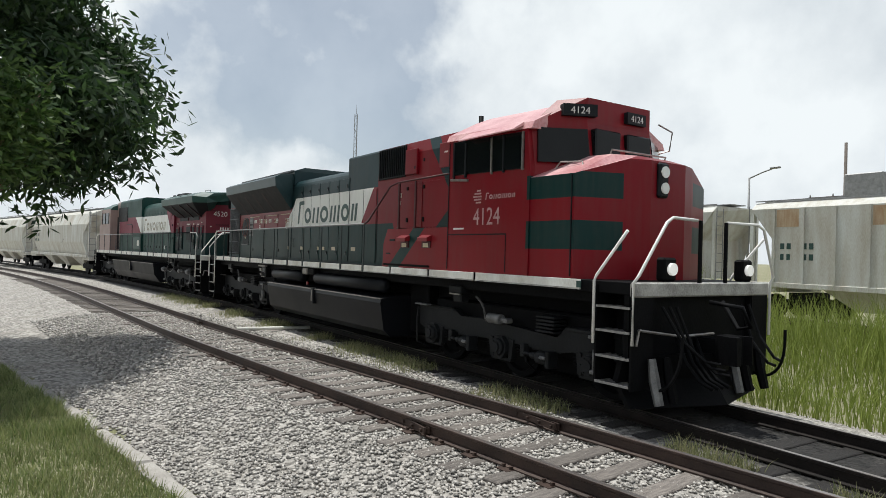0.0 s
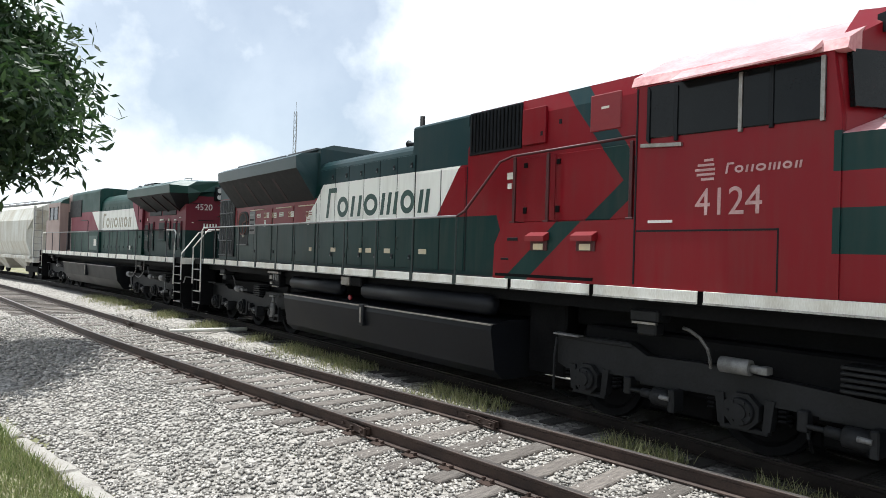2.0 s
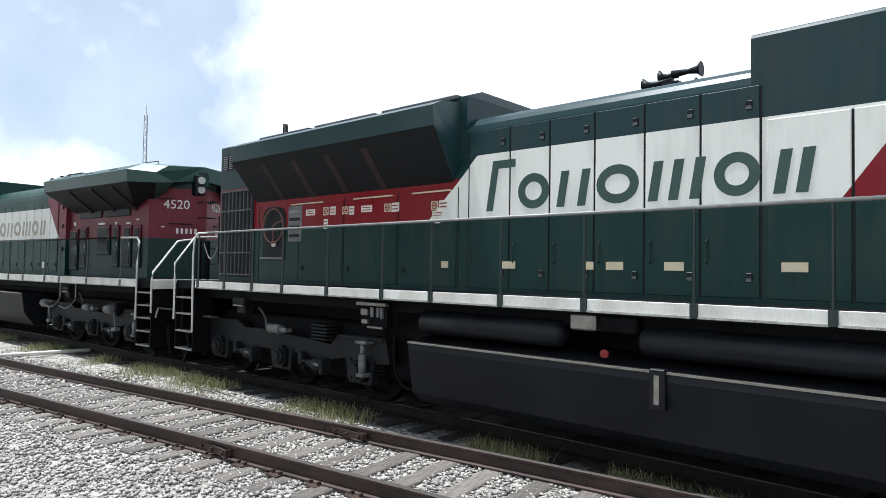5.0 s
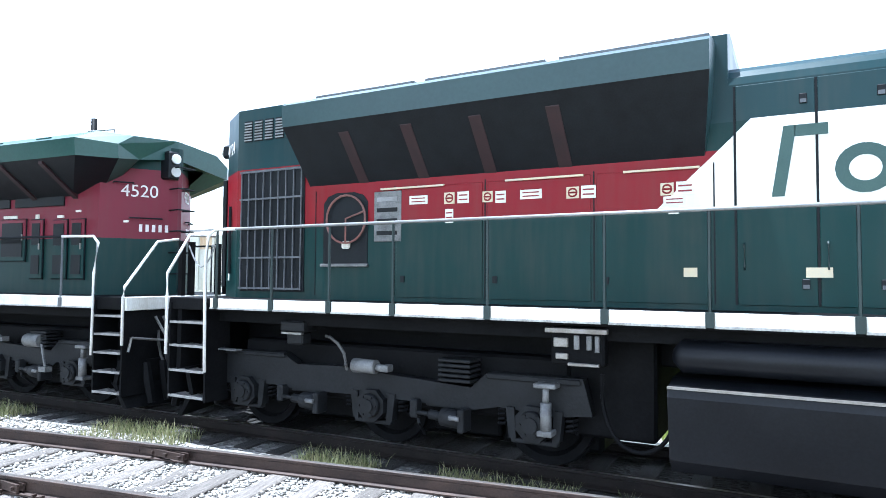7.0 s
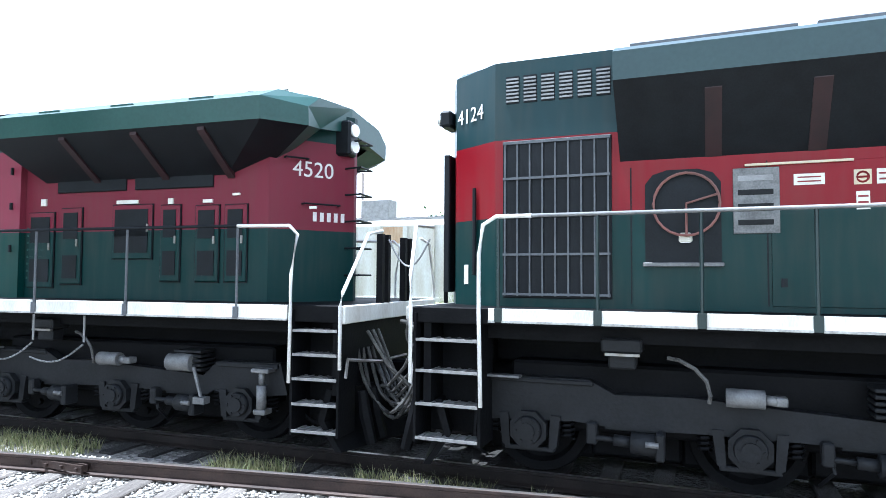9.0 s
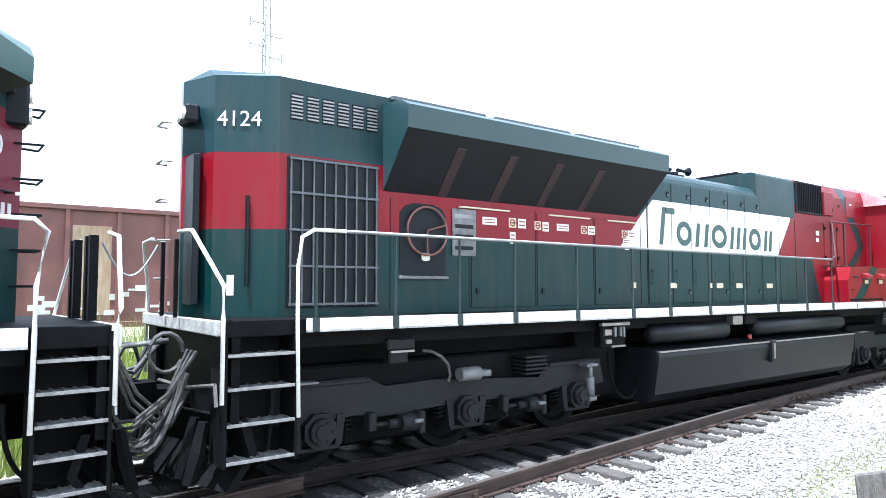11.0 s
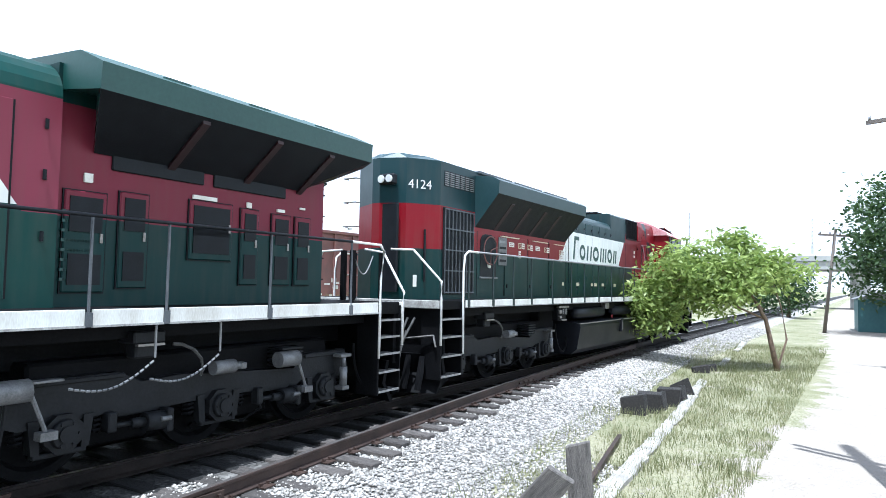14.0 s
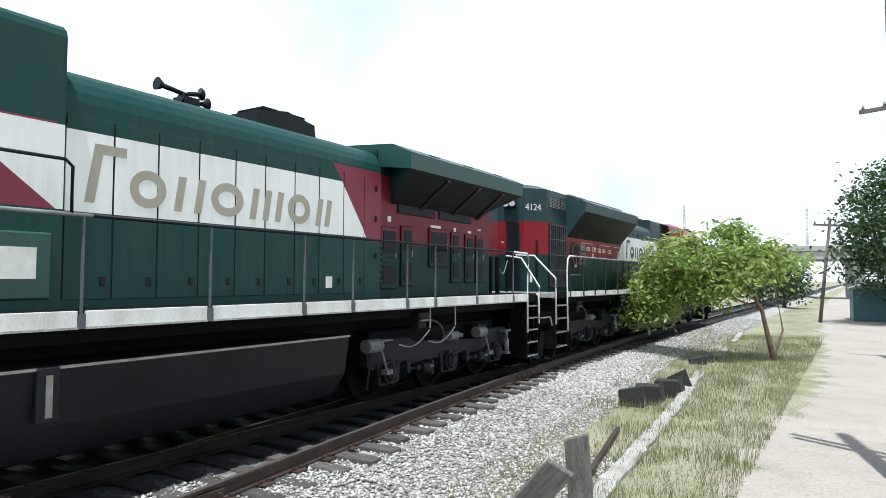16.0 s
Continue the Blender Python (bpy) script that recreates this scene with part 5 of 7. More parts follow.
def faded_locomotive(L):
    """Running backwards: its radiator end is coupled to the leading locomotive, its cab is at the other end."""
    W, H = 1.57, 1.08
    liv = M["faded"]
    bm = B()
    box(bm, -9.8, 9.75, -W + 0.03, W - 0.03, 1.56, 1.75, 0.01)
    box(bm, -9.2, 9.2, -0.7, 0.7, 1.1, 1.56, 0.02)
    box(bm, -9.1, 9.1, -1.3, 1.3, 1.42, 1.58)
    part("frame", bm, M["black"], L)
    st = [-8.3, -6.9, -5.4, -4.0, -2.6, -1.45, -0.36, 1.1, 2.6, 3.6, 4.97, 5.82, 7.3, 8.9]
    for s in (-1, 1):
        sill(L, -9.0, 9.12, st[:-1], s * W, 1.575, 1.75)
    part("end_sill", box(B(), 9.72, 9.8, -W, W, 1.55, 1.75, 0.01), M["white"], L)

    def arch(h, zs, zt, cut, n=6):
        pts = [(-h, 1.75), (-h, zs)]
        for i in range(1, n):
            a = math.pi / 2 * i / n
            pts.append((-h + cut * (1 - math.cos(a)), zs + (zt - zs) * math.sin(a)))
        pts += [(-h + cut, zt)]
        return pts + [(-y, z) for y, z in pts[::-1]]
    part("engine_hood", prism(B(), arch(H, 3.86, 4.28, 0.55), -0.35, 4.9, "x"), liv, L)
    part("auxiliary_hood", prism(B(), arch(H + 0.1, 4.45, 4.62, 0.3, 4), -5.6, -0.35, "x"), liv, L)
    # screens and lockers under the roof
    for x0, x1, z0, z1 in ((5.5, 6.7, 3.22, 3.62), (6.85, 8.1, 3.22, 3.62)):
        part("radiator_screen", box(B(), x0, x1, -H + 0.07, -H + 0.12, z0, z1, 0.01), M["dark"], L)
    for x0, x1, z0, z1 in ((5.0, 5.45, 1.9, 2.95), (5.6, 5.95, 1.95, 3.0), (6.5, 7.15, 2.3, 3.02), (7.3, 7.6, 2.0, 3.0), (7.85, 8.2, 2.0, 2.98), (8.3, 8.62, 2.0, 2.98)):
        part("door_gap", box(B(), x0 - 0.012, x1 + 0.012, -H + 0.08, -H + 0.12, z0 - 0.012, z1 + 0.012), M["dark"], L)
        p_ = part("locker", box(B(), x0, x1, -H + 0.06, -H + 0.12, z0, z1, 0.012), liv, L)
        part("grille", box(B(), x0 + 0.05, x1 - 0.05, -H + 0.05, -H + 0.07, z1 - 0.42, z1 - 0.06), M["dark"], p_)
        part("grille", box(B(), x0 + 0.05, x1 - 0.05, -H + 0.05, -H + 0.07, z0 + 0.08, z0 + 0.4), M["dark"], p_)
        part("handle", box(B(), x1 - 0.07, x1 - 0.04, -H + 0.045, -H + 0.06, (z0 + z1) / 2, (z0 + z1) / 2 + 0.1), M["steel"], p_)
    for x, z, w, h in ((5.2, 3.05, 0.14, 0.16), (6.55, 3.04, 0.55, 0.08), (7.95, 3.02, 0.22, 0.07), (8.4, 3.1, 0.16, 0.05), (7.4, 3.02, 0.12, 0.12), (9.02, 2.9, 0.14, 0.05)):
        part("warning_label", box(B(), x, x + w * 0.65, -H + 0.075, -H + 0.1, z, z + h * 0.6), M["label"], L)
    for k in range(8):
        part("louvre_slat", box(B(), 4.98, 5.3, -H + 0.06, -H + 0.11, 2.02 + k * 0.1, 2.05 + k * 0.1), M["old_green"], L)
    # engine doors
    edges = [-0.3, 0.22, 0.75, 1.3, 1.85, 2.35, 2.9, 3.4, 3.95, 4.45]
    for a, b in zip(edges, edges[1:]):
        d = part("hood_door", box(B(), a + 0.012, b - 0.012, -H - 0.014, -H + 0.01, 1.84, 3.72, 0.004), liv, L)
        part("latch", box(B(), b - 0.13, b - 0.07, -H - 0.03, -H - 0.012, 1.98, 2.08, 0.006), M["dark"], d)
    for x in edges:
        part("door_gap", box(B(), x - 0.01, x + 0.01, -H - 0.005, -H + 0.005, 1.84, 3.72), M["dark"], L)
    for z in (3.5, 3.0, 2.4):
        part("hinge", tube(B(), [(4.75, -H - 0.02, z), (4.75, -H - 0.02, z + 0.1)], 0.02, 6), M["dark"], L)
    bars("name_block", L, -0.15, 3.75, -H - 0.014, 2.84, 3.46, M["letter_tan"], 0.16)
    part("vent_panel", box(B(), -5.2, -3.2, -H - 0.13, -H - 0.09, 3.4, 4.2, 0.01), M["dark"], L)
    part("locker", box(B(), -1.9, -0.45, -H - 0.13, -H - 0.09, 1.85, 2.5, 0.02), M["old_green"], L)
    part("notice", box(B(), -0.95, -0.6, -H - 0.14, -H - 0.128, 2.05, 2.35), M["label"], L)
    part("data_plate", box(B(), 3.55, 3.68, -H - 0.03, -H - 0.014, 1.93, 2.1), M["label"], L)
    # cab and nose
    part("cab", prism(B(), [(-8.0, 1.75), (-5.6, 1.75), (-5.6, 4.15), (-7.9, 4.15), (-8.0, 3.3)], -W, W, "y"), liv, L)
    part("cab_roof", prism(B(), [(-W, 4.1), (-W + 0.1, 4.25), (-0.9, 4.55), (0.9, 4.55), (W - 0.1, 4.25), (W, 4.1)], -7.95, -5.55, "x"), M["old_green"], L)
    part("nose", prism(B(), [(-8.0, -W + 0.03), (-8.0, W - 0.03), (-8.9, W - 0.1), (-9.35, 0.7), (-9.35, -0.7), (-8.9, -W + 0.1)], 1.75, 3.3, "z"), liv, L)
    for s in (-1, 1):
        w = part("side_window", box(B(), -7.6, -5.95, s * W - 0.012, s * W + 0.012, 3.3, 3.92, 0.01), M["glass"], L)
        for x in (-7.6, -6.8, -5.95):
            part("window_post", box(B(), x - 0.03, x + 0.03, s * W - 0.03, s * W + 0.03, 3.28, 3.95), M["dark"], w)
        part("cab_door", box(B(), -5.6, -5.1, s * (H + 0.05) - 0.06, s * (H + 0.05) + 0.06, 1.8, 3.7, 0.02), M["dark"], L)
    # roof furniture
    stk = part("exhaust_outlet", prism(B(), [(2.8, 4.26), (4.05, 4.26), (4.0, 4.54), (3.4, 4.64), (2.8, 4.54)], -0.4, 0.4, "y"), M["dark"], L)
    part("outlet_opening", box(B(), 3.0, 3.9, -0.3, 0.3, 4.54, 4.66, 0.02), M["black"], stk)
    hn = part("horn", box(B(), 1.76, 2.01, -0.12, 0.12, 4.26, 4.54), M["dark"], L)
    for dx, z, ln in ((-1, 4.68, 0.5), (1, 4.58, 0.3), (1, 4.70, 0.2), (-1, 4.58, 0.14)):
        part("trumpet", tube(B(), [(1.89, -0.02, z - 0.1), (1.89 + dx * ln * 0.8, -0.05, z - 0.07), (1.89 + dx * ln, -0.05, z - 0.06)], [0.03, 0.035, 0.09], 12), M["dark"], hn)
    # tank, chains, handrails, steps
    prof = [(-1.25, 0.35), (-1.5, 0.7), (-1.58, 1.24), (1.58, 1.24), (1.5, 0.7), (1.25, 0.35)]
    tk = part("fuel_tank", prism(B(), prof, -4.6, 3.53, "x"), M["tank"], L, "long black fuel tank")
    part("tank_lip", box(B(), -4.6, 3.53, -1.6, -1.56, 1.225, 1.25), M["steel"], tk)
    part("fuel_gauge", box(B(), -0.75, -0.55, -1.62, -1.5, 0.75, 1.25, 0.01), M["tank"], tk)
    part("gauge_glass", box(B(), -0.68, -0.62, -1.63, -1.61, 0.8, 1.18), M["steel"], tk)
    for x in (5.75, 6.6):
        bm = B()
        tube(bm, [(x, -1.52, 1.56), (x, -1.52, 1.22)], 0.014, 6)
        for k in range(16):
            t0, t1 = k / 16, (k + 0.7) / 16
            a = Vector((x - 0.9 + 0.9 * t0, -1.52, 1.2 - 0.14 * math.sin(t0 * 3.14) - 0.2 * (1 - t0)))
            b = Vector((x - 0.9 + 0.9 * t1, -1.52, 1.2 - 0.14 * math.sin(t1 * 3.14) - 0.2 * (1 - t1)))
            tube(bm, [a, b], 0.013, 5)
        part("hanging_chain", bm, M["galv"], L)
    for x in (4.5, 8.0):
        bm = tube(B(), [(x - 0.25, -1.3, 1.0), (x + 0.1, -1.3, 1.0)], 0.11, 12)
        tube(bm, [(x + 0.12, -1.32, 0.95), (x + 0.25, -1.34, 0.6)], 0.022, 6)
        box(bm, x + 0.18, x + 0.34, -1.4, -1.28, 0.52, 0.6)
        part("brake_cylinder", bm, M["grey"], L)
    for s in (-1, 1):
        yy = s * (W + 0.02)
        stanchions(L, st, s * W, 1.58, 2.66, "grille_bar")
        handrail(L, [(-0.28, yy, 2.66), (8.9, yy, 2.66)], 0.019, "dark")
        handrail(L, [(-8.3, yy, 2.66), (-5.4, yy, 2.66), (-0.9, yy, 2.66), (-0.28, yy, 2.66)], 0.019, "galv")
        handrail(L, [(-1.6, yy, 3.16), (-0.55, yy, 3.16), (-0.48, yy, 3.1), (-0.48, yy, 2.66)], 0.017, "dark")
        handrail(L, [(9.12, yy, 0.88), (9.13, yy, 1.7), (9.13, yy, 2.1), (9.2, yy, 2.55), (9.1, yy, 2.65), (8.9, yy, 2.66)])
        handrail(L, [(9.75, yy, 1.05), (9.75, yy, 1.75), (9.78, yy, 1.9), (9.86, yy - s * 0.5, 2.58), (9.86, yy - s * 0.9, 2.64)])
        ladder(L, 9.14, 9.72, s * W, [1.47, 1.2, 0.93, 0.65, 0.35], True)
        ladder(L, -9.7, -9.1, s * W, [1.43, 1.11, 0.77, 0.42], True)
        handrail(L, [(-9.1, yy, 0.9), (-9.1, yy, 2.5), (-8.9, yy, 2.66), (-8.3, yy, 2.66)])
        for k in (0.3, 0.5):
            part("chain_post", box(B(), 9.72, 9.8, s * k - 0.04, s * k + 0.04, 1.75, 2.62), M["black"], L)
    ch = []
    for k in range(13):
        t = k / 12
        ch.append((9.85 + 0.55 * t, -0.45, 2.55 - 0.34 * math.sin(t * math.pi)))
    part("safety_chain", tube(B(), ch, 0.013, 5), M["galv"], L)
    plow(L, 9.92, 1)
    coupler(L, 10.28, 1)
    plow(L, -9.9, -1)
    coupler(L, -10.2, -1)
    true_up(L, lambda x: x - (0.62 if x < 8.95 else 0.13), lambda x, z: 2.05 + (z - 2.05) * 1.008 if z > 2.75 else z)
    # radiator section with a pointed end, under a broad overhanging roof
    g = H - 0.1
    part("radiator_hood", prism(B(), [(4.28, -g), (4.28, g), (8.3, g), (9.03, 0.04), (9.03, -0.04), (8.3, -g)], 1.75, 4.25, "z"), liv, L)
    for s in (-1, 1):
        bm = B()
        prof = [(1.0 * s, 3.38), (1.66 * s, 3.89), (1.68 * s, 4.16), (1.28 * s, 4.34), (0.0, 4.43), (0.0, 4.1), (1.0 * s, 4.0)]
        n = len(prof)
        va = [bm.verts.new((4.32 + (0.35 if i in (0, 6) else 0), y, z)) for i, (y, z) in enumerate(prof)]
        vb = [bm.verts.new((8.6 - (0.9 if i == 0 else 0.0), y, z)) for i, (y, z) in enumerate(prof)]
        vc = [bm.verts.new((8.97 - (1.0 if i == 0 else 0.1 if i == 6 else 0), y * 0.72, z - (0.04 if i > 1 else 0.0))) for i, (y, z) in enumerate(prof)]
        for r0, r1 in ((va, vb), (vb, vc)):
            for i in range(n):
                f = bm.faces.new((r0[i], r0[(i + 1) % n], r1[(i + 1) % n], r1[i]))
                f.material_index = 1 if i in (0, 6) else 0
        bm.faces.new(va[::-1])
        bm.faces.new(vc)
        bmesh.ops.recalc_face_normals(bm, faces=bm.faces)
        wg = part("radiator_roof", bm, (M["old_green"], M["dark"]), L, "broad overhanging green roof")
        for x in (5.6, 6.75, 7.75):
            # ribs in the same reflection red
            part("rib", prism(B(), [(s * 0.99, 3.33), (s * 1.62, 3.82), (s * 1.62, 3.86), (s * 0.99, 3.4)], x - 0.05, x + 0.05, "x"), M["rib_reflection"], wg, "dull red rib with painted reflection")
        for x in (5.1, 6.3, 7.5):
            part("lifting_eye", box(B(), x, x + 0.34, s * 1.5, s * 1.53, 4.2, 4.25), M["old_green"], wg)
    part("roof_rail", tube(B(), [(7.9, -0.9, 4.32), (7.9, -0.9, 4.47), (8.5, -0.9, 4.45), (8.5, -0.9, 4.28)], 0.014, 6), M["galv"], L)
    turn = math.degrees(math.atan2(g - 0.04, 0.73))
    for s in (-1, 1):
        face = Matrix.Translation((8.665, s * 0.51, 0)) @ pose(0, 0, 0, 0, 0, turn if s < 0 else 180 - turn)
        text_part("number", "4520", 0.29, face @ pose(0, -0.006, 3.38, 90, 0, 0), M["number"], L)
        for i in range(5):
            nb_ = part("small_name_block", box(B(), 0.0 + i * 0.1, 0.05 + i * 0.1, -0.008, 0.0, 2.8, 2.92), M["number"], L)
            nb_.matrix_basis = face
        for x, z, w in ((0.1, 3.02, 0.5), (-0.25, 3.6, 0.3)):
            gi = part("grab_iron", tube(B(), [(x - w / 2, 0, z), (x - w / 2, -0.08, z), (x + w / 2, -0.08, z), (x + w / 2, 0, z)], 0.013, 6), M["dark"], L)
            gi.matrix_basis = face
    lc = part("rear_light_case", box(B(), 8.8, 9.06, -0.26, -0.02, 3.7, 4.18, 0.03), M["dark"], L)
    for z in (3.79, 4.01):
        part("headlight", tube(B(), [(9.05, -0.14, z + 0.04), (9.1, -0.15, z + 0.04)], 0.085, 16), M["lens"], lc)
    for k in range(6):
        z = 2.1 + k * 0.36
        part("grab_iron", tube(B(), [(8.95, -0.14, z), (9.2, -0.2, z), (9.2, 0.16, z), (8.98, 0.1, z)], 0.014, 6), M["dark"], L)
    a, b = (-9.1, -7.2, -5.5), (4.35, 6.25, 8.12)
    truck(L, a)
    truck(L, b)
    return wheelsets(L, a + b)


WHEELS2 = faded_locomotive(faded_loco)


def covered_hopper(m, label, group, half=8.2, name="hopper_wagon", rounded=False):
    """A covered hopper: ribbed sloping body, roof walkway with hatches, chutes, ladders, two trucks."""
    L = thing(name, m, label, "freight wagon", group)
    if rounded:
        prof = [(-1.2, 1.3), (-1.5, 2.2), (-1.5, 3.4), (-1.25, 4.1), (-0.6, 4.4), (0.6, 4.4), (1.25, 4.1), (1.5, 3.4), (1.5, 2.2), (1.2, 1.3)]
    else:
        prof = [(-1.52, 1.35), (-1.52, 4.15), (-1.2, 4.42), (1.2, 4.42), (1.52, 4.15), (1.52, 1.35)]
    body = part("body", prism(B(), prof, -half + 1.4, half - 1.4, "x"), M["hopper"], L)
    for s in (-1, 1):
        bm = B()
        va = [bm.verts.new((s * (half - 1.4), y, z)) for y, z in prof]
        vb = [bm.verts.new((s * (half - (0.5 if z > 3 else 1.7)), y * 0.98, max(z, 2.6))) for y, z in prof]
        n = len(prof)
        for i in range(n):
            bm.faces.new((va[i], va[(i + 1) % n], vb[(i + 1) % n], vb[i]))
        bm.faces.new(vb)
        bmesh.ops.recalc_face_normals(bm, faces=bm.faces)
        part("end_slope", bm, M["hopper"], L)
        bm = B()
        for y in (-1.4, -1.0):
            tube(bm, [(s * (half - 0.35), y, 1.1), (s * (half - 0.35), y, 4.3)], 0.02, 6)
        for k in range(8):
            tube(bm, [(s * (half - 0.35), -1.4, 1.3 + 0.38 * k), (s * (half - 0.35), -1.0, 1.3 + 0.38 * k)], 0.015, 6)
        part("ladder", bm, M["galv"], L)
        bm = box(B(), s * (half - 0.1), s * (half - 1.6), -1.45, 1.45, 1.0, 1.25, 0.02)
        for y in (-1.35, 1.35):
            box(bm, s * (half - 0.4), s * (half - 0.55), y - 0.06, y + 0.06, 1.2, 4.2)
        part("end_frame", bm, M["hopper"], L)
        bm = B()
        for dx in (-0.85, 0.85):
            for y in (-0.75, 0.75):
                tube(bm, [(s * (half - 2.0) + dx, y - 0.06, 0.46), (s * (half - 2.0) + dx, y + 0.06, 0.46)], 0.46, 20)
        box(bm, s * (half - 2.0) - 1.2, s * (half - 2.0) + 1.2, -1.0, -0.88, 0.4, 0.75, 0.05)
        box(bm, s * (half - 2.0) - 1.2, s * (half - 2.0) + 1.2, 0.88, 1.0, 0.4, 0.75, 0.05)
        box(bm, s * (half - 2.0) - 0.2, s * (half - 2.0) + 0.2, -1.0, 1.0, 0.5, 1.0)
        part("truck", bm, M["black"], L)
        part("coupler", box(B(), s * (half - 0.1), s * (half + 0.4), -0.12, 0.12, 0.75, 1.0, 0.03), M["black"], L)
    k = int((2 * half - 3) / 1.12)
    for i in range(k + 1):
        x = -half + 1.5 + i * (2 * half - 3) / k
        if not rounded:
            part("rib", box(B(), x - 0.035, x + 0.035, -1.57, -1.52, 1.35, 4.15), M["hopper"], body)
            if (i * 7) % 3 == 0:
                part("rust_patch", box(B(), x + 0.08, x + 0.95, -1.524, -1.519, 3.45, 4.1), M["rust"], body)
    part("side_sill", box(B(), -half + 0.4, half - 0.4, -1.56, -1.5, 1.18, 1.36, 0.01), M["hopper"], L)
    bm = box(B(), -half + 0.4, half - 0.4, -0.5, 0.5, 4.5, 4.54)
    for i in range(10):
        x = -half + 1 + i * (2 * half - 2) / 9
        box(bm, x - 0.03, x + 0.03, -0.9, 0.9, 4.4, 4.5)
    box(bm, -half + 0.5, half - 0.5, -1.25, -1.2, 4.46, 4.5)
    part("roof_walkway", bm, M["galv"], L)
    for x in (-half * 0.5, 0, half * 0.5):
        bm = B()
        a = [bm.verts.new(p) for p in ((x - 1.5, -1.3, 1.36), (x + 1.5, -1.3, 1.36), (x + 1.5, 1.3, 1.36), (x - 1.5, 1.3, 1.36))]
        b = [bm.verts.new(p) for p in ((x - 0.4, -0.6, 0.45), (x + 0.4, -0.6, 0.45), (x + 0.4, 0.6, 0.45), (x - 0.4, 0.6, 0.45))]
        for i in range(4):
            bm.faces.new((a[i], a[(i + 1) % 4], b[(i + 1) % 4], b[i]))
        bm.faces.new(b[::-1])
        bmesh.ops.recalc_face_normals(bm, faces=bm.faces)
        part("chute", bm, M["hopper"], L)
    for j, (x, w) in enumerate(((-half + 1.75, 0.16), (-half + 2.0, 0.16), (-half + 2.6, 0.16), (-half + 2.85, 0.16), (-half + 1.75, 0.14), (-half + 2.0, 0.14), (-half + 2.6, 0.16), (-half + 2.85, 0.16))):
        z = 2.62 if j < 4 else 2.22
        part("lettering_bar", box(B(), x, x + w, -1.528, -1.521, z, z + 0.22), M["letter"], body)
    return L


trailing = covered_hopper(pose(-55, 3, 0), "pale grey covered hopper wagon coupled in the moving train", "hoppers of the moving train", 8.4, rounded=True)
trailing2 = copy_thing(trailing, pose(-72, 0, 0))

# parked wagons on a farther track
far_track = thing("far_track", pose(0, 0, -0.1), "rusty yard track behind tall grass", "railway track", kind="structure")
for o_ in (-0.75, 0.75):
    rail("rail", lambda u: 24.5, o_, -110, 70, 20, far_track)
YF = 24.5
parked = covered_hopper(pose(-7.9, YF, 0), "rust-streaked white covered hopper wagon parked behind tall grass", "parked hoppers", 8.9)
for k_ in range(1, 4):
    copy_thing(parked, pose(-7.9 - 18.6 * k_, YF, 0))


def gondola(m):
    L = thing("gondola_wagon", m, "red-brown ribbed gondola wagon with faded graffiti", "freight wagon", "parked gondolas")
    h = 8.0
    body = part("side_wall", box(B(), -h, h, -1.55, -1.45, 1.0, 4.62), M["gondola"], L)
    part("side_wall", box(B(), -h, h, 1.45, 1.55, 1.0, 4.62), M["gondola"], L)
    part("end_wall", box(B(), -h, -h + 0.1, -1.45, 1.45, 1.0, 4.62), M["gondola"], L)
    part("end_wall", box(B(), h - 0.1, h, -1.45, 1.45, 1.0, 4.62), M["gondola"], L)
    part("wagon_floor", box(B(), -h + 0.1, h - 0.1, -1.45, 1.45, 1.0, 1.15), M["gondola"], L)
    for i in range(12):
        x = -h + 0.06 + i * (2 * h - 0.12) / 11
        part("rib", box(B(), x - 0.06, x + 0.06, -1.64, -1.55, 1.0, 4.57), M["gondola"], body)
    part("top_rail", box(B(), -h, h, -1.66, -1.5, 4.57, 4.72, 0.01), M["gondola"], L)
    part("side_sill", box(B(), -h, h, -1.64, -1.5, 0.9, 1.08, 0.01), M["gondola"], L)
    part("painted_panel", box(B(), -h + 1.65, -h + 2.75, -1.558, -1.552, 1.3, 4.1), M["rust"], body)
    rg = random.Random(4)
    for i in range(26):
        x, z = -h + 0.4 + rg.random() * 7.5, 1.2 + rg.random() * 0.9
        part("graffiti_stroke", box(B(), x, x + 0.12 + rg.random() * 0.35, -1.562, -1.553, z, z + 0.06 + rg.random() * 0.16), M["label"], body)
    for i in range(6):
        part("lettering_bar", box(B(), -h + 2.0, -h + 2.3, -1.566, -1.559, 1.8 + i * 0.26, 2.0 + i * 0.26), M["label"], body)
    for s in (-1, 1):
        bm = B()
        for dx in (-0.85, 0.85):
            for y in (-0.75, 0.75):
                tube(bm, [(s * 6.2 + dx, y - 0.06, 0.46), (s * 6.2 + dx, y + 0.06, 0.46)], 0.46, 18)
        box(bm, s * 6.2 - 1.2, s * 6.2 + 1.2, -1.0, -0.88, 0.4, 0.75, 0.05)
        box(bm, s * 6.2 - 0.25, s * 6.2 + 0.25, -1.0, 1.0, 0.5, 1.0)
        part("truck", bm, M["black"], L)
    return L


gon = gondola(pose(9.0, YF, 0))
copy_thing(gon, pose(26.0, YF, 0))
copy_thing(gon, pose(43.0, YF, 0))


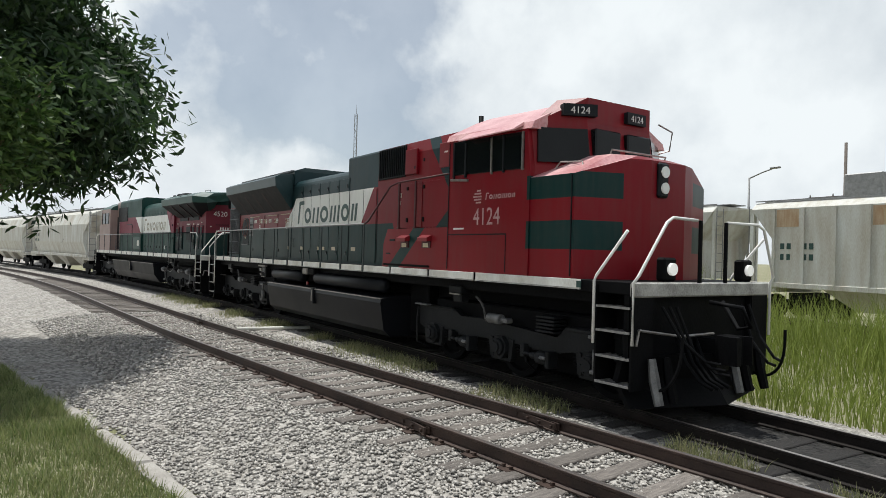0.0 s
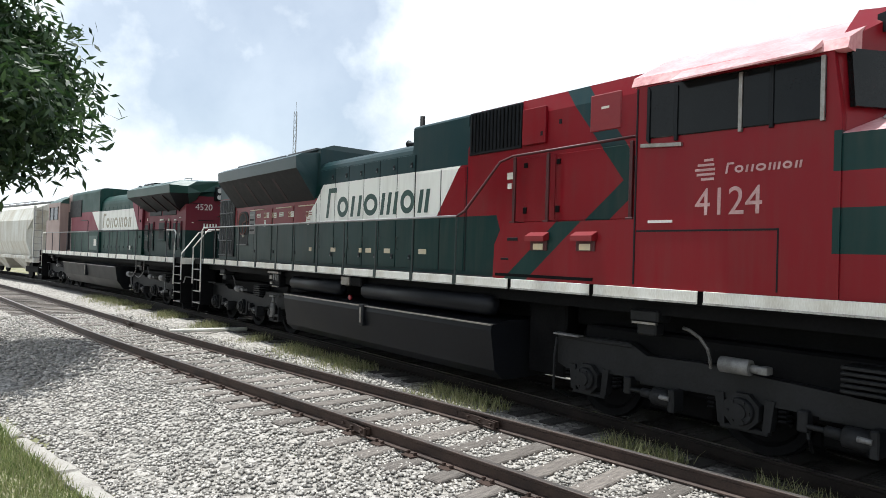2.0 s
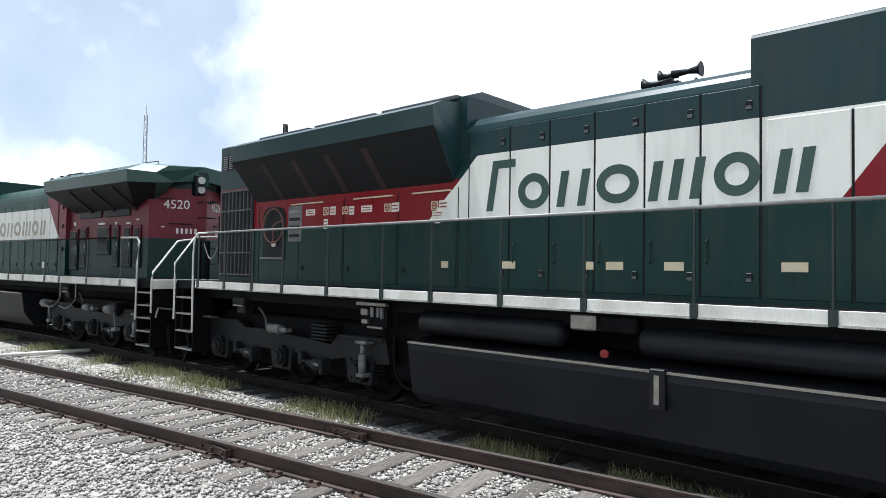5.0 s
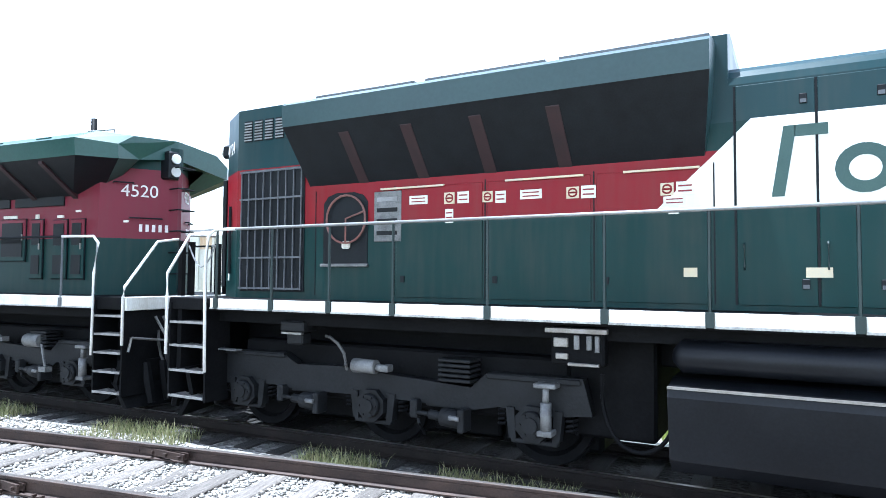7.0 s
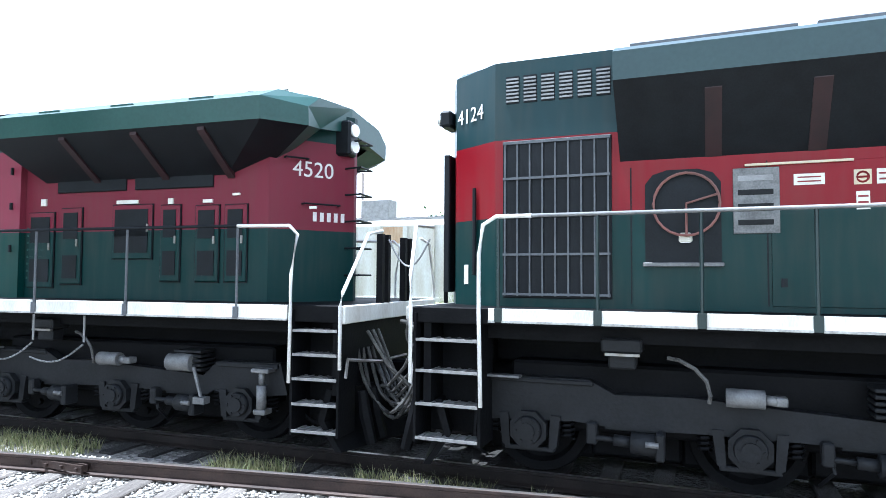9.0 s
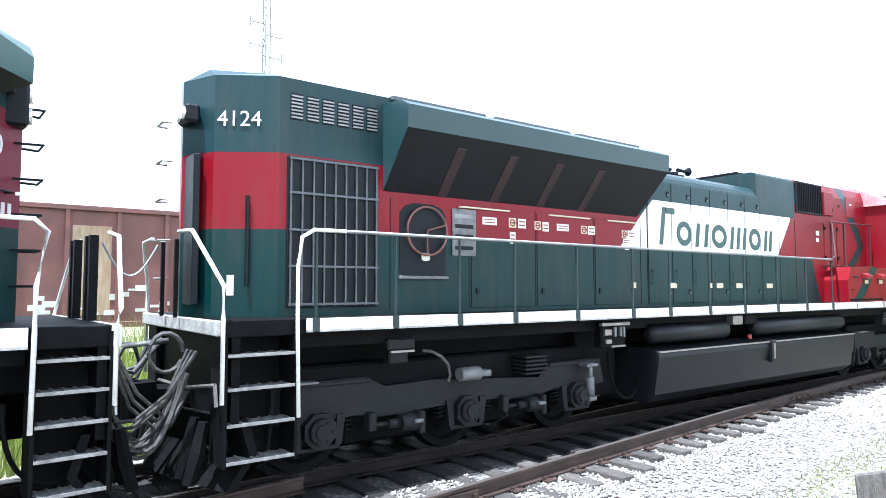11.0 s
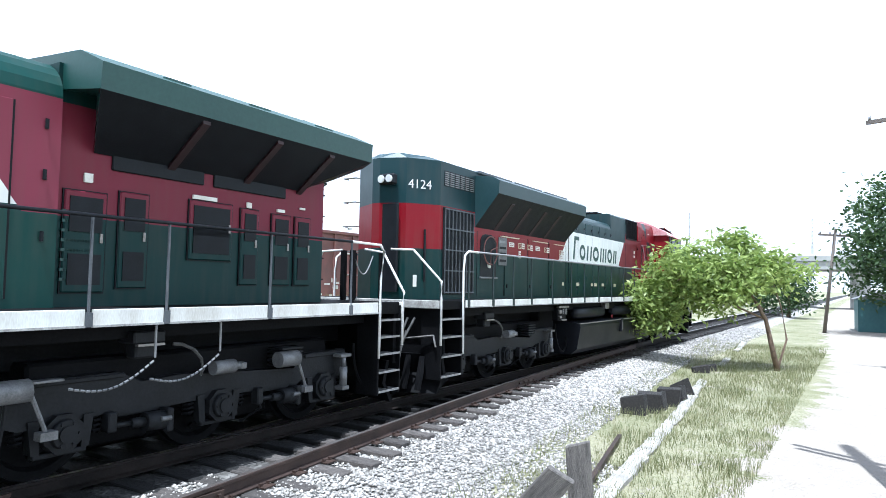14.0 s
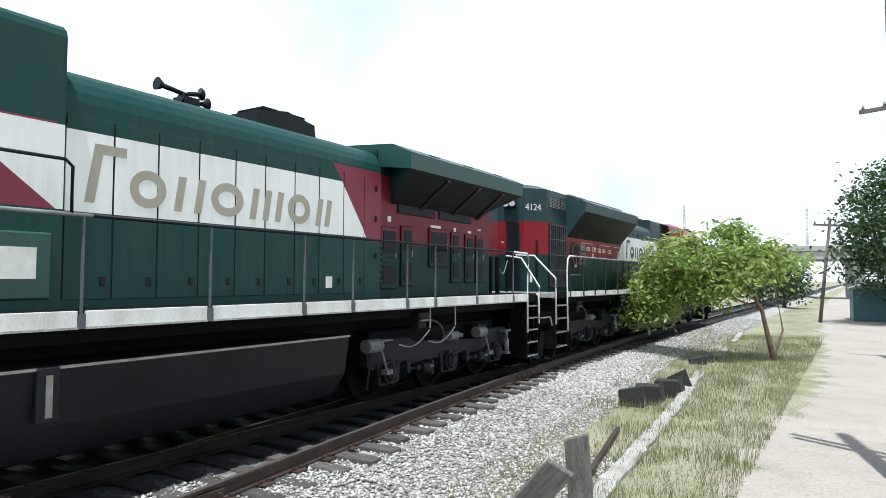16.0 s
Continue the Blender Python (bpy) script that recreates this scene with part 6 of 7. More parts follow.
# ---- masts, poles, road bridge ----
def utility_pole(x, y, h, arms, label, lean=0.0, r=0.15):
    L = thing("utility_pole", pose(x, y, -0.4, 0, lean, 0), label, "utility pole")
    part("pole", tube(B(), [(0, 0, 0), (0, 0, h + 0.4)], [r, r * 0.75], 10), M["pole"], L)
    for z, w, ang in arms:
        a = part("crossarm", box(B(), -w, w, -0.05, 0.05, z + 0.34, z + 0.46), M["pole"], L)
        a.matrix_basis = pose(0, 0, 0, 0, 0, ang)
        for k in range(4):
            xx = -w + 0.1 + k * (2 * w - 0.2) / 3
            part("insulator", tube(B(), [(xx, 0, z + 0.46), (xx, 0, z + 0.62)], [0.05, 0.03], 8), M["galv"], a)
    return L


def radio_mast(x, y, h, w, label):
    L = thing("radio_mast", pose(x, y, -0.4), label, "mast")
    for k in range(3):
        a = k * 2.094
        part("leg", tube(B(), [(w * math.cos(a), w * math.sin(a), 0), (w * 0.8 * math.cos(a), w * 0.8 * math.sin(a), h)], w * 0.14, 5), M["galv"], L)
    bm = B()
    n = int(h / (w * 3.2))
    for i in range(n):
        for k in range(3):
            a, b = k * 2.094, (k + 1) * 2.094
            tube(bm, [(w * 0.9 * math.cos(a), w * 0.9 * math.sin(a), h * i / n), (w * 0.9 * math.cos(b), w * 0.9 * math.sin(b), h * (i + 1) / n)], w * 0.07, 4)
    part("lattice", bm, M["galv"], L)
    part("top_rod", tube(B(), [(0, 0, h), (0, 0, h * 1.06)], w * 0.1, 5), M["galv"], L)
    return L


radio_mast(-93.0, 36.6, 23.5, 0.32, "thin grey lattice radio mast far behind the train")
m_ = radio_mast(21.3, 56.0, 33.0, 0.45, "tall grey lattice radio mast with side antennas")
for z_, s_ in ((24.5, -1), (25.6, 1), (26.6, -1), (23.6, 1)):
    bm_ = tube(B(), [(0, 0, z_), (s_ * 1.5, 0, z_)], 0.05, 5)
    tube(bm_, [(s_ * 1.5, 0, z_ - 0.5), (s_ * 1.5, 0, z_ + 0.5)], 0.06, 5)
    part("antenna", bm_, M["galv"], m_)
L_ = thing("steel_pole", pose(-43.9, 27.9, -0.4), "dark steel pole rising behind the wagons", "pole")
part("pole", tube(B(), [(0, 0, 0), (0, 0, 13.6)], [0.24, 0.2], 10), M["black"], L_)
utility_pole(-7.7, 70.0, 14.0, [], "thin pole far behind the wagons")
utility_pole(26.5, 36.8, 10.3, [(9.6, 1.4, 20), (8.4, 1.2, 20)], "wooden utility pole with two crossarms")
utility_pole(21.5, 42.0, 9.0, [(8.6, 1.6, 10), (7.9, 1.6, 10)], "wooden utility pole with two crossarms")
leaning_pole = utility_pole(45.5, 1.9, 5.9, [(5.5, 0.9, 80)], "leaning wooden utility pole beside the dirt road", 0.0, 0.11)
leaning_pole.matrix_basis = pose(45.5, 1.9, -0.45, 6, 0, 0)
utility_pole(9.5, -0.5, 11.0, [(7.4, 1.1, 60), (6.4, 1.1, 60)], "wooden utility pole with two crossarms beside the path")
utility_pole(24.0, -1.15, 8.1, [(7.4, 1.0, 70)], "wooden utility pole with one crossarm beside the dirt road")
utility_pole(-22.0, 39.7, 9.4, [(6.2, 2.2, 0)], "wooden utility pole with a long crossarm behind the wagons", 0.0, 0.11)
radio_mast(165.0, 35.0, 21.0, 0.3, "thin mast far beyond the road bridge")
radio_mast(190.0, 10.3, 21.0, 0.3, "thin mast far beyond the road bridge")


def street_lamp(x, y, h):
    L = thing("street_lamp", pose(x, y, -0.4), "grey street lamp with an outreach arm", "street lamp")
    part("pole", tube(B(), [(0, 0, 0), (0, 0, h)], [0.1, 0.06], 8), M["galv"], L)
    part("arm", tube(B(), [(0, 0, h - 0.05), (0.9, 0, h + 0.25), (1.7, 0, h + 0.45)], 0.045, 6), M["galv"], L)
    part("lamp_head", box(B(), 1.5, 2.15, -0.14, 0.14, h + 0.42, h + 0.54, 0.04), M["galv"], L)


street_lamp(-27.5, 38.5, 8.1)


def road_bridge():
    L = thing("road_bridge", pose(108, 12, 0, 0, 0, 8), "grey concrete road bridge crossing in the distance", "bridge")
    part("deck", box(B(), -5, 5, -70, 60, 5.0, 6.2, 0.1), M["wall"], L)
    part("parapet", box(B(), -5.2, -4.9, -70, 60, 6.2, 7.0, 0.05), M["wall"], L)
    for y in (-60, -36, -12, 12, 36):
        p_ = part("pier", box(B(), -3.5, 3.5, y - 0.8, y + 0.8, -0.5, 4.4, 0.1), M["wall"], L)
        part("pier_cap", box(B(), -4.5, 4.5, y - 1.0, y + 1.0, 4.4, 5.0, 0.08), M["wall"], p_)


road_bridge()
h_ = thing("low_building", pose(70, 22, -0.4, 0, 0, 5), "low pale building under the road bridge", "building")
part("wall", box(B(), -4, 4, -5, 5, 0, 3.4), M["wall"], h_)
part("roof", box(B(), -4.4, 4.4, -5.4, 5.4, 3.4, 3.7, 0.05), M["concrete"], h_)
for y_ in (-3.2, 0, 3.2):
    w_ = part("window", box(B(), -4.05, -3.98, y_ - 0.7, y_ + 0.7, 1.1, 2.3), M["dark"], h_)
    part("sill", box(B(), -4.12, -3.98, y_ - 0.8, y_ + 0.8, 1.0, 1.1), M["concrete"], w_)
sh_ = thing("roadside_shed", pose(49.5, -0.9, -0.4, 0, 0, 4), "dark teal roadside shed under trees", "shed")
part("wall", box(B(), -1.6, 1.6, -1.2, 1.2, 0, 2.0), M["teal"], sh_)
part("roof", prism(B(), [(-1.4, 2.0), (1.4, 2.0), (0, 2.5)], -1.8, 1.8, "x"), M["galv"], sh_)
rb_ = thing("rooftop_tank", pose(-19.8, 38.0, -0.4), "dark box tank on a steel frame behind the wagons", "tank")
part("box", box(B(), -1.0, 1.0, -0.6, 0.6, 6.2, 7.6, 0.05), M["galv"], rb_)
bm_ = B()
for x_ in (-0.9, 0.9):
    for y_ in (-0.5, 0.5):
        tube(bm_, [(x_, y_, 0), (x_, y_, 6.2)], 0.08, 6)
part("frame", bm_, M["galv"], rb_)


# ---- kerb, posts, old ties, planks ----
def kerb():
    L = thing("kerb", pose(0, 0, 0), "broken pale concrete kerb along the gravel", "kerb", kind="structure")
    rg = random.Random(2)
    u = -34.0
    while u < 44:
        ln = 1.1 + rg.random() * 0.8
        if rg.random() < (0.0 if u < 18 else 0.3):
            u += ln
            continue
        s = (kerb_y(u + 0.5) - kerb_y(u - 0.5))
        bm = B()
        box(bm, 0, ln - 0.02, -0.12, 0.12, -0.2, 0.09 - rg.random() * 0.05, 0.03)
        bmesh.ops.subdivide_edges(bm, edges=[e for e in bm.edges if abs(e.verts[0].co.x - e.verts[1].co.x) > 0.5], cuts=5)
        for v in bm.verts:
            v.co += Vector((0, rg.uniform(-0.018, 0.018), rg.uniform(-0.02, 0.01)))
        p_ = part("kerb_stone", bm, M["concrete"], L)
        p_.matrix_basis = pose(u, kerb_y(u), -0.42, rg.uniform(-4, 4), rg.uniform(-1.5, 1.5), math.degrees(math.atan(s)) + rg.uniform(-1.5, 1.5))
        u += ln


kerb()


def board(name, m, w, d, h, label, category, wood="timber"):
    L = thing(name, m, label, category)
    bm = box(B(), -w / 2, w / 2, -d / 2, d / 2, 0, h, 0.012)
    for v in bm.verts:
        if v.co.z > h * 0.9:
            v.co.z -= 0.06 * (v.co.x / w + 0.5)
    part("timber", bm, M[wood], L)
    return L


board("wooden_post", pose(6.97, 2.60, -0.55, 3, 4, 110), 0.27, 0.1, 0.9, "weathered grey wooden post standing in grass", "post")
board("wooden_post", pose(6.5, 3.28, -0.62, -8, -40, 110), 0.3, 0.1, 0.95, "weathered grey wooden post leaning in grass", "post")
rg_ = random.Random(8)
for i_, (u_, y_, z_, a_, h_, l_) in enumerate(((13.0, 3.78, -0.5, 12, 0.46, 6), (13.35, 3.66, -0.5, 24, 0.5, -8), (13.8, 3.6, -0.5, 8, 0.42, 10), (14.35, 3.5, -0.5, 16, 0.48, -6), (15.0, 3.46, -0.5, 5, 0.4, 14), (15.8, 3.44, -0.5, 25, 0.46, 20), (20.6, 4.05, -0.45, 30, 0.25, 6), (21.2, 3.95, -0.45, 30, 0.22, 6))):
    t_ = board("old_tie", pose(u_, y_, z_, l_ * 0.4, l_, a_ + 80), 0.46, 0.3, h_, "dark rotten tie stump piled beside the kerb", "railway tie", "tie_dark")
    tagged(t_, group="pile of old ties")
p_ = thing("white_pipe", pose(-18.2, 4.9, -0.2, 0, 0, 84), "pale pipe lying on the gravel between tracks", "pipe")
part("pipe", tube(B(), [(-1.0, 0, 0.05), (1.0, 0, 0.06)], 0.05, 8), M["label"], p_)
p_ = thing("iron_bar", pose(9.0, 3.05, -0.38, 0, 0, 10), "rusty iron bar lying along the kerb", "bar")
part("bar", box(B(), -1.6, 1.6, -0.03, 0.03, 0, 0.06), M["rail"], p_)


# ---- plants ----
def leaves(rg, centre, n, spread, size, length=2.6, droop=0.4):
    """Points and quads of n narrow leaves about a twig end."""
    co, fc = [], []
    for _ in range(n):
        c = Vector(centre) + Vector((rg.gauss(0, spread), rg.gauss(0, spread), rg.gauss(0, spread * 0.7)))
        d = Vector((rg.gauss(0, 1), rg.gauss(0, 1), rg.gauss(-droop, 0.6))).normalized()
        w = d.cross(Vector((rg.gauss(0, 1), rg.gauss(0, 1), rg.gauss(0, 1)))).normalized() * size * 0.5
        l = d * size * length
        b = len(co)
        co += [c, c + l * 0.45 + w, c + l, c + l * 0.45 - w]
        fc.append((b, b + 1, b + 2, b + 3))
    return co, fc


def tree(name, base, trunk, limbs, clumps, seed, leafmat, label, size, per, spread, r0=0.16, length=2.6, droop=0.4):
    rg = random.Random(seed)
    L = thing(name, pose(*base), label, "tree")
    part("trunk", tube(B(), trunk, [r0 * (1 - 0.5 * i / max(1, len(trunk) - 1)) for i in range(len(trunk))], 9), M["bark"], L)
    bm = B()
    for pts in limbs:
        tube(bm, pts, [r0 * 0.45 * (1 - 0.7 * i / (len(pts) - 1)) for i in range(len(pts))], 6)
    part("limbs", bm, M["bark"], L)
    co, fc = [], []
    for c in clumps:
        a, b = leaves(rg, c, per, spread, size, length, droop)
        k = len(co)
        co += a
        fc += [tuple(i + k for i in f) for f in b]
    cr = soup("crown", [tuple(v) for v in co], fc, leafmat, parent=L)
    return L


def shell_points(rg, centre, radii, n, hollow=0.35, cut=-1.0):
    out = []
    while len(out) < n:
        v = Vector((rg.gauss(0, 1), rg.gauss(0, 1), rg.gauss(0, 1))).normalized()
        r = hollow + (1 - hollow) * rg.random() ** 0.5
        q = 0.82 + 0.3 * noise.noise(v * 2.3 + Vector(centre))
        if v.z < cut:
            continue
        out.append((centre[0] + v.x * radii[0] * r * q, centre[1] + v.y * radii[1] * r * q, centre[2] + v.z * radii[2] * r * q))
    return out


rg_ = random.Random(11)
# second crown mass sits above view, added to carry the shadow over the gravel
big = shell_points(rg_, (0, 0, 7.3), (4.6, 4.4, 5.0), 470) + shell_points(rg_, (2.9, 0.4, 11.0), (3.3, 1.9, 1.3), 150, 0.1) + shell_points(rg_, (2.2, 2.4, 5.2), (2.3, 2.2, 1.8), 110) + shell_points(rg_, (0.5, 3.0, 6.2), (2.0, 1.9, 1.6), 90)
tree("mango_tree", (-18.2, -2.9, -0.5), [(0, 0, 0), (0.1, 0.1, 1.5), (0, 0.2, 3.2), (0.3, 0.1, 5.0), (0.2, 0, 8.0)],
     [[(0, 0.1, 2.4), (1.0, 1.2, 3.6), (2.2, 2.6, 4.6)], [(0, 0.1, 2.8), (0.3, 1.6, 4.6), (0.5, 3.0, 6.3)], [(0, 0, 3.4), (-1.6, -0.8, 5.6), (-2.8, -1.4, 7.5)], [(0.2, 0, 4.4), (1.5, -1.2, 6.4), (2.6, -2.0, 8.4)]],
     big, 5, M["leaf_dark"], "large dense mango tree with drooping dark leaves", 0.085, 64, 0.36, 0.34, 3.6, 0.7)
near = shell_points(rg_, (0.25, 0.95, 4.5), (1.25, 1.05, 1.45), 120)
tree("young_tree", (-13.3, -2.35, -0.5), [(0, 0, 0), (0.05, 0.15, 2.0), (0, 0.4, 4.0)], [[(0, 0.3, 2.6), (0.3, 1.1, 4.0), (0.4, 1.9, 5.3)], [(0, 0.3, 2.8), (-0.5, 1.0, 4.4), (-0.8, 1.6, 5.8)]],
     near, 6, M["leaf_mid"], "young green leafy tree at the grass edge", 0.06, 40, 0.24, 0.07, 3.0, 0.3)
lean = shell_points(rg_, (-0.6, 2.1, 2.85), (1.6, 2.4, 1.3), 175, 0.2) + shell_points(rg_, (-0.6, 3.9, 1.95), (1.5, 1.5, 1.05), 105, 0.2) + shell_points(rg_, (0.2, 0.2, 3.2), (1.0, 1.2, 0.8), 46, 0.2) + shell_points(rg_, (0, 1.3, 4.0), (0.6, 0.8, 0.45), 16, 0.2)
tree("leaning_tree", (22.6, 2.2, -0.45), [(0, 0, 0), (-0.1, 0.15, 0.8), (-0.15, 0.3, 1.6), (-0.3, 0.6, 2.2)],
     [[(-0.15, 0.3, 1.6), (-0.3, 1.4, 2.1), (-0.6, 2.8, 2.3), (-0.7, 3.9, 2.2)], [(0, 0, 0.1), (0.1, -0.25, 1.0), (0.1, -0.1, 2.0), (0.2, 0.2, 3.0)], [(-0.2, 0.4, 1.9), (-0.2, 1.0, 2.8), (0, 1.3, 3.8)]],
     lean, 7, M["leaf"], "small leaning tree with bright feathery leaves beside the gravel", 0.085, 34, 0.22, 0.09, 2.8, 0.35)
for i_, (x_, y_, z_, r_, n_) in enumerate(((45.5, -2.2, 5.6, 3.9, 240), (56, -4.0, 4.5, 4.5, 110), (41.0, -7.5, 4.0, 3.5, 90), (66, 5.5, 2.6, 2.6, 70), (74, 8.5, 2.8, 2.8, 70))):
    c_ = shell_points(rg_, (0, 0, z_), (r_, r_, z_ * 0.85), n_)
    tree("roadside_tree", (x_, y_, -0.5), [(0, 0, 0), (0.1, 0, z_ * 0.5), (0, 0.1, z_)], [[(0, 0, z_ * 0.4), (r_ * 0.4, 0.3, z_ * 0.9)], [(0, 0, z_ * 0.5), (-r_ * 0.4, -0.3, z_)]],
         c_, 20 + i_, M["leaf_far"], "dark leafy roadside tree", 0.16, 34, 0.55, 0.2, 2.2)
for i_, (x_, y_, z_, r_, n_) in enumerate(((-62, 34, 6.0, 3.2, 70), (-75, 38, 5.5, 3.5, 70), (-20, 52, 5.0, 4.0, 70), (-0.5, 42, 2.2, 2.0, 50), (15, 60, 5.0, 4.0, 60), (34, 44, 4.6, 2.6, 60), (-100, 40, 5, 5, 60))):
    c_ = shell_points(rg_, (0, 0, z_), (r_, r_, z_ * 0.7), n_)
    tree("distant_tree", (x_, y_, -0.5), [(0, 0, 0), (0.1, 0, z_ * 0.5), (0, 0.1, z_)], [[(0, 0, z_ * 0.4), (r_ * 0.4, 0.3, z_ * 0.9)]],
         c_, 40 + i_, M["leaf_far"], "leafy tree far behind the wagons", 0.2, 26, 0.6, 0.2, 2.2)


def blades(name, n, pick, h, w, seed, material, label, lean_=0.35):
    """Grass: narrow bent blades standing where pick() allows."""
    rg = random.Random(seed)
    co, fc = [], []
    while len(fc) < n * 2:
        q = pick(rg)
        if not q:
            continue
        x, y, k = q
        z = ground_z(x, y) - 0.02
        hh = h * k * rg.uniform(0.5, 1.2)
        a = rg.uniform(0, 6.283)
        dx, dy = math.cos(a), math.sin(a)
        l = hh * rg.uniform(0.1, lean_ * 2)
        b = rg.uniform(0, 6.283)
        ww = w * rg.uniform(0.6, 1.2)
        px, py = math.cos(b) * ww, math.sin(b) * ww
        i = len(co)
        co += [(x - px, y - py, z), (x + px, y + py, z), (x + dx * l * 0.4 + px * 0.7, y + dy * l * 0.4 + py * 0.7, z + hh * 0.6), (x + dx * l * 0.4 - px * 0.7, y + dy * l * 0.4 - py * 0.7, z + hh * 0.6), (x + dx * l, y + dy * l, z + hh)]
        fc += [(i, i + 1, i + 2, i + 3), (i + 3, i + 2, i + 4)]
    return soup(name, co, fc, material, "stuff", label, "grass")


def near_grass(rg):
    u = rg.uniform(-18, 32)
    if u < 3:
        y = kerb_y(u) - 0.05 - rg.random() ** 1.4 * 5
        if noise.noise((u * 0.9, y * 0.9, 3)) < -0.15:
            return None
        return u, y, 1.0
    y = rg.uniform(1.2, kerb_y(u) + 1.5)
    if y > kerb_y(u) + 0.2 and rg.random() < 0.45:
        return None
    if (noise.noise((u * 0.8, y * 1.2, 5)) < -0.1 and rg.random() < 0.6) or (u < 8 and y < 1.5):
        return None
    return u, y, 0.9 + 1.3 * max(0, noise.noise((u, y, 7)))


blades("short_grass", 60000, near_grass, 0.15, 0.005, 3, M["grass"], "short dry grass beside the gravel")


def verge(rg):
    u = rg.uniform(-15, -6)
    y = kerb_y(u) - 0.1 - 2.6 * rg.random() ** 1.3
    return u, y, 0.7 + 0.9 * max(0, noise.noise((u * 1.3, y * 1.3, 4)) + 0.3)


blades("lawn", 26000, verge, 0.17, 0.006, 6, M["lawn"], "green grass at the edge of the gravel")


def between(rg):
    u = rg.uniform(-32, -1.5)
    y = main_y(u) - 1.12 - abs(rg.gauss(0, 0.4))
    if y < side_y(u) + 0.95 or noise.noise((u * 0.55, 1.0, 9)) < 0.02:
        return None
    return u, y, 1.0


blades("track_weeds", 9000, between, 0.2, 0.006, 4, M["grass"], "weeds growing between the two tracks")


def behind(rg):
    u, y = rg.uniform(-48, 36), 10.0 + 12.0 * rg.random() ** 1.3
    k = 0.55 + 0.6 * noise.noise((u * 0.12, y * 0.2, 2)) + max(0, (y - 11) / 13)
    return u, y, max(0.3, k)


blades("tall_grass", 60000, behind, 1.4, 0.013, 5, M["tall"], "tall green grass behind the train", 0.25)


# ---- ties and ballast ----
def tie_mesh(ln, wood="tie"):
    bm = box(B(), -0.115, 0.115, -ln / 2, ln / 2, -0.17, 0.0, 0.012)
    me = bpy.data.meshes.new("tie")
    bm.to_mesh(me)
    bm.free()
    me.materials.append(M[wood])
    return me


TIES = [tie_mesh(2.6), tie_mesh(2.62), tie_mesh(2.55)]
LONG = [tie_mesh(2.6 + 0.35 * k, "tie_switch") for k in range(1, 6)]
# main track ties, their wood darkened for the train's shade
OILY_SHADED = [tie_mesh(2.6, "tie_dark"), tie_mesh(2.54, "tie_dark")]
rg_ = random.Random(9)


def lay(parent, line, u0, u1, step, long_=False):
    u = u0
    while u < u1:
        s = (line(u + 0.2) - line(u - 0.2)) / 0.4
        y, me = line(u), rg_.choice(TIES if parent is side_track else OILY_SHADED)
        if long_:
            extra = sep(u)
            y = (main_y(u) + side_y(u)) / 2
            me = LONG[min(4, max(0, round(extra / 0.35) - 1))]
        ob = new("tie", me)
        ob.parent = parent
        ob.matrix_basis = pose(u, y + rg_.uniform(-0.06, 0.06), -0.172 + rg_.uniform(-0.012, 0.004), 0, 0, math.degrees(math.atan(s)) + rg_.uniform(-2, 2))
        u += step * rg_.uniform(0.94, 1.06)


lay(side_track, side_y, -48, 2.0, 0.56)
lay(main_track, main_y, -30, 2.0, 0.56)
lay(main_track, main_y, 2.0, 25.0, 0.56, True)
lay(main_track, main_y, 25.0, 70.0, 0.58)
PLATE = bpy.data.meshes.new("tie_plate")
bm_ = box(B(), -0.09, 0.09, -0.17, 0.17, 0, 0.012)
for x_ in (-0.06, 0.06):
    for y_ in (-0.085, 0.085):
        box(bm_, x_ - 0.012, x_ + 0.012, y_ - 0.02, y_ + 0.02, 0.012, 0.045)
bm_.to_mesh(PLATE)
bm_.free()
PLATE.materials.append(M["rail"])
u_ = -14.0
while u_ < 24:
    ob_ = new("tie_plate", PLATE)
    ob_.parent = side_track
    ob_.matrix_basis = pose(u_, side_y(u_) - 0.753, -0.176, 0, 0, 5)
    u_ += 0.56


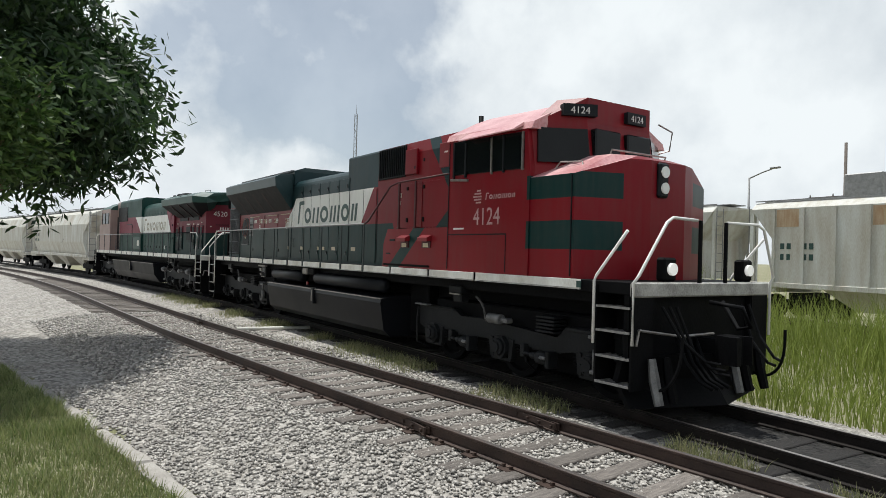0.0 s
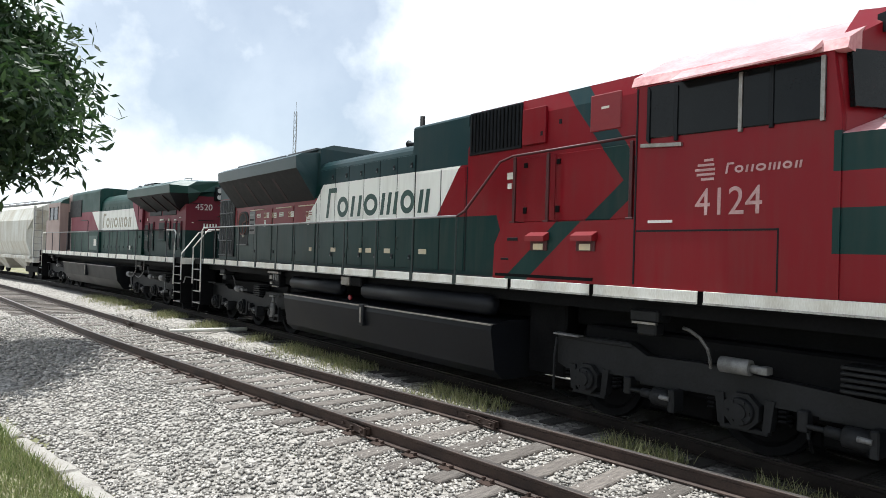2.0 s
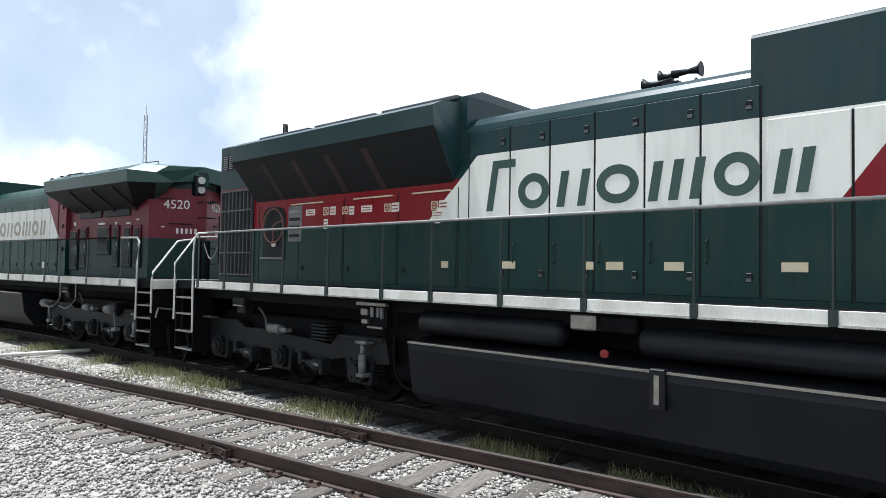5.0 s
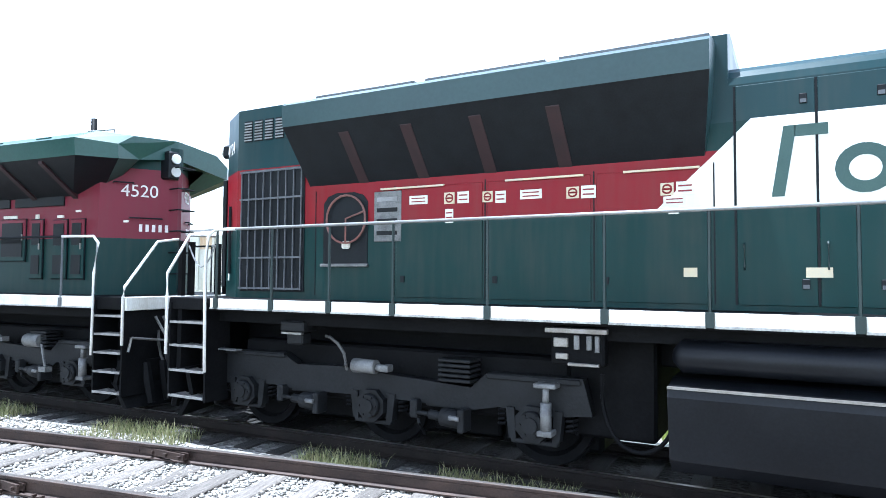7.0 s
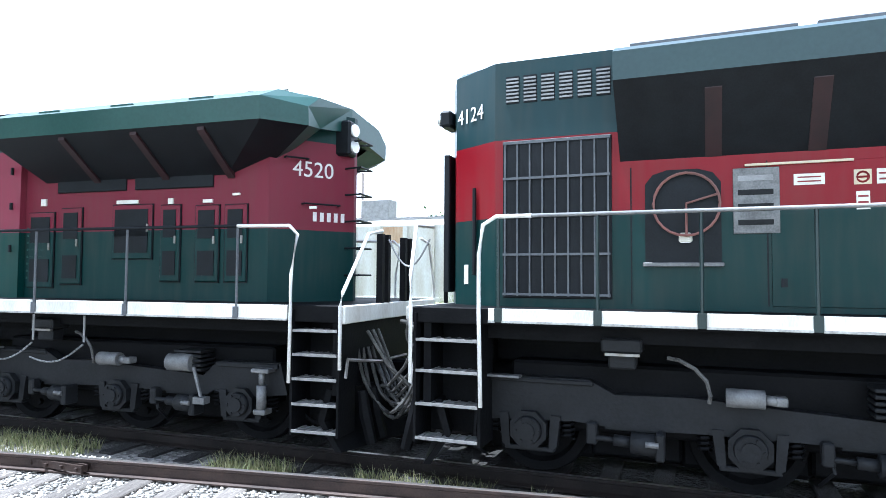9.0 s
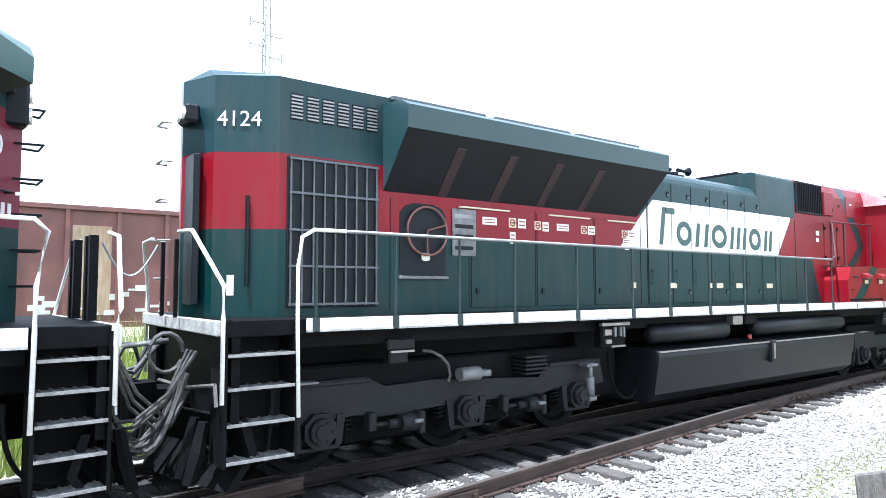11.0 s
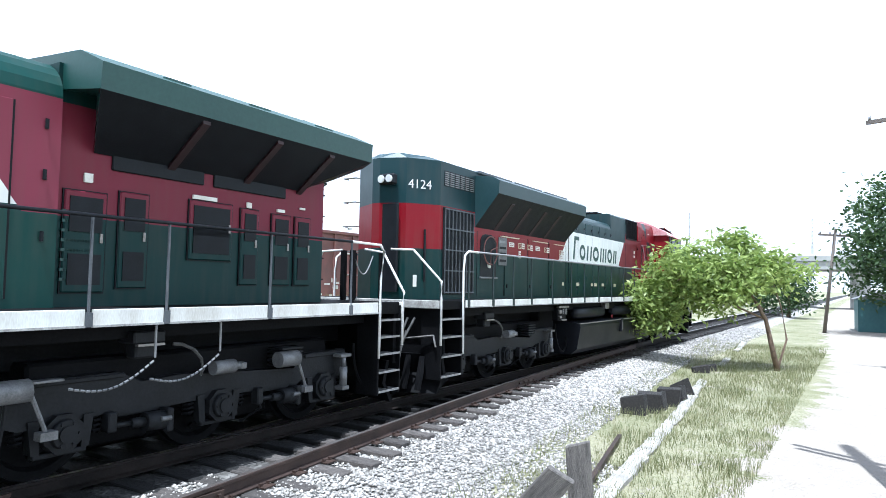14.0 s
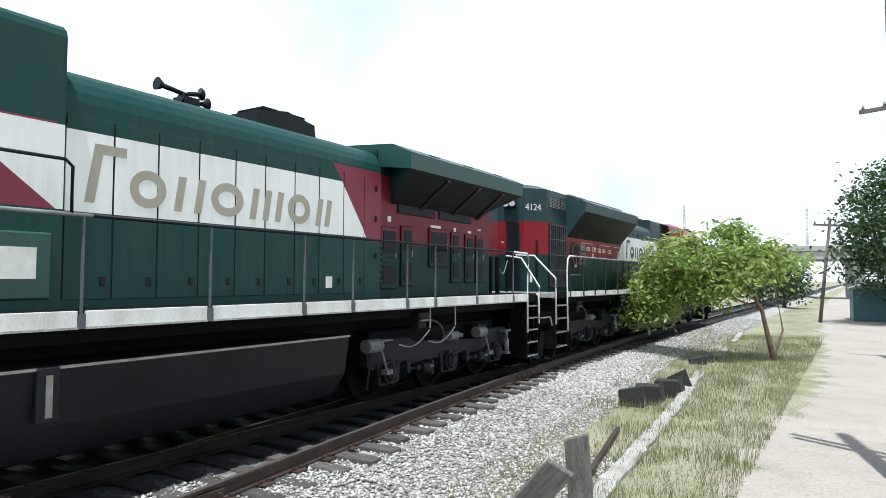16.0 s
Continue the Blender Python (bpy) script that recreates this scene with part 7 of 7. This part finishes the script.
def stones():
    """Loose ballast: small broken stones, each with its own shape."""
    rng = np.random.default_rng(5)

    def field(n, u0, u1, lo, hi):
        u = rng.uniform(u0, u1, n)
        t = rng.uniform(0, 1, n)
        y = np.array([lo(a) + (hi(a) - lo(a)) * b for a, b in zip(u, t)])
        return u, y
    parts = [field(44000, -13, 9, lambda a: kerb_y(a) + 0.1, lambda a: min(main_y(a) - 1.45, side_y(a) + (2.0 if a < 5 else -0.75))),
             field(20000, 9, 24, lambda a: kerb_y(a) + 1.0, lambda a: side_y(a) - 0.75),
             field(12000, -24, -13, lambda a: side_y(a) - 3.0, lambda a: side_y(a) + 2.0),
             field(5000, 24, 45, lambda a: main_y(a) - 3.2, lambda a: main_y(a) - 1.4)]
    u = np.concatenate([p[0] for p in parts])
    y = np.concatenate([p[1] for p in parts])
    z = np.array([ground_z(a, b) for a, b in zip(u, y)])
    n = len(u)
    size = rng.uniform(0.014, 0.036, n) * np.where(np.abs(u) > 13, 1.35, 1.0)
    base = np.array([(1, 0, 0), (0, 1, 0), (-1, 0, 0), (0, -1, 0), (0, 0, 0.8), (0, 0, -0.8)], float)
    v = base[None] * rng.uniform(0.55, 1.35, (n, 6, 1)) + rng.normal(0, 0.14, (n, 6, 3))
    a = rng.uniform(0, 6.283, n)
    c, s = np.cos(a), np.sin(a)
    x2 = v[:, :, 0] * c[:, None] - v[:, :, 1] * s[:, None]
    y2 = v[:, :, 0] * s[:, None] + v[:, :, 1] * c[:, None]
    co = np.stack([x2 * size[:, None] * 1.25 + u[:, None], y2 * size[:, None] + y[:, None], v[:, :, 2] * size[:, None] * 0.8 + (z + size * 0.35)[:, None]], 2).reshape(-1, 3)
    tri = np.array([(0, 1, 4), (1, 2, 4), (2, 3, 4), (3, 0, 4), (1, 0, 5), (2, 1, 5), (3, 2, 5), (0, 3, 5)])
    fc = (tri[None] + (np.arange(n) * 6)[:, None, None]).reshape(-1, 3)
    me = bpy.data.meshes.new("ballast_stones")
    me.vertices.add(len(co))
    me.vertices.foreach_set("co", co.ravel())
    me.loops.add(fc.size)
    me.loops.foreach_set("vertex_index", fc.ravel())
    me.polygons.add(len(fc))
    me.polygons.foreach_set("loop_start", np.arange(0, fc.size, 3))
    me.polygons.foreach_set("loop_total", np.full(len(fc), 3))
    me.update(calc_edges=True)
    me.materials.append(M["stone"])
    tagged(new("ballast_stones", me), "loose grey crushed stone ballast", "ballast", "", "stuff")


stones()


# ---- what moves ----
def motions():
    ts = [t for t, _ in TRAVEL]
    ds = [d for _, d in TRAVEL]
    steps = [i * 0.25 for i in range(65)]
    go = {t: float(np.interp(t, ts, ds)) for t in steps}
    for ob, x0 in ((red_loco, LOCO[0]), (faded_loco, LOCO[1]), (trailing, LOCO[1] - 10.9 - 8.9), (trailing2, LOCO[1] - 10.9 - 8.9 - 17.7)):
        rows = []
        for t in [i * 0.5 for i in range(33)]:
            u = x0 + go[t]
            rows.append((t, pose(u, main_y(u), 0, 0, 0, math.degrees(math.atan(main_slope(u))))))
        walk(ob, rows)
    for w, x in WHEELS + WHEELS2:
        walk(w, [(t, pose(x, 0, 0.53, 0, math.degrees(go[t] / 0.53), 0)) for t in steps])


motions()
